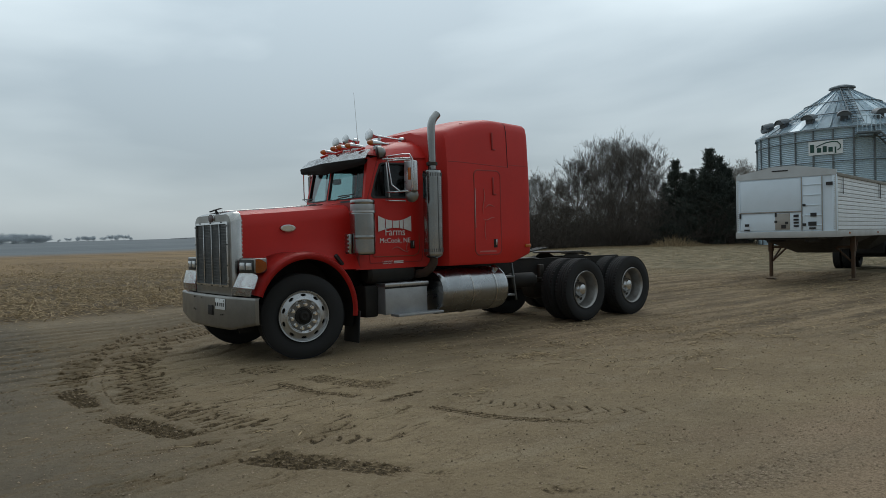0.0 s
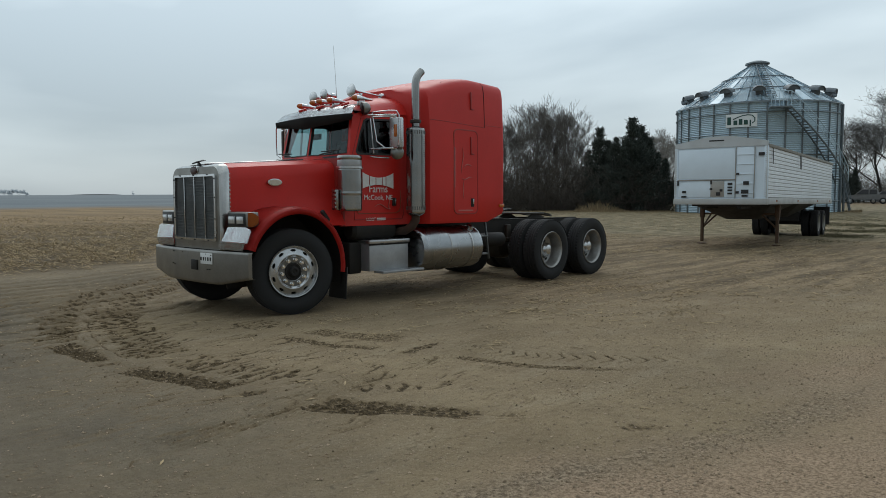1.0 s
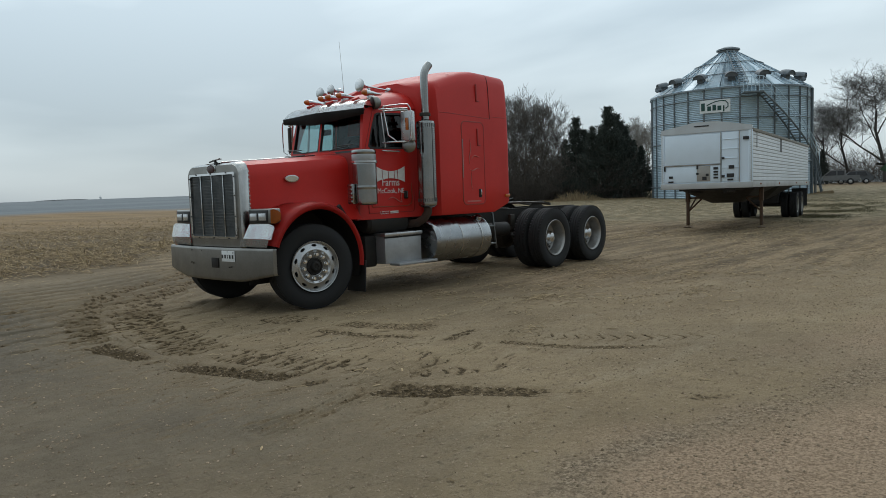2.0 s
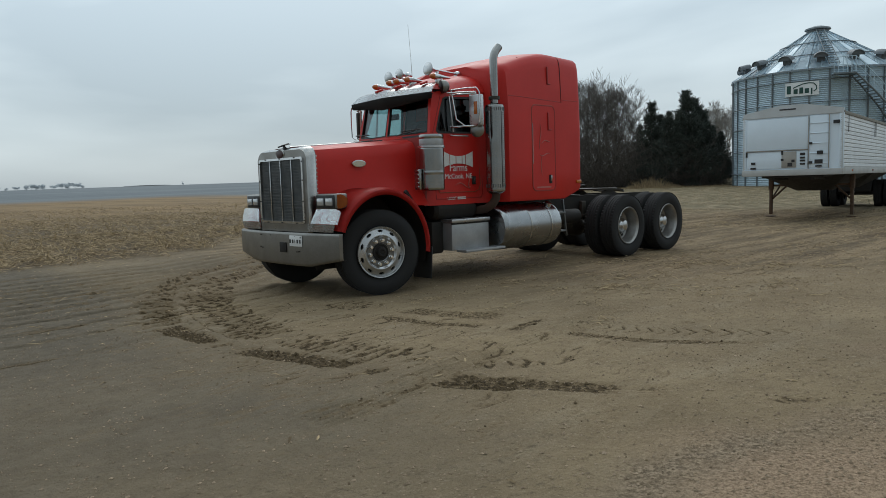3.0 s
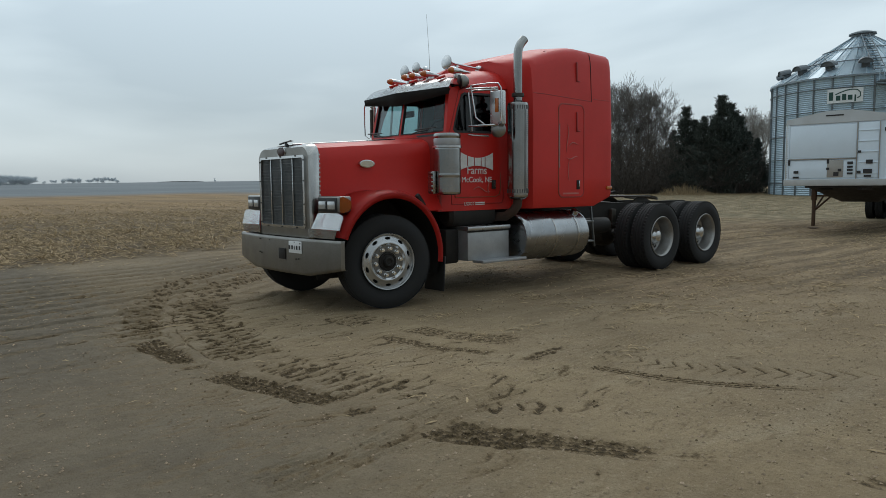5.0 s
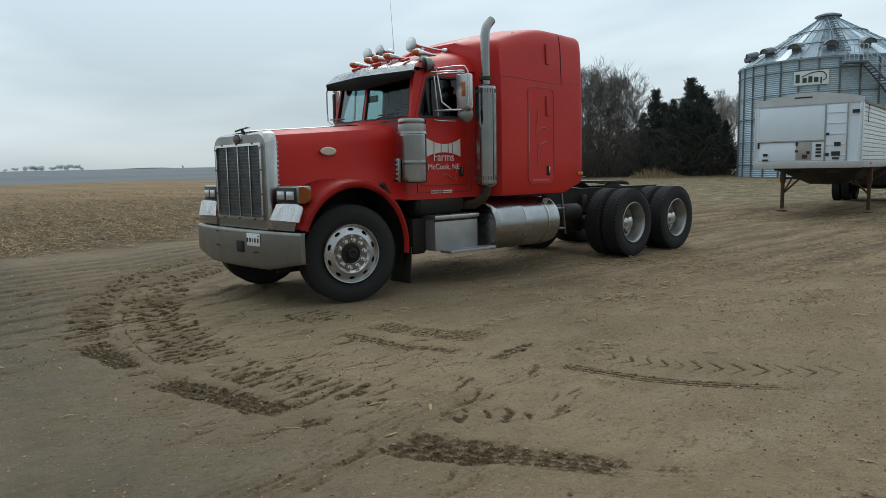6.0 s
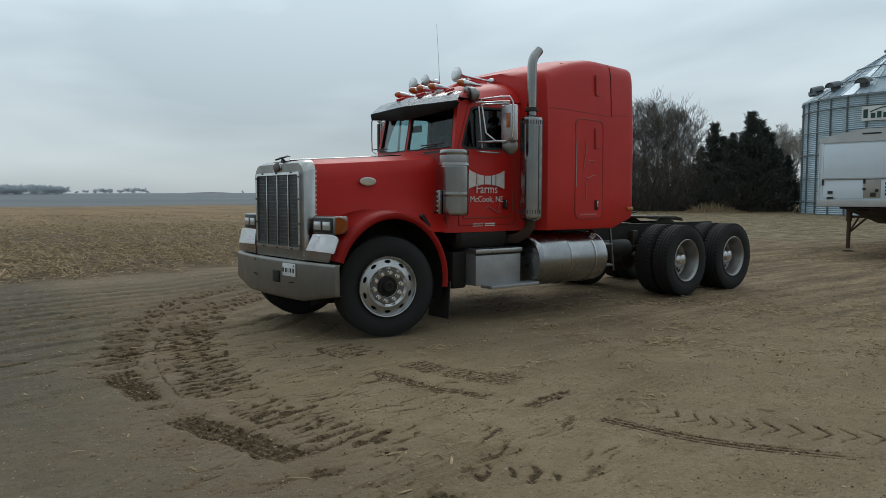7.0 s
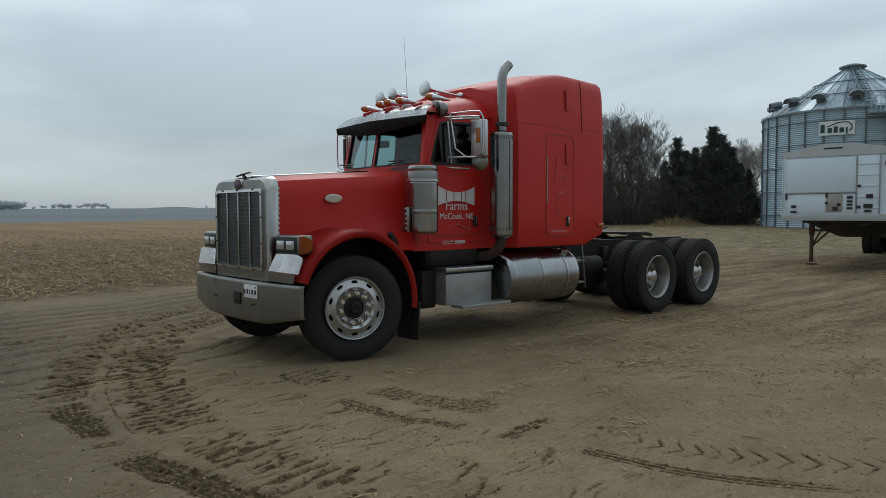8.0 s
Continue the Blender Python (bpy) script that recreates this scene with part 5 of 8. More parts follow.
for s in (-1, 1):
    bm = B()
    outer = [(1.09, 2.02), (1.145, 2.33), (1.205, 2.61), (1.40, 2.66), (2.0, 2.68), (2.30, 2.68), (2.30, 2.10), (2.30, 1.07), (0.90, 1.07)]
    wall = [side_pt(x, z, s) for x, z in outer]
    hole = [side_pt(x, z, s) for x, z in door_win]
    ring_slab(bm, wall, hole, (0, -s * 0.05, 0))
    side = part("cab_side", bm, RED, truck, "red cab side with door", angle=20)
    pane = part("side_window", slab(B(), [side_pt(x, z, s, -0.03) for x, z in door_win], (0, -s * 0.005, 0)), PANE_SHADED if s < 0 else PANE, side)
    pane.visible_shadow = False
    part("window_seal", ring_slab(B(), [side_pt(1.6 + (x - 1.6) * 1.035, 2.32 + (z - 2.32) * 1.05, s, 0.004) for x, z in door_win],
                                  [side_pt(1.6 + (x - 1.6) * 0.965, 2.32 + (z - 2.32) * 0.94, s, 0.004) for x, z in door_win], (0, -s * 0.04, 0)), BLACK_PLASTIC, side)
    part("vent_bar", box(B(), (1.475, s * 0.835, 2.32), (0.022, 0.03, 0.50), (s * 7.5, 0, 0), bevel=0.005), ALU, side)
    # door seam
    seam = [(1.13, 1.155), (1.13, 1.9), (1.145, 2.06), (1.34, 2.59), (1.42, 2.635), (2.02, 2.645), (2.05, 2.6), (2.05, 1.22), (2.02, 1.155)]
    seam = [(x, s * (cab_half(z, x) + 0.002), z) for x, z in seam]
    part("door_seam", tube(B(), seam + [seam[0]], 0.005, seg=6), RED_DULL, side)
    pin = [(1.20, 1.24), (1.17, 1.30), (1.17, 1.9), (1.19, 2.04)]
    pin2 = [(1.20, 1.24), (1.9, 1.24), (1.97, 1.27), (2.0, 1.34), (2.0, 2.5), (1.98, 2.6)]
    for q in (pin, pin2):
        part("pinstripe", tube(B(), [(x, s * (cab_half(z, x) + 0.001), z) for x, z in q], 0.0045, seg=6), GOLD_LINE, side)
    handle = part("door_handle", box(B(), (1.87, s * 0.868, 1.40), (0.075, 0.012, 0.115), bevel=0.004), BLACK, side, "chrome door handle in a black recess")
    part("latch", box(B(), (1.885, s * 0.878, 1.405), (0.022, 0.014, 0.09), bevel=0.004), CHROME, handle)
    part("grab_handle", tube(B(), [(1.42, s * 0.865, 2.03), (1.43, s * 0.92, 2.02), (1.72, s * 0.92, 2.02), (1.73, s * 0.865, 2.03)], 0.011), CHROME, side)

# cab front, windshield of two flat panes
def ws(y, z):
    """The windshield's slanted, slightly peaked plane."""
    return 0.985 + 0.10 * (z - 2.06) / 0.54 + 0.12 * abs(y) / 0.8


for s in (-1, 1):
    P = lambda y, z: (ws(y, z), s * y, z)
    outer = [P(0.0, 2.64), P(0.40, 2.64), P(0.745, 2.64), P(0.765, 2.3), P(0.79, 2.0), P(0.4, 2.0), P(0.0, 2.0), P(0.0, 2.3)]
    inner = [P(0.018, 2.60), P(0.40, 2.60), P(0.705, 2.59), P(0.73, 2.3), P(0.752, 2.07), P(0.4, 2.055), P(0.018, 2.055), P(0.018, 2.3)]
    frame_ob = part("windshield_frame", ring_slab(B(), outer, inner, (0.04, 0, 0)), RED, truck, "red windshield frame", angle=20)
    pane = part("windshield", slab(B(), [(x + 0.02, y, z) for x, y, z in inner], (0.006, 0, 0)), SHIELD, frame_ob, "flat windshield pane")
    pane.visible_shadow = False
    seal_in = [(ws(0.40, 2.32) + (x - ws(0.40, 2.32)) * 1, s * 0.40 + (y - s * 0.40) * 0.972, 2.33 + (z - 2.33) * 0.95) for x, y, z in inner]
    part("windshield_seal", ring_slab(B(), [(x - 0.004, y, z) for x, y, z in inner], [(x - 0.004, y, z) for x, y, z in seal_in], (0.03, 0, 0)), BLACK_PLASTIC, frame_ob)
    # wiper
    bm = B()
    tube(bm, [(0.93, s * 0.30, 2.045), (0.955, s * 0.42, 2.075), (0.985, s * 0.60, 2.09)], 0.009)
    tube(bm, [(0.955, s * 0.36, 2.10), (0.995, s * 0.74, 2.115)], 0.008)
    part("wiper", bm, BLACK_PLASTIC, frame_ob)
bm = B()
rows = []
for x, zz, ww in ((0.86, 1.975, 0.70), (0.93, 2.02, 0.79), (0.965, 2.04, 0.85)):
    rows.append([(x + 0.10 * abs(k), k * ww, zz - 0.07 * k * k) for k in np.linspace(-1, 1, 15)])
loft(bm, rows)
part("cowl", bm, RED, truck, "red cowl below the windshield")
bm = B()
slab(bm, [(0.93, -0.865, 1.07), (0.93, 0.865, 1.07), (0.93, 0.865, 2.0), (0.93, -0.865, 2.0)], (0.03, 0, 0))
part("firewall", bm, RED_DULL, truck)

# cab roof
def roof_row(x):
    k = (x - 1.12) / 1.25
    zc = 2.71 + 0.265 * math.sin(min(1, k * 1.15) * math.pi / 2)
    zs = 2.655 + 0.015 * k
    n = 18
    row = []
    for i in range(n + 1):
        u = -1 + 2 * i / n
        e = max(0.0, 1 - abs(u) ** 3.2) ** 0.62
        row.append((x + 0.08 * abs(u) ** 2 * (1 - k), u * 0.80, zs + (zc - zs) * e))
    return row


bm = B()
loft(bm, [roof_row(x) for x in np.linspace(1.12, 2.40, 14)])
roof = part("cab_roof", bm, RED, truck, "rounded red cab roof")

# interior
part("cab_floor", box(B(), (1.6, 0, 1.14), (1.35, 1.66, 0.05)), INTERIOR, truck)
part("dashboard", box(B(), (1.12, 0, 1.86), (0.34, 1.6, 0.30), (0, 14, 0), bevel=0.05, seg=3), INTERIOR, truck)
part("headliner", box(B(), (1.8, 0, 2.64), (1.0, 1.5, 0.03)), INTERIOR, truck)
part("back_panel", box(B(), (2.42, 0, 2.0), (0.04, 1.6, 1.3)), INTERIOR, truck)
for s in (-1, 1):
    seat = part("seat", box(B(), (1.80, s * 0.45, 1.62), (0.5, 0.5, 0.16), bevel=0.05, seg=3), INTERIOR, truck, "dark cab seat")
    part("door_lining", box(B(), (1.63, s * 0.80, 1.60), (1.28, 0.03, 0.88), bevel=0.01), INTERIOR, truck)
    part("pillar_lining", box(B(), (2.15, s * 0.765, 2.33), (0.30, 0.03, 0.62), (s * 7.5, 0, 0), bevel=0.01), INTERIOR, truck)
    part("side_air_tank", lathe(B(), [(0, -0.32), (0.09, -0.31), (0.125, -0.26), (0.125, 0.26), (0.09, 0.31), (0, 0.32)], (4.35, s * 0.62, 0.74), (1, 0, 0), seg=22), BLACK, truck, "black air tank on the frame")
    part("backrest", box(B(), (2.06, s * 0.45, 2.0), (0.14, 0.48, 0.72), (0, 8, 0), bevel=0.05, seg=3), INTERIOR, seat)
bm = B()
o = []
for k in range(28):
    a = 2 * math.pi * k / 28
    o.append(pose(1.42, -0.42, 2.03, 0, 58, 0) @ Vector((0.23 * math.cos(a), 0.23 * math.sin(a), 0)))
tube(bm, o + [o[0]], 0.014)
tube(bm, [(1.42, -0.42, 2.03), (1.2, -0.42, 1.86)], 0.022)
tube(bm, [o[3], (1.42, -0.42, 2.03), o[17]], 0.012)
part("steering_wheel", bm, BLACK_PLASTIC, truck)
part("cab_mirror", box(B(), (1.20, 0.06, 2.345), (0.03, 0.20, 0.085), bevel=0.014, seg=3), BLACK_PLASTIC, truck)

# visor
bm = B()
rows = []
for u in np.linspace(-1, 1, 21):
    y = u * 0.875
    pk = 0.11 * abs(u)
    rows.append([(1.17 + pk, y * 0.955, 2.755), (1.08 + pk, y * 0.975, 2.722), (1.02 + pk, y * 0.99, 2.680), (0.930 + pk * 1.2, y * 1.04, 2.60)])
loft(bm, rows)
bmesh.ops.solidify(bm, geom=bm.faces[:], thickness=0.006)
visor = part("sun_visor", bm, CHROME, truck, "polished stainless drop visor over the windshield")
# visor's lower lip and underside: shade and dark reflection put in as black
bm = loft(B(), [[(0.932 + 0.132 * abs(u), u * 0.911, 2.601), (0.926 + 0.132 * abs(u), u * 0.912, 2.590), (0.934 + 0.13 * abs(u), u * 0.905, 2.53 - 0.05 * (1 - abs(u))),
                 (0.950 + 0.125 * abs(u), u * 0.89, 2.515 - 0.085 * (1 - abs(u))), (1.00 + 0.11 * abs(u), u * 0.84, 2.53 - 0.05 * (1 - abs(u))), (1.085 + 0.10 * abs(u), u * 0.80, 2.60)] for u in np.linspace(-1, 1, 21)])
bmesh.ops.solidify(bm, geom=bm.faces[:], thickness=0.006)
part("visor_shaded_lip", bm, BLACK, visor, "lower lip and underside of the visor, coloured black for shade")
for k in range(3):
    part("visor_bracket", box(B(), (1.13 + 0.05 * abs(k - 1), (k - 1) * 0.5 - 0.12, 2.755), (0.12, 0.05, 0.03), (0, -20, 0), bevel=0.006), RED, visor)

# marker lights
for y in (0.65, 0.21, 0.03, -0.20, -0.65):
    x0 = 1.245 + 0.10 * (abs(y) / 0.66) ** 2
    z0 = 2.82
    bm = B()
    lathe(bm, [(0.042, 0.0), (0.044, 0.02), (0.039, 0.10), (0.027, 0.20), (0.012, 0.30), (0.0, 0.33)], (x0, y, z0 + 0.035), (1, 0, -0.02), seg=18)
    box(bm, (x0 + 0.10, y, z0 - 0.02), (0.12, 0.05, 0.10), bevel=0.012)
    ml = part("marker_light", bm, CHROME, roof, "chrome bullet marker light with amber lens")
    part("lens", lathe(B(), [(0.043, 0.0), (0.041, 0.015), (0.034, 0.04), (0.019, 0.062), (0.0, 0.07)], (x0, y, z0 + 0.035), (-1, 0, 0), seg=18), AMBER, ml)


def horn(x, y, z, length, r, yaw):
    """A trumpet horn on two feet."""
    d = Vector((-math.cos(radians(yaw)), math.sin(radians(yaw)), 0.05))
    bm = B()
    prof = [(0.0, -0.012), (r * 0.9, -0.006), (r, 0.0), (r * 0.99, 0.006), (r * 0.72, 0.03), (r * 0.42, 0.08), (r * 0.24, 0.15), (0.018, 0.24), (0.015, length), (0.0, length)]
    lathe(bm, [(q, -h) for q, h in prof], (x, y, z), d, seg=26)
    back = Vector((x, y, z)) - d.normalized() * length
    lathe(bm, [(0, -0.05), (0.04, -0.045), (0.05, 0), (0.04, 0.045), (0, 0.05)], back, d, seg=16)
    h = part("air_horn", bm, CHROME, roof, "chrome trumpet air horn")
    for q in (0.3 * length, length):
        p = Vector((x, y, z)) - d.normalized() * q
        part("horn_foot", box(B(), (p.x, p.y, p.z - 0.05), (0.05, 0.03, 0.11), bevel=0.006), CHROME, h)


horn(1.50, -0.36, 3.01, 0.62, 0.097, -2)
horn(1.44, 0.47, 2.99, 0.34, 0.084, -6)
horn(1.52, 0.31, 3.025, 0.20, 0.080, -6)
bm = B()
SPOT = Vector((0.92, -0.38, 0.12)).normalized()
lathe(bm, [(0.0, 0.11), (0.05, 0.098), (0.085, 0.055), (0.094, 0.0), (0.088, -0.012), (0.0, -0.012)], (1.35, -0.80, 2.695), SPOT, seg=20)
tube(bm, [(1.38, -0.80, 2.65), (1.40, -0.76, 2.60)], 0.016)
spot = part("spotlight", bm, CHROME_DULL, truck, "round spotlight with a dark lens by the visor")
part("spotlight_lens", lathe(B(), [(0.0, 0.014), (0.06, 0.009), (0.083, 0.0)], Vector((1.35, -0.80, 2.695)) - SPOT * 0.014, -SPOT, seg=20), BLACK_PLASTIC, spot)
part("antenna", tube(B(), [(1.62, 0.12, 2.90), (1.60, 0.12, 3.25), (1.565, 0.12, 3.72)], 0.003, seg=6, radii=[0.005, 0.0028, 0.002]), STEEL, truck)


# mirrors
def mirror(s):
    Y = s * 1.20
    o = -0.2 if s > 0 else 0.01
    m = part("side_mirror", box(B(), (1.60, Y, 2.31), (0.07, 0.20 if s < 0 else 0.06, 0.42), (0, 0, s * -8), bevel=0.015, seg=3), ALU if s < 0 else GREASE, truck, "tall chrome west coast mirror on tube brackets" if s < 0 else "tall dark west coast mirror on tube brackets")
    part("mirror_glass", box(B(), (1.639, Y - s * 0.004, 2.31), (0.006, 0.18 if s < 0 else 0.05, 0.39), (0, 0, s * -8)), CHROME, m)
    if s < 0:
        part("reflector", box(B(), (1.562, Y + s * 0.02, 2.34), (0.008, 0.05, 0.17), (0, 0, s * -8), bevel=0.003), AMBER, m, "orange marker on the mirror back")
    part("spot_mirror", lathe(B(), [(0.0, 0.022), (0.05, 0.019), (0.09, 0.008), (0.10, 0.0), (0.098, -0.010), (0.0, -0.012)], (1.62, Y - s * 0.01, 2.045), (-0.86, s * 0.5, 0), seg=22), CHROME_DULL, m, "round convex spot mirror")
    bm = B()
    for z in (2.535, 2.10):
        tube(bm, [(1.60, Y, z), (1.50, s * 1.10, z), (1.42, s * 0.86, z)], 0.012)
    tube(bm, [(1.585, s * 1.10, 2.09), (1.565, s * 1.11, 2.3), (1.585, s * 1.10, 2.54)], 0.011)
    tube(bm, [(1.42, s * 0.90, 2.60), (1.45, s * 0.96, 2.2), (1.52, s * 1.08, 2.09)], 0.010)
    tube(bm, [(1.36, s * 0.88, 2.56), (1.60, Y, 2.56), (1.63, Y, 2.45)], 0.010)
    tube(bm, [(1.42, s * 0.90, 2.60), (1.50, s * 1.15, 2.61), (1.53, s * 1.28, 2.60), (1.54, s * 1.32, 2.54), (1.54, s * 1.325, 2.30), (1.54, s * 1.31, 2.14), (1.56, s * 1.24, 2.095)], 0.010)
    part("mirror_bracket", bm, CHROME, m)
    m.matrix_local = pose(o, 0, 0.04 if s < 0 else 0)


mirror(-1)
mirror(1)


# air cleaners
def air_cleaner(s):
    c = (0.915, s * 1.03, 0)
    ac = part("air_cleaner", lathe(B(), [(0.0, 1.275), (0.1436, 1.28), (0.1605, 1.29), (0.1656, 1.305), (0.1656, 1.315), (0.1656, 1.322), (0.1656, 1.484), (0.1656, 1.495), (0.1682, 1.505), (0.1682, 1.525), (0.1656, 1.535), (0.1656, 1.545), (0.1656, 1.553), (0.1656, 1.81), (0.1656, 1.82), (0.1656, 1.83), (0.1605, 1.845),
                                         (0.1605, 1.96), (0.1656, 1.97), (0.1656, 2.0), (0.1563, 2.015), (0.0, 2.02)], c, (0, 0, 1), seg=40), STEEL_WORN, truck, "stainless external air cleaner canister")
    part("clamp_band", lathe(B(), [(0.1673, 1.838), (0.1808, 1.842), (0.1808, 1.868), (0.1673, 1.872)], c, (0, 0, 1), seg=40), CHROME, ac)
    part("screen", lathe(B(), [(0.1618, 1.875), (0.1631, 1.88), (0.1631, 1.95), (0.1618, 1.955)], c, (0, 0, 1), seg=40), ALU_BOX, ac)
    bm = B()
    box(bm, (0.715, s * 0.98, 1.43), (0.05, 0.10, 0.27), bevel=0.01)
    for k in range(5):
        box(bm, (0.687, s * 0.985, 1.33 + 0.052 * k), (0.03, 0.08, 0.03), bevel=0.008)
    part("bracket", bm, STEEL_WORN, ac)


air_cleaner(-1)
air_cleaner(1)

# exhaust
X, Y = 2.05, -1.13
ex = part("exhaust_muffler", lathe(B(), [(0.08, 1.20), (0.105, 1.21), (0.134, 1.235), (0.137, 1.25), (0.137, 1.26), (0.137, 2.41), (0.137, 2.42), (0.13, 2.445), (0.09, 2.46), (0.075, 2.47)], (X, Y, 0), (0, 0, 1), seg=36), STEEL_WORN, truck, "vertical stainless muffler with perforated heat shield")
tip = [(X, Y, 2.46), (X, Y, 2.8), (X, Y, 3.06)] + [(X + 0.22 - 0.22 * math.cos(a), Y, 3.06 + 0.22 * math.sin(a)) for a in np.linspace(0.16, 0.8, 5)] + [(X + 0.117, Y, 3.267)]
bm = B()
tube(bm, tip, 0.057, seg=24, caps=False)
part("stack_pipe", bm, STEEL_WORN, ex, "curved chrome exhaust stack")
part("stack_bore", cyl(B(), (X + 0.06, Y, 3.21), (X + 0.103, Y, 3.253), 0.050, seg=20), BLACK, ex)
part("stack_clamp", lathe(B(), [(0.068, 2.52), (0.08, 2.525), (0.08, 2.565), (0.068, 2.57)], (X, Y, 0), (0, 0, 1), seg=24), GREASE, ex)
bm = B()
for k in range(19):
    a = radians(-92 + 108 * k / 18)
    for z in np.arange(1.345, 2.35, 0.026):
        cyl(bm, (X + 0.137 * math.cos(a), Y + 0.137 * math.sin(a), z), (X + 0.1385 * math.cos(a), Y + 0.1385 * math.sin(a), z), 0.0048, seg=5)
tagged(part("perforated_pattern", bm, BLACK_STEEL, ex, smooth=False), kind="stuff")
for z in (1.31, 2.385):
    bm = B()
    for k in range(26):
        a = 2 * math.pi * k / 26
        box(bm, (X + 0.138 * math.cos(a), Y + 0.138 * math.sin(a), z), (0.004, 0.012, 0.05), (0, 0, math.degrees(a)))
    tagged(part("louver_band", bm, BLACK_STEEL, ex, smooth=False), kind="stuff")
part("shield_seam", box(B(), (X - 0.010, Y - 0.138, 1.83), (0.010, 0.010, 1.05), bevel=0.003), BLACK_STEEL, ex)
part("exhaust_elbow", tube(B(), [(X, Y, 1.21), (X, Y + 0.01, 1.13), (X - 0.02, Y + 0.06, 1.05), (X - 0.04, Y + 0.18, 0.98), (X - 0.06, Y + 0.5, 0.95)], 0.062, seg=18), mat("rusty_pipe", (0.060, 0.042, 0.034), 0.75, 0.3, dark=(0.10, 0.055, 0.035), scale=9, amount=0.7), ex, "rusty exhaust elbow")


# sleeper
def sl_row(x):
    k = (x - 2.22) / 1.78
    k = max(0.0, min(1.0, k))
    zt = 3.09 + 0.265 * math.sin(min(1, k / 0.66) * math.pi / 2) - 0.025 * max(0, (k - 0.60) / 0.40) ** 1.2
    flare = min(1, max(0, (x - 2.20) / 0.12)) ** 0.7
    hw = 0.90 + 0.255 * flare
    top = hw - 0.035
    r = 0.20 - 0.09 * min(1, k / 0.6)
    low = 1.075 + 0.115 * max(0, (x - 3.64) / 0.34)
    half = [(0, zt), (top * 0.5, zt - 0.004), (top - r * 1.6, zt - 0.045), (top - r * 0.75, zt - 0.075), (top - r * 0.28, zt - 0.125), (top - 0.01, zt - 0.21),
            (top, zt - 0.30), (hw - 0.012, 2.58), (hw, 2.2), (hw, 1.5), (hw, low + 0.04), (hw - 0.02, low), (0, low)]
    return [(x, -y, z) for y, z in half] + [(x, y, z) for y, z in half[-2:0:-1]]


bm = B()
xs = [2.20, 2.22, 2.25, 2.28, 2.32] + list(np.linspace(2.42, 3.95, 16)) + [4.01, 4.03, 4.04]
secs = [sl_row(x) for x in xs]
secs[-2] = [(4.03, y * 0.996, (z - 2.1) * 0.997 + 2.1) for _, y, z in secs[-2]]
secs[-1] = [(4.04, y * 0.985, (z - 2.1) * 0.989 + 2.1) for _, y, z in secs[-1]]
loft(bm, secs, closed=True, caps=True)
sleeper = part("sleeper", bm, RED, truck, "tall red sleeper compartment behind the cab", angle=40)


def side_y(z):
    return 1.155 if z < 2.2 else 1.155 - 0.012 * min(1, (z - 2.2) / 0.38)


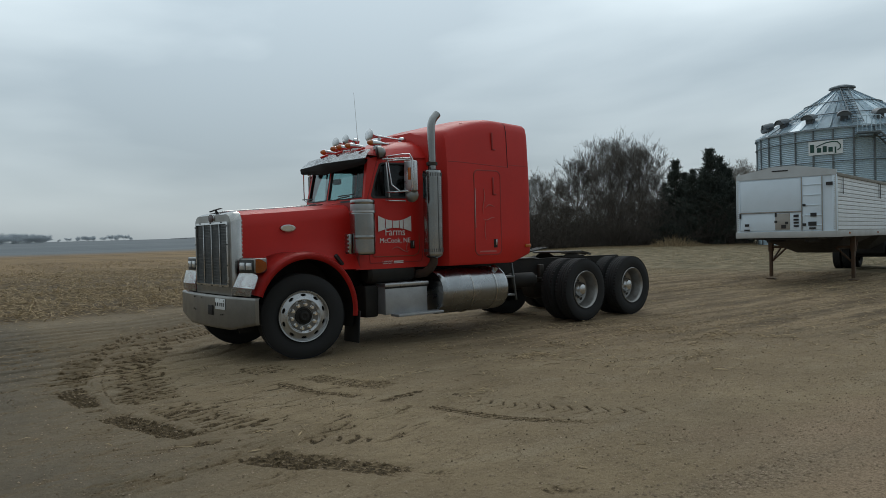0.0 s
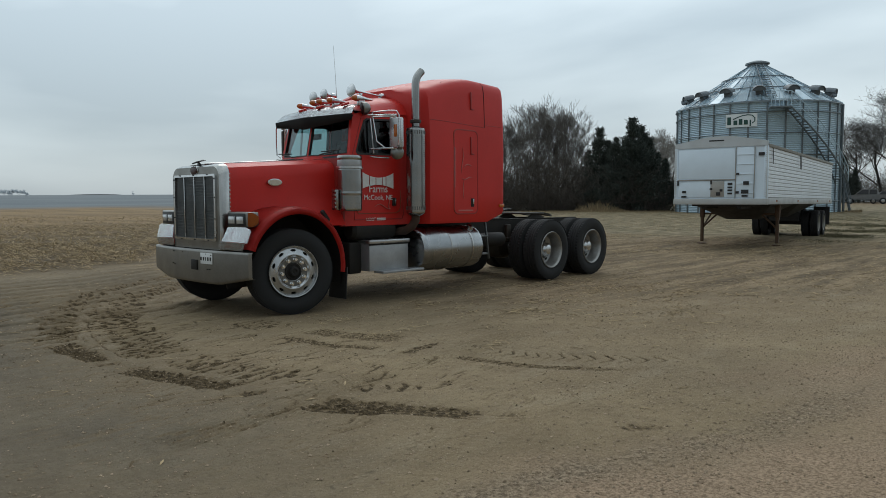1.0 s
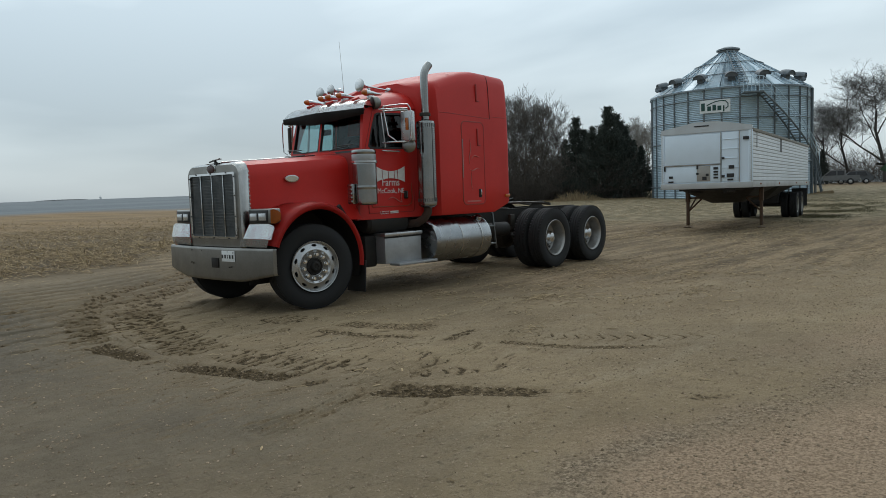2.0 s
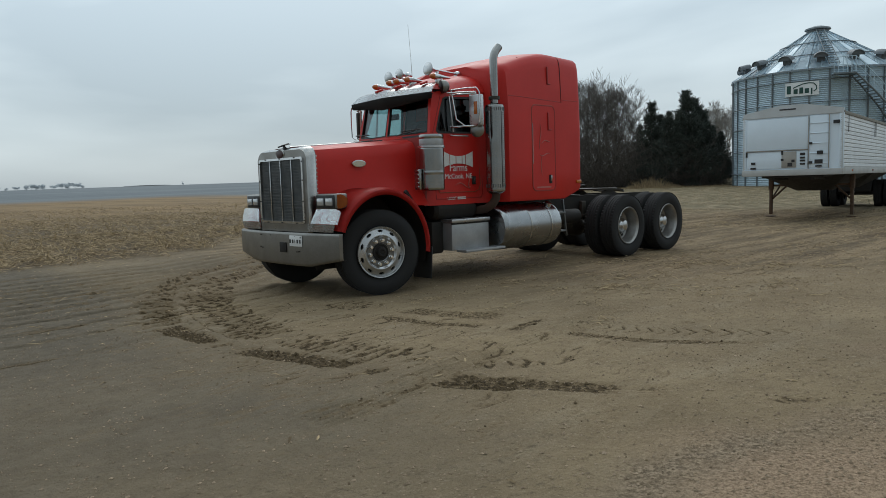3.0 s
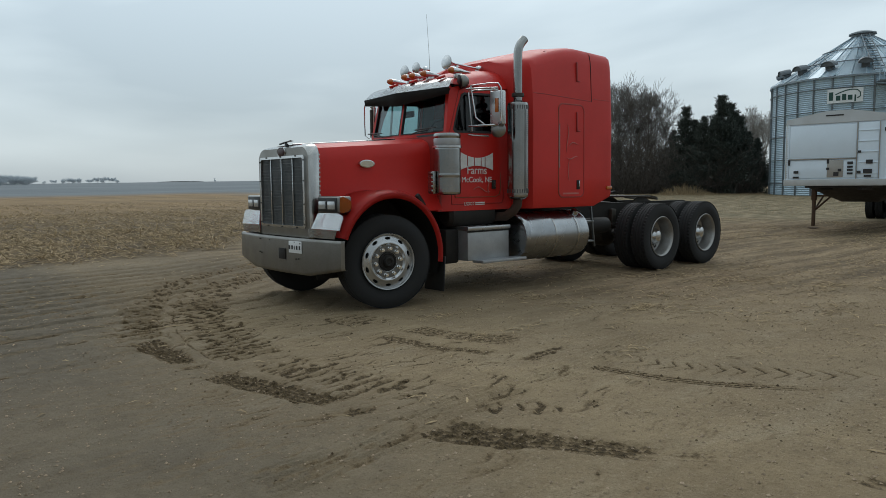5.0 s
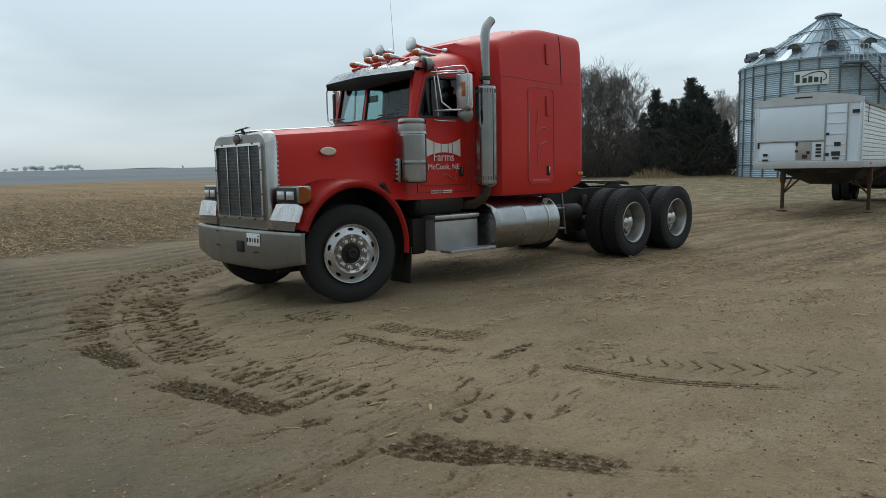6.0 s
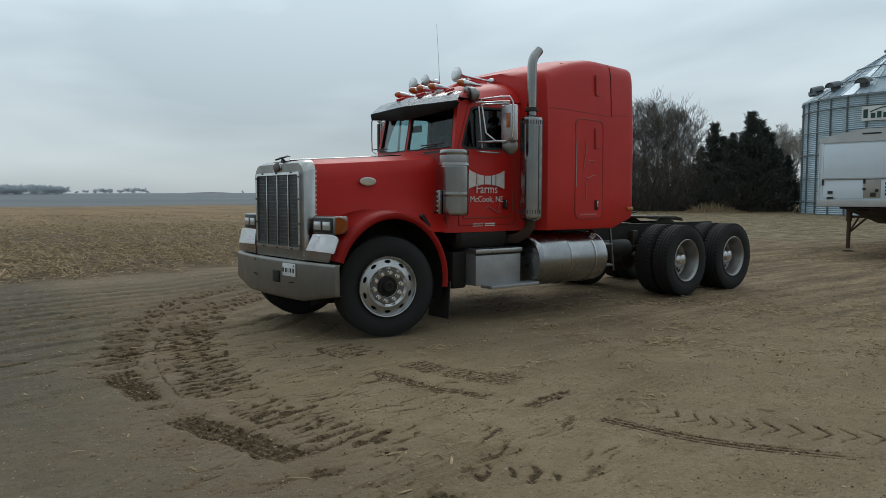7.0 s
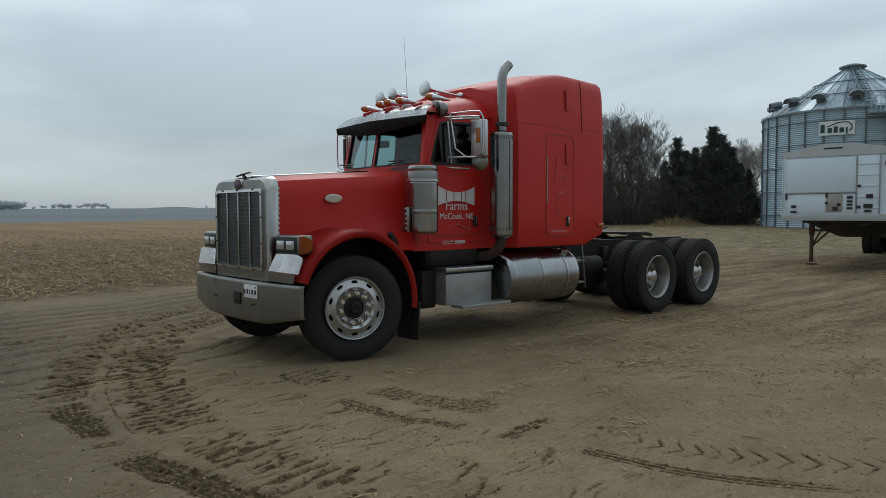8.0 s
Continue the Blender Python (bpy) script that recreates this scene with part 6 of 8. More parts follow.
for s in (-1, 1):
    S = lambda x, z, o=0.003: (x, s * (side_y(z) + o), z)
    part("roof_seam", tube(B(), [S(2.34, 2.60, -0.003), S(2.55, 2.60, -0.003), S(3.0, 2.585, -0.003), S(3.55, 2.565, -0.003)], 0.006, seg=6), RED_DULL, sleeper)
    part("rear_seam", tube(B(), [(3.56, s * 0.56, 3.336), (3.56, s * 0.946, 3.295), (3.56, s * 1.04, 3.265), (3.56, s * 1.092, 3.215), (3.56, s * 1.112, 3.128), (3.56, s * 1.122, 3.038), S(3.56, 2.56, -0.001)], 0.0065, seg=6), BLACK, sleeper)
    part("rear_seam", tube(B(), [S(3.60, 2.60, -0.003), S(3.98, 2.60, -0.003)], 0.005, seg=6), RED_DULL, sleeper)
    o = [(x + 3.11, z + 1.855) for x, z in rounded(0.56, 1.29, 0.09, 5)]
    i = [(x + 3.11, z + 1.855) for x, z in rounded(0.53, 1.26, 0.08, 5)]
    door = part("luggage_door", slab(B(), [S(x, z, -0.004) for x, z in i], (0, s * 0.009, 0)), RED, sleeper, "red luggage door with faded pinstripes")
    part("door_trim", ring_slab(B(), [S(x, z, -0.004) for x, z in o], [S(x, z, -0.004) for x, z in i], (0, s * 0.012, 0)), RED_DULL, door)
    part("pinstripe", tube(B(), [S(x, z, 0.003) for x, z in o] + [S(*o[0], 0.003)], 0.0035, seg=5), GOLD_LINE, door)
    latch = part("door_latch", box(B(), (3.255, s * 1.163, 1.385), (0.07, 0.012, 0.13), bevel=0.004), BLACK, door, "recessed black latch with chrome paddle")
    part("paddle", box(B(), (3.265, s * 1.172, 1.40), (0.022, 0.014, 0.085), bevel=0.004), CHROME, latch)
    part("hinge", tube(B(), [S(2.85, 1.62, 0.004), S(2.85, 2.22, 0.004)], 0.006), STEEL, door)
    for x0, z0 in ((3.22, 2.26), (3.24, 2.95)):
        bm = B()
        yy = side_y(z0) if z0 < 2.6 else 1.128
        box(bm, (x0, s * (yy + 0.006), z0), (0.028, 0.02, 0.27), bevel=0.006)
        box(bm, (x0 + 0.03, s * (yy + 0.006), z0 - 0.125), (0.08, 0.02, 0.02), bevel=0.006)
        part("vent_handle", bm, RED_DULL, sleeper, "raised red vent handle")
    swirls = [[(3.02 + 0.02 * math.sin(k * 0.8), 2.22 - 0.055 * k) for k in range(8)],
              [(3.05 + 0.04 * k, 1.92 + 0.03 * math.sin(k * 0.9) + 0.012 * k) for k in range(6)],
              [(3.00 + 0.04 * k, 1.76 - 0.02 * math.sin(k * 0.9)) for k in range(7)],
              [(3.06 - 0.025 * math.sin(k * 0.6), 1.74 - 0.06 * k) for k in range(6)]]
    for q in swirls:
        part("swirl_stripe", tube(B(), [S(x, z, 0.005) for x, z in q], 0.007, seg=6, radii=[0.0015 + 0.006 * math.sin(math.pi * (j + 0.4) / (len(q))) for j in range(len(q))]), DECAL_GREY, door)
    part("script_bar", box(B(), (3.10, s * 1.1605, 1.265), (0.34, 0.002, 0.022)), DECAL_GREY, door)
    ml = part("side_marker", box(B(), (3.97, s * 1.162, 1.335), (0.12, 0.03, 0.05), bevel=0.008), AMBER, sleeper, "amber side marker lamp")
    part("roof_vent", tube(B(), [(2.75, s * 0.95, 3.2), (2.95, s * 0.93, 3.235)], 0.008, seg=6), RED_DULL, sleeper)


# fuel tanks, steps and boxes
def fuel_tank(s):
    c = (0, s * 0.865, 0.69)
    pr = [(0.0, 2.16), (0.22, 2.165), (0.30, 2.185), (0.322, 2.215), (0.33, 2.245), (0.33, 2.255), (0.33, 2.715), (0.335, 2.725), (0.335, 2.775), (0.33, 2.78), (0.33, 3.20), (0.335, 3.205), (0.335, 3.255), (0.33, 3.26),
          (0.33, 3.44), (0.33, 3.45), (0.322, 3.485), (0.30, 3.515), (0.22, 3.535), (0.0, 3.54)]
    t = part("fuel_tank", lathe(B(), pr, c, (1, 0, 0), seg=48), TANK, truck, "polished cylindrical aluminium fuel tank")
    for x in (2.75, 3.23):
        part("tank_strap", lathe(B(), [(0.334, -0.014), (0.341, -0.012), (0.341, 0.012), (0.334, 0.014)], (x, c[1], c[2]), (1, 0, 0), seg=48), STEEL, t)
    part("tank_cap", lathe(B(), [(0.055, 0.0), (0.055, 0.05), (0.04, 0.06), (0.0, 0.06)], (3.34, s * 1.02, 0.975), (0, s * 0.45, 0.9), seg=20), CHROME, t)
    bm = B()
    tube(bm, [(3.24, s * 0.98, 1.03), (3.30, s * 1.06, 1.06), (3.42, s * 1.08, 0.99)], 0.008)
    part("cap_chain", bm, GREASE, t)


def steps(s):
    bm = B()
    for z in (0.55, 0.84):
        box(bm, (3.68, s * 0.93, z), (0.24, 0.20, 0.03), bevel=0.006)
    box(bm, (3.80, s * 1.0, 0.76), (0.03, 0.03, 0.60), (0, -9, 0), bevel=0.006)
    part("rear_step", bm, MESH_METAL, truck, "aluminium step ladder behind the tank")


def battery_box(s):
    b = part("battery_box", box(B(), (1.66, s * 0.735, 0.635), (0.74, 0.50, 0.40), bevel=0.008), ALU_BOX, truck, "plain aluminium battery box with step")
    part("lid", box(B(), (1.66, s * 0.74, 0.845), (0.77, 0.53, 0.05), bevel=0.008), ALU, b)
    part("lid_gap", box(B(), (1.66, s * 0.985, 0.805), (0.745, 0.01, 0.022)), BLACK, b)
    part("step", box(B(), (1.79, s * 1.06, 0.425), (0.80, 0.20, 0.035), bevel=0.006), ALU_BOX, b)
    part("support", box(B(), (1.18, s * 0.62, 0.62), (0.22, 0.4, 0.44), bevel=0.03), BLACK, b)


for s in (-1, 1):
    fuel_tank(s)
    steps(s)
    battery_box(s)


# lettering on the doors
def lettering(text, size, x, z, s, parent, name, material, width=None):
    cu = bpy.data.curves.new(name, "FONT")
    cu.body, cu.size, cu.extrude, cu.align_x = text, size, 0.0015, "CENTER"
    tmp = bpy.data.objects.new(name, cu)
    me = bpy.data.meshes.new_from_object(tmp)
    bpy.data.objects.remove(tmp)
    ob = new(name, me)
    me.materials.clear()
    me.materials.append(material)
    ob.parent = parent
    sc = 1.0
    if width:
        xs_ = [v.co.x for v in me.vertices]
        sc = width / (max(xs_) - min(xs_))
    ob.matrix_local = pose(x, s * 0.868, z, 90, 0, 0 if s < 0 else 180) @ Matrix.Diagonal((sc, 1, 1, 1))
    return tagged(ob, kind="stuff")


for s in (-1, 1):
    d = 1 if s < 0 else -1
    # farm name as plain arched blocks
    xe = [-0.295, -0.165, -0.045, 0.075, 0.145, 0.295]
    for k in range(5):
        u0, u1 = xe[k] + 0.007, xe[k + 1] - 0.007
        edge = [(u, 1.742 + 0.85 * u * u, 1.640 - 0.65 * u * u) for u in np.linspace(u0, u1, 7)]
        o = [(1.565 + u * d, s * 0.8665, zt) for u, zt, zb in edge] + [(1.565 + u * d, s * 0.8665, zb) for u, zt, zb in edge[::-1]]
        part("name_bar", slab(B(), o, (0, s * 0.003, 0)), DECAL, truck, "white block of the arched farm name")
    lettering("Farms", 0.15, 1.565, 1.535, s, truck, "door_lettering", DECAL, 0.34)
    lettering("McCook, NE", 0.10, 1.565, 1.43, s, truck, "door_lettering", DECAL, 0.53)
    lettering("USDOT", 0.062, 1.52 - d * 0.095, 1.135, s, truck, "door_lettering", DECAL, 0.17)
    part("registration_bar", box(B(), (1.52 + d * 0.095, s * 0.868, 1.157), (0.165, 0.003, 0.036)), DECAL, truck)
    for q in ([(1.50 + 0.05 * k, 1.335 + 0.035 * math.sin(k * 0.9)) for k in range(7)], [(1.78 - 0.02 * math.sin(k * 0.7), 1.28 + 0.03 * k) for k in range(6)]):
        part("swirl_stripe", tube(B(), [(x, s * 0.867, z) for x, z in q], 0.006, seg=5, radii=[0.002 + 0.006 * math.sin(math.pi * (j + 0.4) / len(q)) for j in range(len(q))]), DECAL_GREY, truck)


# ---- grain trailer ----
T_WHITE = mat("trailer_white", (0.74, 0.855, 0.95), 0.38, dark=(0.63, 0.725, 0.80), scale=2.2, amount=0.45, fine=25)
T_SIDE = mat("trailer_side_panel", (0.79, 0.84, 0.88), 0.40, dark=(0.64, 0.67, 0.69), scale=2.5, amount=0.5, fine=20, random_tint=0.06)
T_RAIL = mat("dull_aluminium_rail", (0.40, 0.39, 0.36), 0.5, 0.35, dark=(0.26, 0.24, 0.21), scale=3, amount=0.6)
T_CAP = mat("pale_grey_cap", (0.58, 0.625, 0.65), 0.5, dark=(0.42, 0.43, 0.43), scale=2.5, amount=0.6)
T_BASE = mat("dirty_pale_rail", (0.50, 0.515, 0.515), 0.5, dark=(0.34, 0.335, 0.315), scale=2.5, amount=0.7)
T_TARP = mat("grey_tarp", (0.30, 0.29, 0.26), 0.8, dark=(0.20, 0.19, 0.17), scale=3, amount=0.6)
RUST = mat("rusty_steel", (0.085, 0.058, 0.04), 0.8, 0.2, dark=(0.14, 0.075, 0.04), scale=8, amount=0.7, bump=0.2)
T_MARK = mat("dark_decal", (0.026, 0.026, 0.028), 0.6, scale=10, amount=0.5)
TL, TW, TH = 12.3, 2.55, 1.63      # body length, width and height
# local axes: x runs back from the nose, y across, z up from the bottom rail
trailer = thing("grain_trailer", pose(15.2, -0.145, 1.14, 0, 0.55, 7.6), "white hopper grain trailer standing on its landing gear", "trailer")
bm = B()
slab(bm, [(0, -TW / 2, 0.16), (0, TW / 2, 0.16), (0, TW / 2, TH), (0, -TW / 2, TH)], (0.05, 0, 0))
nose = part("front_wall", bm, T_WHITE, trailer, "white front wall with access panel")
for u0, u1, z0, z1 in ((-1.17, 0.42, 0.72, 1.58), (-1.17, 0.42, 0.20, 0.68), (0.46, 0.92, 0.20, 1.60)):
    part("panel", box(B(), (-0.012, -(u0 + u1) / 2, (z0 + z1) / 2), (0.02, u1 - u0, z1 - z0), bevel=0.006), T_WHITE, nose)
part("panel_lip", box(B(), (-0.03, 0.375, 0.70), (0.05, 1.60, 0.025), bevel=0.006), T_RAIL, nose)
for u in (0.44, 0.94):
    part("ladder_rail", box(B(), (-0.03, -u, 0.89), (0.02, 0.022, 1.44), bevel=0.006), T_RAIL, nose)
for k in range(5):
    part("ladder_rung", box(B(), (-0.03, -0.69, 0.32 + 0.27 * k), (0.02, 0.48, 0.022), bevel=0.006), T_WHITE, nose)
part("document_box", box(B(), (-0.02, 0.05, 0.44), (0.04, 0.38, 0.44), bevel=0.008), T_RAIL, nose, "scuffed grey connection panel")
for u, z, w, h in ((-0.99, 0.36, 0.12, 0.07), (-0.99, 0.22, 0.15, 0.05), (0.30, 0.58, 0.13, 0.07), (0.30, 0.48, 0.13, 0.05), (0.30, 0.40, 0.13, 0.05), (0.30, 0.31, 0.13, 0.05), (0.73, 0.60, 0.15, 0.10),
                   (0.70, 0.36, 0.20, 0.11), (0.70, 0.24, 0.16, 0.05), (0.50, 0.34, 0.09, 0.07), (0.50, 0.86, 0.08, 0.06), (-0.22, 0.64, 0.05, 0.13), (-0.22, 0.44, 0.07, 0.06), (-1.17, 0.62, 0.05, 0.16),
                   (-0.02, 0.30, 0.12, 0.10), (0.06, 0.40, 0.08, 0.07)):
    part("plate_mark", box(B(), (-0.045, -u, z), (0.006, w, h)), T_MARK, nose)
rivet_t = None
for s in (-1, 1):
    part("corner_post", box(B(), (0.03, s * (TW / 2 - 0.04), 0.88), (0.10, 0.11, 1.52), bevel=0.02), T_WHITE, nose)
    for k in range(24):
        if rivet_t is None:
            rivet_t = part("rivet", cyl(B(), (-0.003, 0, 0), (0.003, 0, 0), 0.010, seg=6), T_RAIL, nose)
            ob = rivet_t
        else:
            ob = new("rivet", rivet_t.data)
            ob.parent = nose
        ob.matrix_local = pose(-0.022, s * (TW / 2 - 0.045), 0.22 + 0.058 * k)
part("nose_cap", slab(B(), [(-0.03, -TW / 2, TH), (-0.03, TW / 2, TH), (-0.03, TW / 2, TH + 0.13), (-0.03, 0.30, TH + 0.31), (-0.03, -0.30, TH + 0.31), (-0.03, -TW / 2, TH + 0.13)], (0.12, 0, 0)), T_CAP, trailer, "pale grey nose cap under the rolled tarp")
part("cap_mark", box(B(), (-0.035, 0.10, TH + 0.19), (0.006, 0.42, 0.035)), T_MARK, trailer)
part("bottom_rail", box(B(), (0.0, 0, 0.08), (0.10, TW + 0.05, 0.17), bevel=0.012), T_BASE, trailer)
for s in (-1, 1):
    side = part("side_wall", box(B(), (TL / 2 + 0.05, s * (TW / 2 - 0.04), 0.89), (TL, 0.04, 1.46)), T_RAIL, trailer, "white ribbed side of horizontal planks")
    n_p = 13
    me = None
    for k in range(n_p):
        z = 0.19 + (k + 0.5) * 1.42 / n_p
        if me is None:
            bm = B()
            box(bm, (0, 0, 0), (TL - 0.1, 0.03, 1.42 / n_p - 0.016), bevel=0.008, seg=1)
            ob = part("side_plank", bm, T_SIDE, side)
            me = ob.data
        else:
            ob = new("side_plank", me)
            ob.parent = side
        ob.matrix_local = pose(TL / 2 + 0.1, s * (TW / 2 - 0.012), z)
    part("side_rail", box(B(), (TL / 2 + 0.05, s * TW / 2, 0.09), (TL + 0.05, 0.05, 0.18), bevel=0.01), T_BASE, trailer)
    part("front_trim", box(B(), (-0.01, s * (TW / 2 - 0.015), 0.9), (0.03, 0.03, 1.5), bevel=0.008), T_CAP, trailer)
    part("top_rail", box(B(), (TL / 2 + 0.05, s * (TW / 2 + 0.005), TH + 0.005), (TL + 0.05, 0.07, 0.09), bevel=0.015), T_TARP, trailer)
    for x in (1.2, 4.6, 8.6, 11.6):
        part("side_lamp", box(B(), (x, s * (TW / 2 + 0.03), 0.10), (0.12, 0.02, 0.05), bevel=0.004), AMBER, trailer)
    for x in (0.55, 4.8, 5.0):
        part("tarp_strap", box(B(), (x, s * (TW / 2 + 0.03), TH - 0.26), (0.02, 0.015, 0.46)), T_MARK, trailer)
part("rear_wall", box(B(), (TL + 0.05, 0, 0.85), (0.05, TW, 1.5)), T_WHITE, trailer)
bm = B()
rows = []
for u in np.linspace(-1, 1, 13):
    rows.append([(x, u * TW / 2, TH + 0.04 + 0.26 * (1 - u * u) * (1 if i in (0, 2) else 0.93)) for i, x in enumerate((0.02, TL / 2, TL + 0.05))])
loft(bm, rows)
part("tarp", bm, T_TARP, trailer, "grey roll tarp over the top")
for x0 in (3.0, 7.4):
    bm = B()
    loft(bm, [[(x0 + a, s1 * b, 0.0) for a, s1, b in ((-1.7, -1, 1.15), (1.8, -1, 1.15), (1.8, 1, 1.15), (-1.7, 1, 1.15))],
              [(x0 + a, s1 * b, -0.48) for a, s1, b in ((-0.35, -1, 0.45), (0.35, -1, 0.45), (0.35, 1, 0.45), (-0.35, 1, 0.45))]], closed=True, caps=True)
    part("hopper", bm, T_MARK, trailer, "dark sloping hopper underneath")
for s in (-1, 1):
    bm = B()
    box(bm, (2.35, s * 1.12, -0.18), (0.14, 0.13, 0.50), bevel=0.012)
    box(bm, (2.35, s * 1.12, -0.72), (0.10, 0.09, 0.96), bevel=0.01)
    box(bm, (2.35, s * 1.12, -1.255), (0.24, 0.24, 0.025), bevel=0.004)
    leg = part("landing_leg", bm, RUST, trailer, "rusty landing gear leg")
    part("leg_brace", tube(B(), [(2.35, s * 1.08, -0.72), (2.35, s * 0.5, -0.15)], 0.028), RUST, leg)
    part("leg_brace", tube(B(), [(2.35, s * 1.12, -0.75), (3.4, s * 1.0, -0.10)], 0.028), RUST, leg)
    part("frame_beam", box(B(), (TL / 2, s * 0.5, -0.06), (TL - 0.4, 0.10, 0.14), bevel=0.01), T_MARK, trailer)
part("leg_crossbar", box(B(), (2.35, 0, -0.30), (0.06, 2.2, 0.06), bevel=0.01), RUST, trailer)
part("kingpin_plate", box(B(), (0.9, 0, -0.03), (1.6, 1.6, 0.06), bevel=0.02), T_MARK, trailer)
for x in (10.0, 11.25):
    for s in (-1, 1):
        w = new("trailer_wheel")
        w.parent = trailer
        w.matrix_local = pose(x, s * 1.06, -0.765, 0, 0, 0 if s < 0 else 180)
        part("tyre", tyre_bm(0.27, 0.29, 0.505, 0), RUBBER, w)
        bm = tyre_bm(0.27, 0.29, 0.505, 0)
        bmesh.ops.translate(bm, verts=bm.verts, vec=(0, 0.32, 0))
        part("inner_tyre", bm, RUBBER, w)
        part("rim", lathe(B(), [(0.30, 0.10), (0.31, 0.115), (0.29, 0.10), (0.27, 0.0), (0.25, -0.08), (0.12, -0.09), (0.10, 0.0), (0.0, 0.02)], (0, 0, 0), (0, -1, 0), seg=30), T_RAIL, w)
    part("axle", cyl(B(), (x, -0.9, -0.765), (x, 0.9, -0.765), 0.07), T_MARK, trailer)
    part("suspension", box(B(), (x - 0.3, 0, -0.45), (0.5, 1.1, 0.5), bevel=0.04), T_MARK, trailer)
for s in (-1, 1):
    part("mud_flap", box(B(), (TL - 0.05, s * 0.95, -0.5), (0.02, 0.6, 0.75)), T_MARK, trailer)
part("unit_mark", box(B(), (-0.048, -1.12, 1.40), (0.006, 0.16, 0.09)), T_MARK, trailer)

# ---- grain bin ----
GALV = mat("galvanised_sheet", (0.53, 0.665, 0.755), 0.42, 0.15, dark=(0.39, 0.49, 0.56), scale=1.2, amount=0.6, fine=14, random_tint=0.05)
# roof sheet, paler than the walls: its highlight is put in the colour
GALV_LIT = mat("lit_galvanised_roof", (0.74, 0.86, 0.93), 0.45, 0.2, dark=(0.56, 0.65, 0.70), scale=0.8, amount=0.6, fine=10, random_tint=0.05)
GALV_DARK = mat("weathered_zinc", (0.20, 0.235, 0.255), 0.5, 0.4, dark=(0.12, 0.125, 0.13), scale=3, amount=0.6)
VENT = mat("vent_zinc", (0.15, 0.172, 0.19), 0.55, 0.15, dark=(0.09, 0.10, 0.11), scale=3, amount=0.6)
SIGN_WHITE = mat("sign_white", (0.80, 0.83, 0.84), 0.5, dark=(0.66, 0.69, 0.70), scale=1.5, amount=0.5)
SIGN_DARK = mat("sign_green_black", (0.018, 0.075, 0.062), 0.5, scale=4, amount=0.4)
BC = (49.2, 11.18)
R_BIN, H_BIN, RINGS = 5.49, 7.84, 7
BZ = float(gz(*BC)[0]) - 0.42
bin_ = thing("grain_bin", pose(BC[0], BC[1], BZ, 0, 0, 0), "large round corrugated galvanised grain bin with stairs and conical roof", "grain bin")
for k in range(RINGS):
    z0 = k * H_BIN / RINGS
    prof = []
    for j in range(19):
        prof.append((R_BIN + (0.024 if j % 2 else -0.024), z0 + j * (H_BIN / RINGS) / 18))
    part("wall_ring", lathe(B(), prof, (0, 0, 0), (0, 0, 1), seg=72), GALV, bin_, "corrugated steel wall ring", angle=25)
part("base_slab", lathe(B(), [(0, -0.3), (R_BIN + 0.25, -0.3), (R_BIN + 0.25, 0.06), (R_BIN - 0.1, 0.07)], (0, 0, 0), (0, 0, 1), seg=60), mat("concrete", (0.34, 0.33, 0.31), 0.9, scale=2, amount=0.5, bump=0.2), bin_)
bm = B()
box(bm, (0, 0, H_BIN / 2), (0.05, 0.11, H_BIN), bevel=0.01, seg=1)
box(bm, (0.02, 0, H_BIN / 2), (0.06, 0.05, H_BIN))
st0 = part("stiffener", bm, GALV_DARK, bin_)
st0.matrix_local = pose(0, 0, 0, 0, 0, 3) @ pose(R_BIN + 0.04, 0, 0)
N_ST = 30
for k in range(1, N_ST):
    ob = new("stiffener", st0.data)
    ob.parent = bin_
    ob.matrix_local = pose(0, 0, 0, 0, 0, 3 + 360 * k / N_ST) @ pose(R_BIN + 0.04, 0, 0)
for z in (1.2, 2.75, 4.3, 5.75, 7.15):
    pts = [((R_BIN + 0.10) * math.cos(a), (R_BIN + 0.10) * math.sin(a), z) for a in np.linspace(0, 2 * math.pi, 73)]
    part("wind_ring", tube(B(), pts, 0.032, seg=6, caps=False), GALV_DARK, bin_)
# roof
RISE, R_TOP = 3.05, 0.62
slope = RISE / (R_BIN - R_TOP)


def roof_z(r):
    return H_BIN + 0.05 + (R_BIN + 0.12 - r) * slope


N_RF = 40
bm = B()
a0, a1 = -math.pi / N_RF, math.pi / N_RF
rr = (R_BIN + 0.12, 3.8, 2.0, R_TOP)
loft(bm, [[(r * math.cos(a) / math.cos(a1) * (1.0), r * math.sin(a), roof_z(r) + h) for a, h in ((a0, 0.055), (a0 * 0.9, 0.05), (a0 * 0.86, 0.0), (0, 0.012), (a1 * 0.86, 0.0), (a1 * 0.9, 0.05), (a1, 0.055))] for r in rr])
bmesh.ops.solidify(bm, geom=bm.faces[:], thickness=0.01)
rp = part("roof_panel", bm, GALV_LIT, bin_, "steel roof panel with raised seams", angle=20)
for k in range(1, N_RF):
    ob = new("roof_panel", rp.data)
    ob.parent = bin_
    ob.matrix_local = pose(0, 0, 0, 0, 0, 360 * k / N_RF)
for r in (4.0, 2.4):
    pts = [(r * math.cos(a), r * math.sin(a), roof_z(r) + 0.09) for a in np.linspace(0, 2 * math.pi, 61)]
    part("roof_ring", tube(B(), pts, 0.035, seg=6, caps=False), GALV_DARK, bin_)
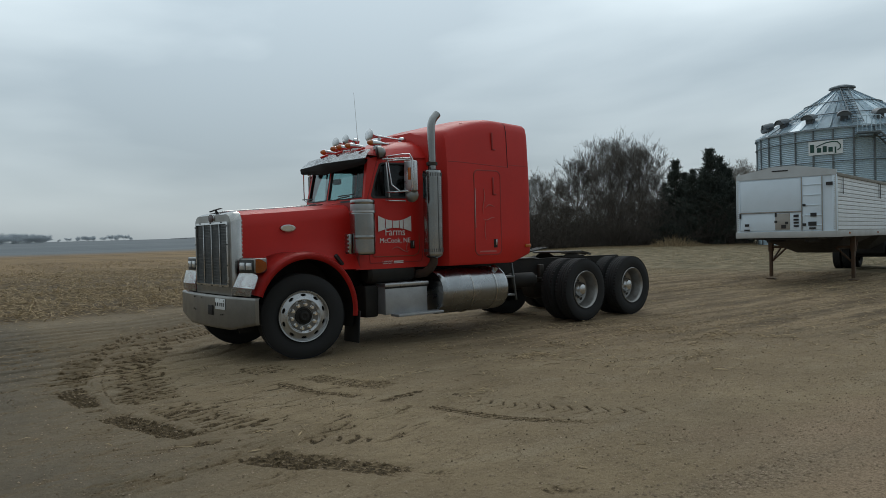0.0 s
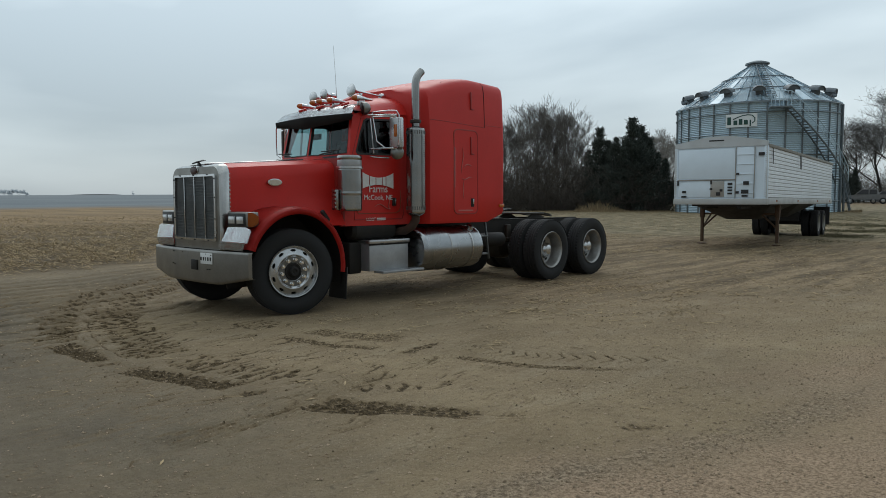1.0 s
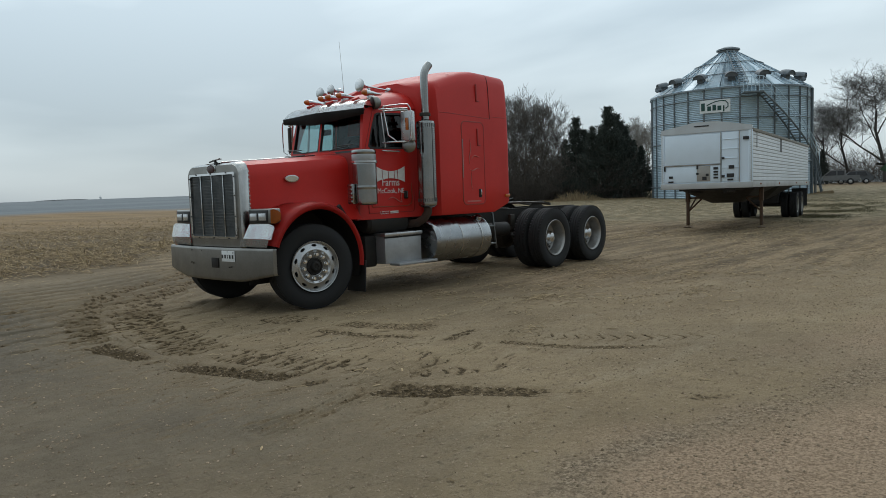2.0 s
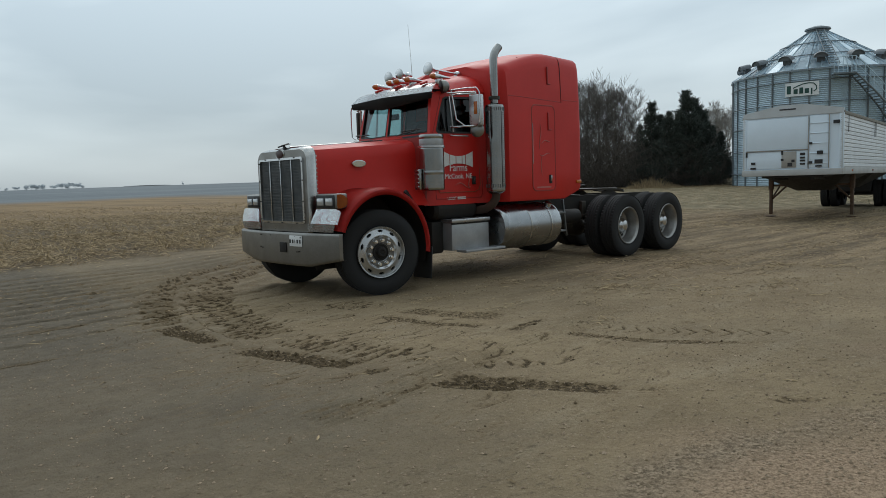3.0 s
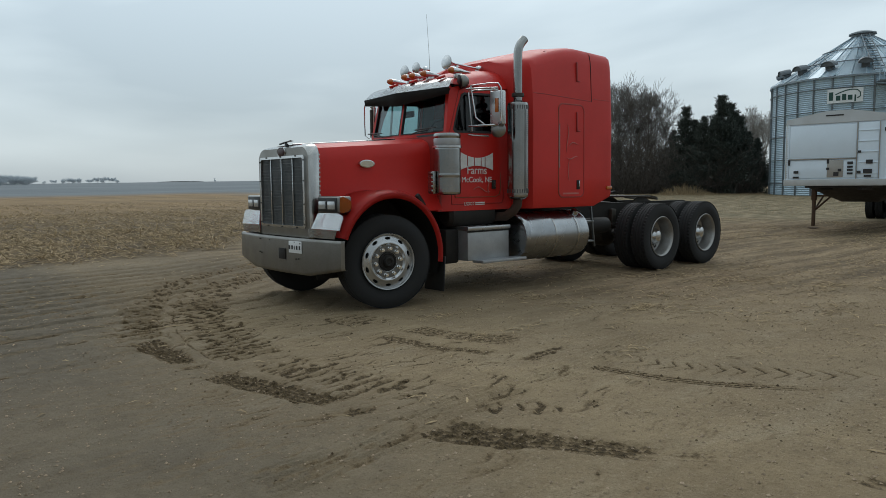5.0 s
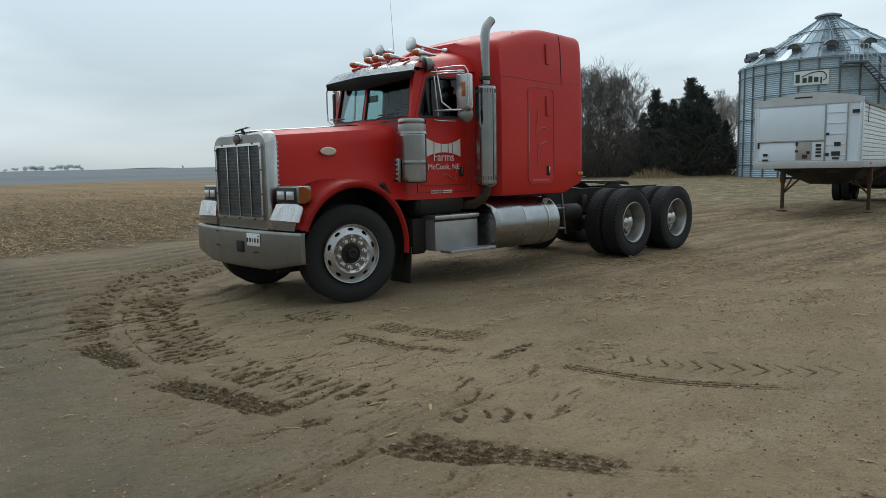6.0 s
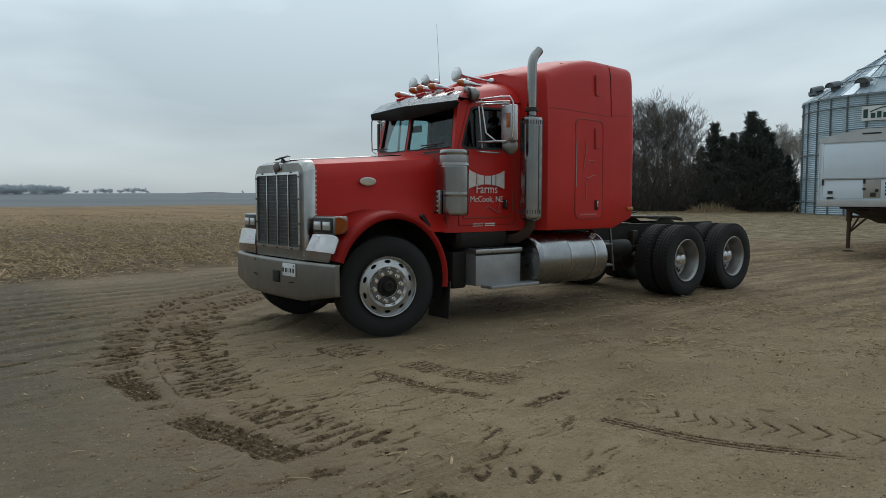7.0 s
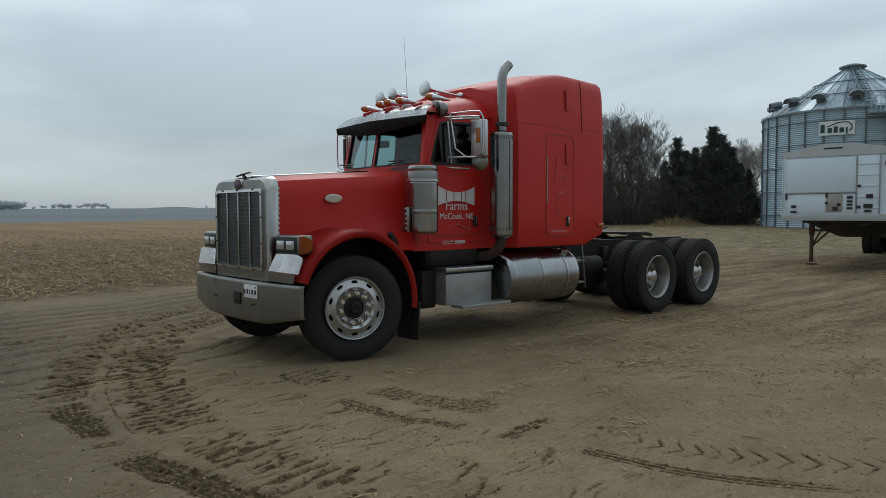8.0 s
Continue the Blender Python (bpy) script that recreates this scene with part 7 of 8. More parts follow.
part("peak_collar", lathe(B(), [(R_TOP + 0.08, 0), (R_TOP + 0.1, 0.14), (R_TOP + 0.22, 0.16), (R_TOP + 0.2, 0.26), (0.4, 0.40), (0.0, 0.44)], (0, 0, roof_z(R_TOP) - 0.02), (0, 0, 1), seg=36), GALV_DARK, bin_, "dark peak cap")
part("eave", lathe(B(), [(R_BIN + 0.13, H_BIN + 0.06), (R_BIN + 0.16, H_BIN - 0.05), (R_BIN + 0.12, H_BIN - 0.06)], (0, 0, 0), (0, 0, 1), seg=72), GALV_DARK, bin_)
# hooded vents
bm = B()
box(bm, (-0.05, 0, 0.16), (0.42, 0.46, 0.42), bevel=0.03)
loft(bm, [[(x, 0.44 * k * math.cos(radians(a)), 0.30 + 0.34 * k * math.sin(radians(a))) for a in np.linspace(0, 180, 11)] for x, k in ((-0.34, 0.55), (-0.28, 0.9), (-0.1, 1.0), (0.34, 1.0), (0.42, 0.97), (0.43, 0.90), (0.36, 0.88))], closed=True, caps=True)
v0 = part("roof_vent", bm, VENT, bin_, "hooded roof vent")
N_V = 15
VIEW = math.degrees(math.atan2(-8.3 - BC[1], -5.0 - BC[0]))     # the bearing of the yard from the bin
for k in range(N_V):
    ob = v0 if k == 0 else new("roof_vent", v0.data)
    ob.parent = bin_
    ob["label"] = "hooded roof vent"
    ob.matrix_local = pose(0, 0, 0, 0, 0, VIEW + 2 + 360 * k / N_V) @ pose(4.75, 0, roof_z(4.75) - 0.05, 0, 12, 0)


def polar(deg, r, z):
    a = radians(VIEW + deg)
    return (r * math.cos(a), r * math.sin(a), z)


# roof ladder
LAD = 10
for sd in (-1, 1):
    part("roof_ladder_rail", tube(B(), [polar(LAD + sd * 3.2, R_BIN, roof_z(R_BIN) + 0.14), polar(LAD + sd * 24 * 0.8, R_TOP + 0.1, roof_z(R_TOP) + 0.12)], 0.03, seg=6), GALV_DARK, bin_)
for k in range(15):
    t = (k + 0.3) / 15
    p = [Vector(polar(LAD + sd * 3.2, R_BIN, roof_z(R_BIN) + 0.15)).lerp(Vector(polar(LAD + sd * 19.2, R_TOP + 0.1, roof_z(R_TOP) + 0.13)), t) for sd in (-1, 1)]
    part("roof_ladder_step", tube(B(), p, 0.028, seg=6), GALV_DARK, bin_)
# sign panel, its lettering as plain shapes
S0, S1 = -19.5, 1.0


def curved_panel(d0, d1, z0, z1, r, thick=0.02, n=10):
    rows = []
    for d in np.linspace(d0, d1, n):
        rows.append([polar(d, r, z0), polar(d, r, z1), polar(d, r + thick, z1), polar(d, r + thick, z0)])
    return loft(B(), rows, closed=True, caps=True)


SZ = 0.25     # the sign's lift on the wall
sign = part("sign_panel", curved_panel(S0, S1, 5.95 + SZ, 6.83 + SZ, R_BIN + 0.09), SIGN_WHITE, bin_, "pale sign panel with dark shapes")
def sign_stroke(pts, w):
    """A dark band on the sign along (bearing, height) points."""
    rows = []
    for q, (dd, z) in enumerate(pts):
        p0, p1 = pts[max(q - 1, 0)], pts[min(q + 1, len(pts) - 1)]
        tx, tz = (p1[0] - p0[0]) * 0.096, p1[1] - p0[1]
        L = math.hypot(tx, tz) or 1
        nx_, nz_ = -tz / L * w / 2 / 0.096, tx / L * w / 2
        rows.append([polar(dd + nx_, R_BIN + 0.112, z + nz_ + SZ), polar(dd - nx_, R_BIN + 0.112, z - nz_ + SZ), polar(dd - nx_, R_BIN + 0.124, z - nz_ + SZ), polar(dd + nx_, R_BIN + 0.124, z + nz_ + SZ)])
    return loft(B(), rows, closed=True, caps=True)


# bars, a row of plain blocks, and a loop that sweeps over them
part("sign_shape", sign_stroke([(-14.6, 6.47), (-12.0, 6.58), (-8.5, 6.70), (-5.0, 6.74), (-2.2, 6.70), (-0.6, 6.52), (-0.6, 6.30), (-2.2, 6.18)], 0.065), SIGN_DARK, sign)
for d0, d1, z0, z1 in ((-18.4, -15.9, 6.12, 6.64), (-14.2, -11.7, 6.10, 6.40), (-10.7, -8.4, 6.10, 6.48), (-7.4, -4.9, 6.10, 6.40), (-3.8, -2.9, 6.00, 6.40)):
    part("sign_shape", curved_panel(d0, d1, z0 + SZ, z1 + SZ, R_BIN + 0.115, 0.012, 4), SIGN_DARK, sign)
# stairs down the wall
A0, A1, ZT, ZB = 19.0, 64.0, 7.35, 2.4
part("stair_platform", curved_panel(8, A0, 7.30, 7.38, R_BIN + 0.10, 0.95, 6), GALV_DARK, bin_)
for k in range(6):
    d = 8 + (A0 - 8) * k / 5
    part("platform_post", tube(B(), [polar(d, R_BIN + 1.0, 7.35), polar(d, R_BIN + 1.0, 8.35)], 0.022, seg=6), GALV, bin_)
for z in (7.85, 8.35):
    part("platform_rail", tube(B(), [polar(d, R_BIN + 1.0, z) for d in np.linspace(8, A0, 6)], 0.022, seg=6), GALV, bin_)
n_s = 28
for k in range(n_s):
    t = (k + 0.5) / n_s
    d, z = A0 + (A1 - A0) * t, ZT + (ZB - ZT) * t
    part("stair_tread", curved_panel(d - 0.9, d + 0.9, z - 0.02, z + 0.02, R_BIN + 0.16, 0.75, 3), GALV_DARK, bin_)
for r_, zz, rad in ((R_BIN + 0.15, 0.0, 0.06), (R_BIN + 0.93, 0.0, 0.06), (R_BIN + 0.95, 0.55, 0.022), (R_BIN + 0.95, 1.0, 0.025)):
    part("stair_rail", tube(B(), [polar(A0 + (A1 - A0) * t, r_, ZT + (ZB - ZT) * t + zz) for t in np.linspace(0, 1, 16)], rad, seg=6), GALV if zz else GALV_DARK, bin_)
for k in range(10):
    t = k / 9
    d, z = A0 + (A1 - A0) * t, ZT + (ZB - ZT) * t
    part("rail_post", tube(B(), [polar(d, R_BIN + 0.95, z), polar(d, R_BIN + 0.95, z + 1.0)], 0.02, seg=6), GALV, bin_)
# lower flight standing at the foot
lx = Vector(polar(90, R_BIN + 0.35, 0))
out_d = Vector(polar(90, 1, 0))
for k in range(11):
    p = lx + out_d * (0.045 * k)
    part("stair_tread", box(B(), (p.x, p.y, 2.4 - 0.215 * k), (0.75, 0.26, 0.04), (0, 0, VIEW + 90 + 90)), GALV_DARK, bin_)
for sd in (-0.4, 0.4):
    side_d = Vector(polar(0, sd, 0))
    for zz, rad in ((0.0, 0.05), (0.95, 0.025)):
        a, b = lx + side_d, lx + side_d + out_d * 0.5
        part("stair_rail", tube(B(), [(a.x, a.y, 2.4 + zz), (b.x, b.y, 0.05 + zz)], rad, seg=6), GALV_DARK, bin_)
    part("stair_post", tube(B(), [(lx.x + side_d.x, lx.y + side_d.y, 0), (lx.x + side_d.x, lx.y + side_d.y, 3.4)], 0.04, seg=6), GALV_DARK, bin_)
# wall ladder-like conduit on the flank
part("conduit", tube(B(), [polar(78, R_BIN + 0.16, 0), polar(78, R_BIN + 0.16, H_BIN)], 0.06, seg=8), GALV_DARK, bin_)

# ---- trees ----
BARK_DEEP = mat("deep_bark", (0.070, 0.065, 0.060), 0.9, dark=(0.045, 0.042, 0.039), scale=3, amount=0.6, random_tint=0.2)
BARK = mat("dark_bark", (0.155, 0.140, 0.128), 0.9, dark=(0.098, 0.090, 0.083), scale=3, amount=0.6, random_tint=0.2)
BARK_PALE = mat("pale_bark", (0.26, 0.24, 0.215), 0.9, dark=(0.15, 0.135, 0.12), scale=3, amount=0.6, random_tint=0.15)
NEEDLE = island_mat("cedar_needles", (0.040, 0.049, 0.042), (0.082, 0.095, 0.080), 0.9)
# far brush: twig colours are paled and greyed to carry the haze
HAZE_TWIG = island_mat("hazed_brush_twigs", (0.20, 0.205, 0.21), (0.30, 0.302, 0.305), 0.9)
TWIG = island_mat("brush_twigs", (0.078, 0.068, 0.060), (0.155, 0.132, 0.113), 0.9)


def bare_tree(name, seed, h, spread=0.5, levels=5, kids=4, bark=BARK, thin=0.012, lift=0.22):
    """A leafless tree: tapering trunk, limbs and a crown of fine twigs."""
    r = np.random.RandomState(seed)
    segs = []

    def grow(p, d, L, rad, lev):
        n = 4 if lev < 2 else (3 if lev < 4 else 2)
        pts = [p]
        for k in range(n):
            d = d + r.normal(0, 0.13 + 0.03 * lev, 3) + np.array([0, 0, 0.05])
            d = d / np.linalg.norm(d)
            q = pts[-1] + d * L / n
            segs.append((pts[-1], q, rad * (1 - 0.55 * k / n), rad * (1 - 0.55 * (k + 1) / n), lev))
            pts.append(q)
        if lev >= levels:
            return
        c = kids + (1 if lev in (1, 2) else 0)
        for k in range(c):
            t = r.uniform(0.35 if lev else 0.30, 1.0)
            i = min(int(t * n), n - 1)
            base = pts[i] + (pts[i + 1] - pts[i]) * (t * n - i)
            az = r.uniform(0, 6.28)
            side = np.array([math.cos(az), math.sin(az), 0])
            nd = d * (1 - spread) + side * spread * r.uniform(0.7, 1.5) + np.array([0, 0, lift])
            nd = nd / np.linalg.norm(nd)
            grow(base, nd, L * r.uniform(0.50, 0.72), rad * (1 - 0.5 * t) * r.uniform(0.42, 0.62), lev + 1)

    grow(np.array([0, 0, -0.15]), np.array([r.normal(0, 0.05), r.normal(0, 0.05), 1.0]), h * 0.48, h * 0.017, 0)
    out = []
    zmax = max(s[1][2] for s in segs)
    k = h / zmax
    for nm, lo, hi, sides in (("trunk", 0, 1, 7), ("crown", 2, 9, 3)):
        sel = [s for s in segs if lo <= s[4] <= hi]
        V, F = prisms(np.array([s[0] for s in sel]) * k, np.array([s[1] for s in sel]) * k, np.maximum([s[2] for s in sel], thin), np.maximum([s[3] for s in sel], thin * 0.75), sides)
        out.append((nm, from_arrays(name + "_" + nm, V, F, bark, nm == "trunk")))
    return out


def conifer_mesh(name, seed, h, w):
    """A cedar: trunk and drooping boughs carrying many small needle sprays."""
    r = np.random.RandomState(seed)
    V, F = prisms(np.array([[0, 0, -0.1], [0, 0, h * 0.5]]), np.array([[0, 0, h * 0.5], [0, 0, h * 0.98]]), np.array([h * 0.02, h * 0.012]), np.array([h * 0.012, 0.01]), 7)
    tr = from_arrays(name + "_trunk", V, F, BARK, True)
    P0, P1, R0 = [], [], []
    n_b = int(230 * h / 8)
    for k in range(n_b):
        t = r.uniform(0.02, 1.0) ** 0.9
        z = h * t
        az = r.uniform(0, 6.28)
        lob = 0.86 + 0.14 * math.sin(3 * az + seed) * math.sin(t * 9 + seed)
        L = w * 1.12 * (1.02 - t) ** 1.25 * r.uniform(0.55, 1.12) * lob + 0.12
        d = np.array([math.cos(az), math.sin(az), r.uniform(-0.1, 0.45) + 0.5 * t])
        nn = int(15 + 26 * L)
        for j in range(nn):
            u = r.uniform(0.25, 1.0)
            c = np.array([0, 0, z]) + d * L * u + r.normal(0, 0.14 + 0.05 * L, 3) * np.array([1, 1, 0.6])
            dd = d + r.normal(0, 0.55, 3) + np.array([0, 0, 0.35])
            dd = dd / np.linalg.norm(dd)
            s = r.uniform(0.12, 0.27)
            P0.append(c)
            P1.append(c + dd * s)
            R0.append(r.uniform(0.022, 0.06))
    V, F = prisms(np.array(P0), np.array(P1), np.array(R0), np.array(R0) * 0.15, 3)
    cr = from_arrays(name + "_crown", V, F, NEEDLE)
    return [("trunk", tr), ("crown", cr)]


def plant(name, meshes, x, y, scale, rz, label, category, group, sink=0.0):
    z = float(gz(x, y)[0]) - sink * scale
    t = thing(name, pose(x, y, z, 0, 0, rz) @ Matrix.Diagonal((scale, scale, scale, 1)), label, category, group)
    for nm, me in meshes:
        ob = new(nm, me)
        ob.parent = t
    return t


def at_bearing(az, d):
    return -5.1 + d * math.cos(radians(az)), -8.5 + d * math.sin(radians(az))


# far trees and pole: distance haze is put into this pale bark colour
FAR_HAZE = mat("haze_grey", (0.60, 0.64, 0.67), 0.9, dark=(0.50, 0.53, 0.56), scale=3, amount=0.5)
FAR = [bare_tree("bare_far", 41, 9.0, 0.62, levels=5, kids=4, thin=0.035, lift=0.26, bark=FAR_HAZE), bare_tree("bare_far_b", 44, 9.0, 0.66, levels=5, kids=4, thin=0.035, lift=0.22, bark=FAR_HAZE)]
BARE = [bare_tree("bare_a", 3, 9.0, 0.42, lift=0.34, thin=0.008), bare_tree("bare_b", 8, 8.6, 0.45, lift=0.30, thin=0.008), bare_tree("bare_c", 14, 9.2, 0.40, lift=0.36, thin=0.008)]
PALE = [bare_tree("bare_pale", 21, 9.0, 0.48, bark=BARK_PALE)]
WIDE = [bare_tree("bare_wide", 33, 10.5, 0.58, kids=5, bark=BARK_DEEP, thin=0.006, lift=0.18), bare_tree("bare_wide_b", 38, 10.0, 0.60, kids=5, bark=BARK_DEEP, thin=0.006, lift=0.16)]
FIR = [conifer_mesh("cedar_a", 2, 8.0, 3.3), conifer_mesh("cedar_b", 5, 8.0, 3.0), conifer_mesh("cedar_c", 9, 8.0, 3.6)]
tr = random.Random(4)
G1 = "trees behind the yard"
for k, (az, d, h) in enumerate(((44.5, 66, 6.6), (43, 63, 6.4), (41.8, 66, 6.6), (40.6, 62, 6.5), (39.5, 64, 6.9), (38.6, 61, 7.4), (37.7, 65, 8.3), (36.8, 61, 8.4), (36.1, 64, 9.2), (35.3, 62, 9.0), (34.6, 65, 9.0), (33.9, 61, 8.2), (33.2, 64, 8.4), (32.6, 62, 6.9), (46, 64, 7.0), (47.5, 62, 7.4))):
    if k % 3 != 1:
        plant("bare_tree", BARE[(k + 1) % 3], *at_bearing(az + 0.5, d + 4.5), h * 0.90 / 9.0, tr.uniform(0, 360), "leafless dark deciduous tree in the windbreak", "tree", G1)
    plant("bare_tree", BARE[k % 3], *at_bearing(az, d), h * 1.10 / 9.0, tr.uniform(0, 360), "leafless dark deciduous tree in the windbreak", "tree", G1)
for k, (az, d, h) in enumerate(((32.0, 63, 5.2), (31.15, 60, 6.8), (30.5, 62, 5.9), (29.9, 59, 5.9), (29.3, 62, 5.4), (28.65, 59, 7.4), (28.0, 61, 7.0), (27.4, 60, 5.9), (26.8, 62, 4.8), (26.2, 60, 4.2))):
    plant("cedar_tree", FIR[k % 3], *at_bearing(az, d), h * 0.97 / 8.0, tr.uniform(0, 360), "dense dark evergreen cedar in the windbreak", "tree", G1)
for az, d, h in ((26.7, 72, 7.8), (25.8, 76, 7.6), (27.4, 74, 7.2)):
    plant("bare_tree", PALE[0], *at_bearing(az, d), h / 9.0, tr.uniform(0, 360), "pale leafless tree behind the cedars", "tree", G1)
for k, (az, d, h) in enumerate(((13.2, 116, 12.0), (9.7, 113, 17.0), (14.8, 122, 11.0), (11.9, 120, 13.5), (6.2, 112, 17))):
    plant("bare_tree", WIDE[k % 2], *at_bearing(az, d), h / 10.0, tr.uniform(0, 360), "spreading leafless tree beside the grain bin", "tree", "trees beside the bin")
plant("cedar_tree", FIR[0], *at_bearing(14.2, 112), 0.80, 30, "dark evergreen beside the grain bin", "tree", "trees beside the bin")
plant("cedar_tree", FIR[1], *at_bearing(13.5, 114), 0.58, 80, "dark evergreen beside the grain bin", "tree", "trees beside the bin")

# brush under the trees
P0, P1, R0 = [], [], []
r = np.random.RandomState(17)
for k in range(3600):
    az = r.uniform(26.3, 48)
    x, y = at_bearing(az, r.uniform(57.8, 66))
    z = float(gz(x, y)[0])
    hh = r.uniform(1.0, 4.4) * (1.1 if az > 32.3 else 0.85)
    base = np.array([x, y, z - 0.1])
    for j in range(10):
        a = base + np.array([r.normal(0, 0.5), r.normal(0, 0.5), hh * r.uniform(0, 1.0)])
        d = np.array([r.normal(0, 0.7), r.normal(0, 0.7), r.normal(0.75, 0.45)])
        b = a + d * r.uniform(0.25, 0.7)
        P0.append(a)
        P1.append(b)
        R0.append(r.uniform(0.008, 0.018))
        d2 = d + r.normal(0, 0.5, 3)
        P0.append(b)
        P1.append(b + d2 * r.uniform(0.2, 0.5))
        R0.append(r.uniform(0.006, 0.011))
for k in range(900):
    x, y = at_bearing(r.uniform(4.5, 14.9), r.uniform(117, 127))
    base = np.array([x, y, float(gz(x, y)[0]) - 0.1])
    hh = r.uniform(1.5, 5.0)
    for j in range(9):
        a = base + np.array([r.normal(0, 0.9), r.normal(0, 0.9), hh * r.uniform(0, 1.0)])
        d = np.array([r.normal(0, 0.7), r.normal(0, 0.7), r.normal(0.75, 0.45)])
        P0.append(a)
        P1.append(a + d * r.uniform(0.4, 1.1))
        R0.append(r.uniform(0.015, 0.035))
V, F = prisms(np.array(P0), np.array(P1), np.array(R0), np.array(R0) * 0.4, 3)
tagged(new("brush", from_arrays("brush", V, F, TWIG)), "tangled leafless brush under the trees", "brush", kind="stuff")
# dry grass at the foot of the trees and over the far yard
n = 26000
az = r.uniform(13, 48, n)
d = np.where(r.rand(n) < 0.45, r.normal(56.5, 1.6, n), r.uniform(34, 62, n))
x, y = -5.1 + d * np.cos(np.radians(az)), -8.5 + d * np.sin(np.radians(az))
k = (np.hypot(x - BC[0], y - BC[1]) > R_BIN + 0.5) & ~in_field(x, y, 0.5)
x, y, d = x[k], y[k], d[k]
tall = np.exp(-((d - 56.8) / 1.5) ** 2) * np.clip(0.05 + 1.2 * fbm(x, y, 0.30, 2, 15) + np.exp(-((az[k] - 31.5) / 1.7) ** 2), 0.04, 1.0)
p0 = np.stack([x, y, gz(x, y) - 0.03], -1)
h = 0.03 + r.rand(len(x)) * (0.05 + 1.1 * tall)
p1 = p0 + np.stack([r.normal(0, 0.35, len(x)) * h, r.normal(0, 0.35, len(x)) * h, h], -1)
V, F = prisms(p0, p1, 0.004 + 0.0002 * d, 0.002 + 0.0001 * d, 3)
tagged(new("dry_grass", from_arrays("dry_grass", V, F, DRY_GRASS)), "tall dry tan grass along the tree line", "grass", kind="stuff")

# low dark weeds in patches round the trailer's wheels
wx, wy = [], []
for cx_, cy_, sx_, sy_, n_ in ((31.5, 0.9, 2.4, 0.8, 5200), (33.0, -0.6, 2.6, 0.6, 4400), (26.4, -0.7, 2.6, 0.45, 4800), (37.0, 1.8, 3.0, 1.2, 3600)):
    wx.append(cx_ + r.normal(0, sx_, n_))
    wy.append(cy_ + 0.12 * (wx[-1] - cx_) + r.normal(0, sy_, n_))
x, y = np.concatenate(wx), np.concatenate(wy)
k = fbm(x * 0.5, y, 2.2, 3, 91) > -0.03
x, y = x[k], y[k]
p0 = np.stack([x, y, gz(x, y) - 0.01], -1)
h = 0.015 + 0.06 * r.rand(len(x)) ** 2
p1 = p0 + np.stack([r.normal(0, 0.8, len(x)) * h, r.normal(0, 0.8, len(x)) * h, h], -1)
V, F = prisms(p0, p1, np.full(len(x), 0.009), np.full(len(x), 0.004), 3)
tagged(new("weeds", from_arrays("weeds", V, F, island_mat("dark_weeds", (0.060, 0.060, 0.030), (0.140, 0.118, 0.064)))), "low dark green weeds in patches on the dirt", "weeds", kind="stuff")


# ---- parked pickup far off ----
def pickup(az, d, rz):
    x, y = at_bearing(az, d)
    z = float(gz(x, y)[0])
    BODY = mat("silver_tan_paint", (0.15, 0.15, 0.148), 0.4, 0.2, scale=3, amount=0.4, coat=0.3)
    t = thing("pickup_truck", pose(x, y, z, 0, 0, rz), "grey pickup truck parked beyond the grain bin", "pickup")
    bm = B()
    rows = []
    prof = [(-2.75, 0.55), (-2.78, 0.98), (-2.6, 1.08), (-1.3, 1.12), (-0.55, 1.78), (1.15, 1.80), (1.32, 1.15), (2.75, 1.15), (2.78, 0.55)]
    for yy, k in ((-0.98, 0.97), (-0.99, 1.0), (0.99, 1.0), (0.98, 0.97)):
        rows.append([(px * k, yy * (0.84 if pz > 1.5 else 1), pz) for px, pz in prof])
    loft(bm, rows, caps=True)
    body = part("body", bm, BODY, t, angle=25)
    for yy in (-1, 1):
        for a, b, c_, e in ((-1.10, -0.42, 0.22, 0.22), (0.32, 0.32, 1.08, 1.08)):
            part("side_window", slab(B(), [(a, yy * 0.99, 1.18), (c_, yy * 0.99, 1.18), (e, yy * 0.86, 1.72), (b, yy * 0.86, 1.72)], (0, yy * 0.012, 0)), T_MARK, body)
        for xx in (-1.75, 1.75):
            w = part("wheel", lathe(B(), [(0.0, -0.1), (0.2, -0.12), (0.36, -0.12), (0.40, -0.08), (0.40, 0.08), (0.36, 0.12), (0.2, 0.12), (0.18, 0.08), (0, 0.08)], (xx, yy * 0.88, 0.40), (0, 1, 0), seg=24), RUBBER, t)
            part("rim", lathe(B(), [(0.20, 0.0), (0.1, 0.02), (0, 0.02)], (xx, yy * 1.0, 0.40), (0, yy, 0), seg=18), ALU, w)
    part("bumper", box(B(), (-2.8, 0, 0.6), (0.14, 1.9, 0.2), bevel=0.03), STEEL, t)
    part("bumper", box(B(), (2.82, 0, 0.6), (0.14, 1.9, 0.2), bevel=0.03), STEEL, t)


pickup(12.75, 102, -79)


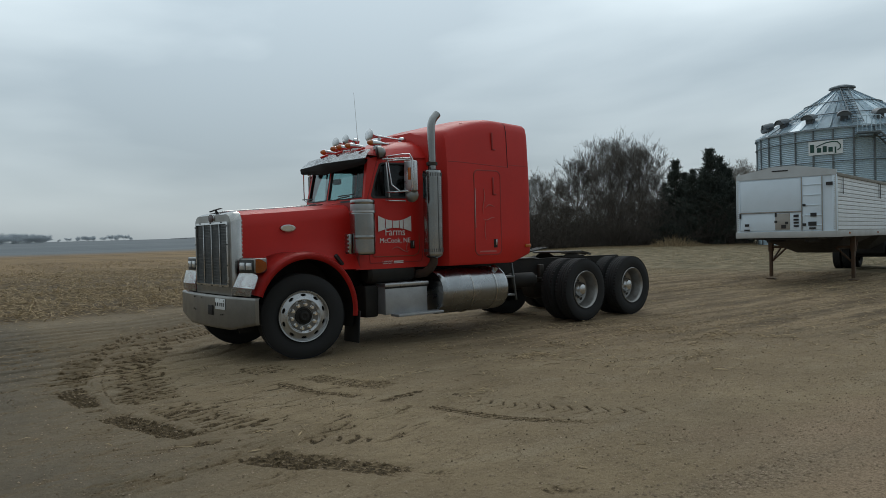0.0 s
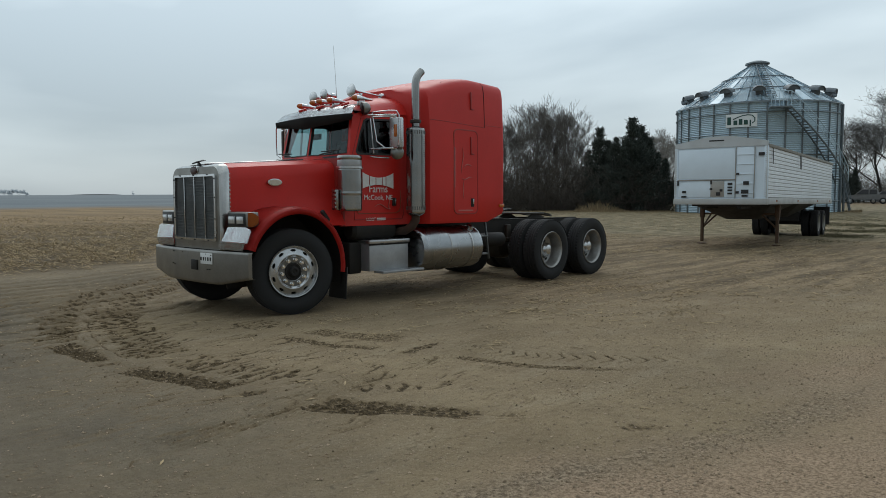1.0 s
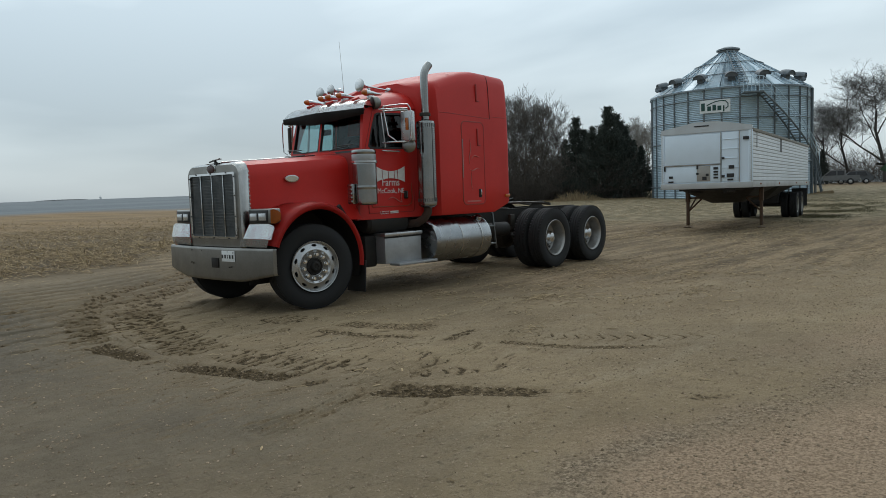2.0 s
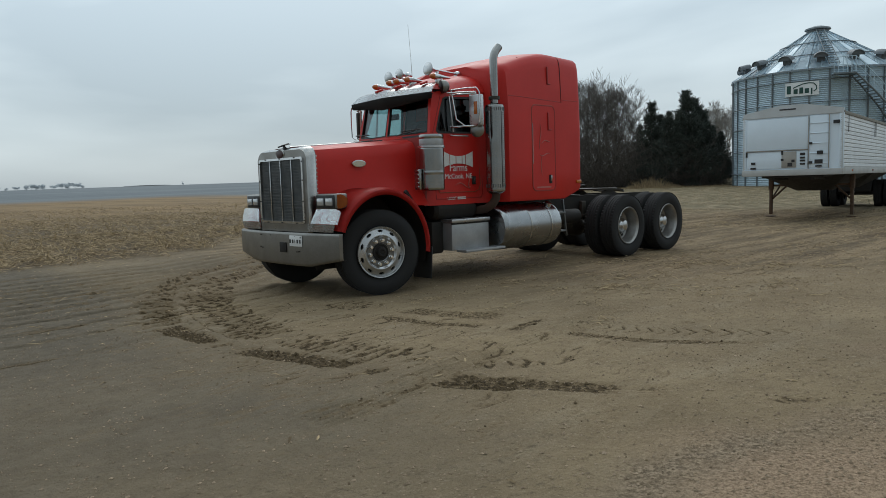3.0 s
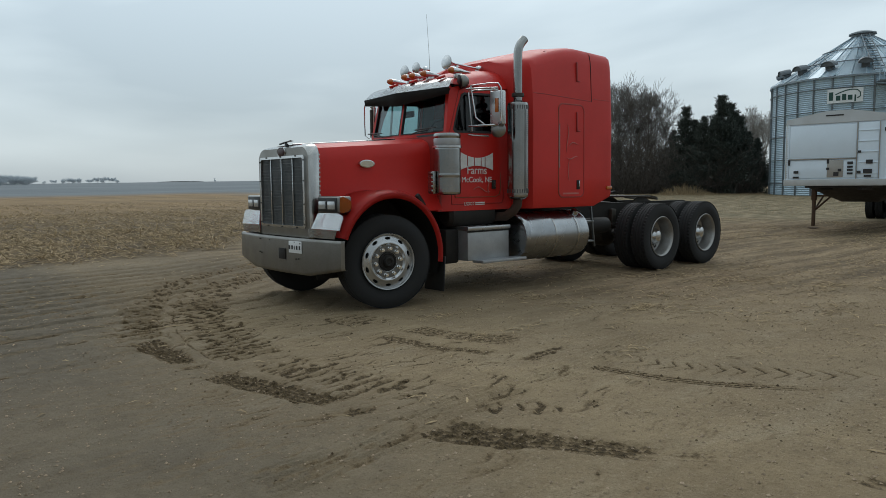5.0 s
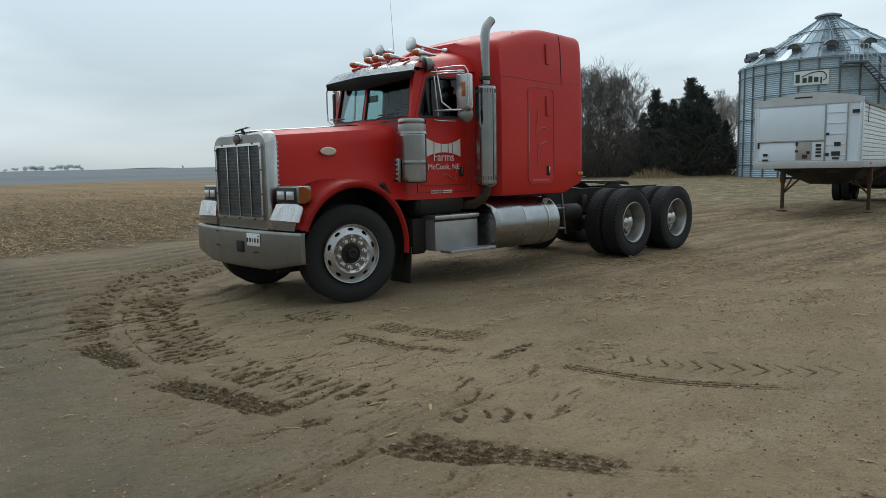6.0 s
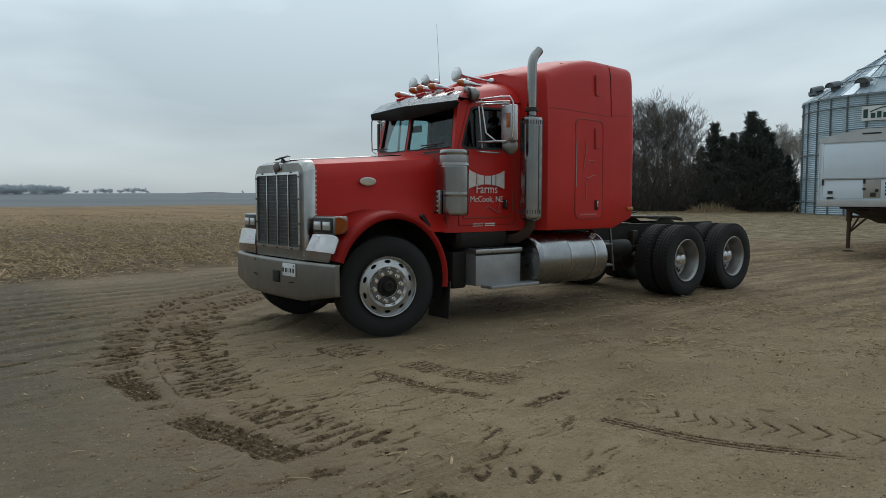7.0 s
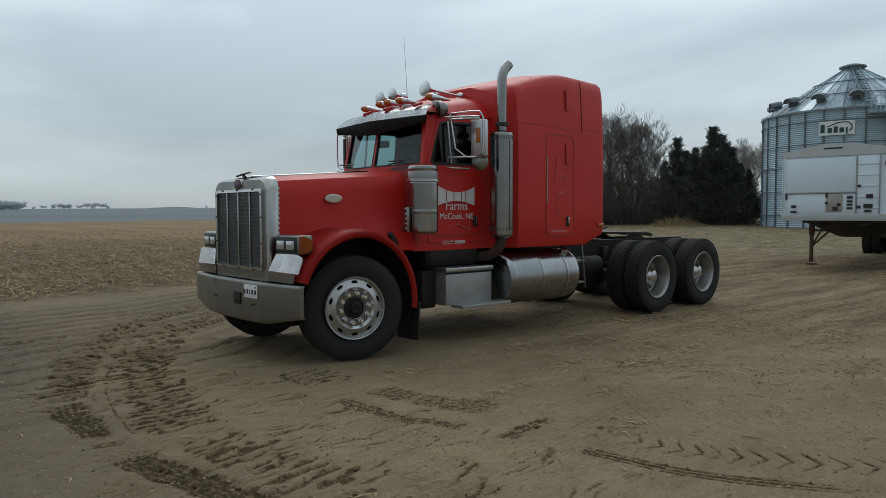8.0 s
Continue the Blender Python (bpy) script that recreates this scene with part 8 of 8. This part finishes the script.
def estate_car(az, d, rz):
    """A dark family car behind the pickup."""
    x, y = at_bearing(az, d)
    PAINT = mat("dark_grey_paint", (0.10, 0.105, 0.11), 0.4, 0.2, scale=3, amount=0.4, coat=0.3)
    t = thing("estate_car", pose(x, y, float(gz(x, y)[0]), 0, 0, rz), "dark grey family car parked behind the pickup", "car")
    prof = [(-2.25, 0.45), (-2.3, 0.80), (-2.1, 0.92), (-1.15, 1.02), (-0.45, 1.55), (0.3, 1.64), (1.5, 1.60), (2.15, 1.05), (2.25, 0.85), (2.22, 0.45)]
    bm = loft(B(), [[(px * k, yy * (0.82 if pz > 1.3 else 1), pz) for px, pz in prof] for yy, k in ((-0.88, 0.97), (-0.90, 1.0), (0.90, 1.0), (0.88, 0.97))], caps=True)
    body = part("body", bm, PAINT, t, angle=25)
    for yy in (-1, 1):
        for a, b, c_, e in ((-0.98, -0.42, 0.25, 0.25), (0.33, 0.33, 1.55, 1.35)):
            part("side_window", slab(B(), [(a, yy * 0.90, 1.05), (c_, yy * 0.90, 1.05), (e, yy * 0.765, 1.54), (b, yy * 0.765, 1.50)], (0, yy * 0.012, 0)), T_MARK, body)
        for xx in (-1.4, 1.4):
            w = part("wheel", lathe(B(), [(0.0, -0.1), (0.2, -0.11), (0.31, -0.11), (0.34, -0.07), (0.34, 0.07), (0.31, 0.11), (0.2, 0.11), (0, 0.08)], (xx, yy * 0.80, 0.34), (0, 1, 0), seg=22), RUBBER, t)
            part("rim", lathe(B(), [(0.20, 0.0), (0.1, 0.02), (0, 0.02)], (xx, yy * 0.915, 0.34), (0, yy, 0), seg=16), ALU, w)


estate_car(11.6, 106, -76)


def farm_machine(az, d, rz):
    """A small green harvesting machine: local x runs from its rear to its cab."""
    x, y = at_bearing(az, d)
    GREEN = mat("machine_green", (0.018, 0.075, 0.024), 0.45, dark=(0.012, 0.04, 0.016), scale=2, amount=0.6, coat=0.2)
    t = thing("farm_machine", pose(x, y, float(gz(x, y)[0]), 0, 0, rz) @ Matrix.Diagonal((0.68, 0.68, 0.68, 1)), "dark green farm machine parked beside the bare trees", "farm machine")
    body = part("body", slab(B(), [(0.7, -1.15, 0.95), (5.6, -1.15, 0.95), (5.6, -1.15, 2.5), (4.9, -1.15, 3.05), (1.2, -1.15, 3.05), (0.0, -1.15, 2.75), (-0.5, -1.15, 2.2), (0.2, -1.15, 1.9)], (0, 2.3, 0)), GREEN, t, "green side panels", smooth=False)
    part("grain_tank", loft(B(), [[(a, b, z) for a, b in ((2.0 - k, -0.95 - k), (4.6 + k, -0.95 - k), (4.6 + k, 0.95 + k), (2.0 - k, 0.95 + k))] for z, k in ((3.05, 0.0), (3.6, 0.25))], closed=True, caps=True), GREEN, body, "flared grain tank", smooth=False)
    part("straw_hood", box(B(), (-0.35, 0, 2.75), (1.0, 2.0, 0.22), (0, 8, 0), bevel=0.04), BLACK, body)
    part("chopper", box(B(), (0.55, 0, 1.35), (0.7, 1.9, 0.85), (0, 14, 0), bevel=0.05), BLACK, body)
    cab_ = part("cab", box(B(), (6.15, 0, 2.6), (1.3, 1.7, 1.7), bevel=0.12, seg=3), BLACK_PLASTIC, t, "dark glazed cab")
    part("cab_roof", box(B(), (6.15, 0, 3.52), (1.55, 1.9, 0.18), bevel=0.06, seg=3), GREEN, cab_)
    part("feeder_house", box(B(), (6.9, 0, 1.3), (1.8, 1.2, 0.7), (0, 22, 0), bevel=0.04), GREEN, t)
    for yy in (-1, 1):
        for xx, r_, w_ in ((5.0, 0.85, 0.34), (1.35, 0.55, 0.2)):
            w = part("wheel", lathe(B(), [(0.0, -w_), (r_ * 0.55, -w_), (r_ * 0.92, -w_ * 0.95), (r_, -w_ * 0.6), (r_, w_ * 0.6), (r_ * 0.92, w_ * 0.95), (r_ * 0.55, w_), (0, w_ * 0.7)], (xx, yy * 1.25, r_), (0, 1, 0), seg=28), RUBBER, t, "black lugged tyre")
            part("rim", lathe(B(), [(r_ * 0.55, 0.0), (r_ * 0.3, 0.03), (0, 0.03)], (xx, yy * (1.25 + w_ * 1.01), r_), (0, yy, 0), seg=20), mat("machine_yellow", (0.45, 0.33, 0.03), 0.5, scale=4, amount=0.5), w)


farm_machine(9.85, 58, -82)

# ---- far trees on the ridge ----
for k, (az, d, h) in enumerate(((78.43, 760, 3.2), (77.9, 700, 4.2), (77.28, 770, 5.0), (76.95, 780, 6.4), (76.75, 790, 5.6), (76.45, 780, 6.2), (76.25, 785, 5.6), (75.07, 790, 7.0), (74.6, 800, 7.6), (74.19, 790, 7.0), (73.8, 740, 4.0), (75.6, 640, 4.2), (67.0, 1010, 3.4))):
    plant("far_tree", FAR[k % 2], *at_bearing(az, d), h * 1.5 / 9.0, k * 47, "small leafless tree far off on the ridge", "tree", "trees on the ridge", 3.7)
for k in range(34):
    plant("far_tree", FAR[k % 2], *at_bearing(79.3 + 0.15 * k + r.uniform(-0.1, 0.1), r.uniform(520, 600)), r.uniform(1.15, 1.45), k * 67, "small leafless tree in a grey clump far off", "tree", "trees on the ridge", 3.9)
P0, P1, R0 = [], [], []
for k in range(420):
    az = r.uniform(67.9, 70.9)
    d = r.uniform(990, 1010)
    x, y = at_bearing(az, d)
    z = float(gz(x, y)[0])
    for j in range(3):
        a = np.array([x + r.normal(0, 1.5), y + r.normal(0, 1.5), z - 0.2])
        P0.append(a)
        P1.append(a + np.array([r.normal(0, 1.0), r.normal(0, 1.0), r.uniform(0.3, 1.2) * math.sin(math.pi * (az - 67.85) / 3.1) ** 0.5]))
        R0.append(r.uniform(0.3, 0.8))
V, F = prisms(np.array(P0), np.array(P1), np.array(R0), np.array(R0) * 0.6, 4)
tagged(new("far_brush", from_arrays("far_brush", V, F, HAZE_TWIG)), "dark line of brush along the far ridge", "brush", kind="stuff")


def ridge_mast(az, d):
    """A lone pole with a short crossbar."""
    x, y = at_bearing(az, d)
    t = thing("ridge_mast", pose(x, y, float(gz(x, y)[0]), 0, 0, az), "thin grey pole with a crossbar far off on the ridge", "pole")
    part("pole", cyl(B(), (0, 0, -0.5), (0, 0, 4.0), 0.25, 0.20, seg=8), FAR_HAZE, t)
    part("crossbar", box(B(), (0, 0, 3.8), (0.3, 2.6, 0.35), bevel=0.05), FAR_HAZE, t)


ridge_mast(67.0, 985)
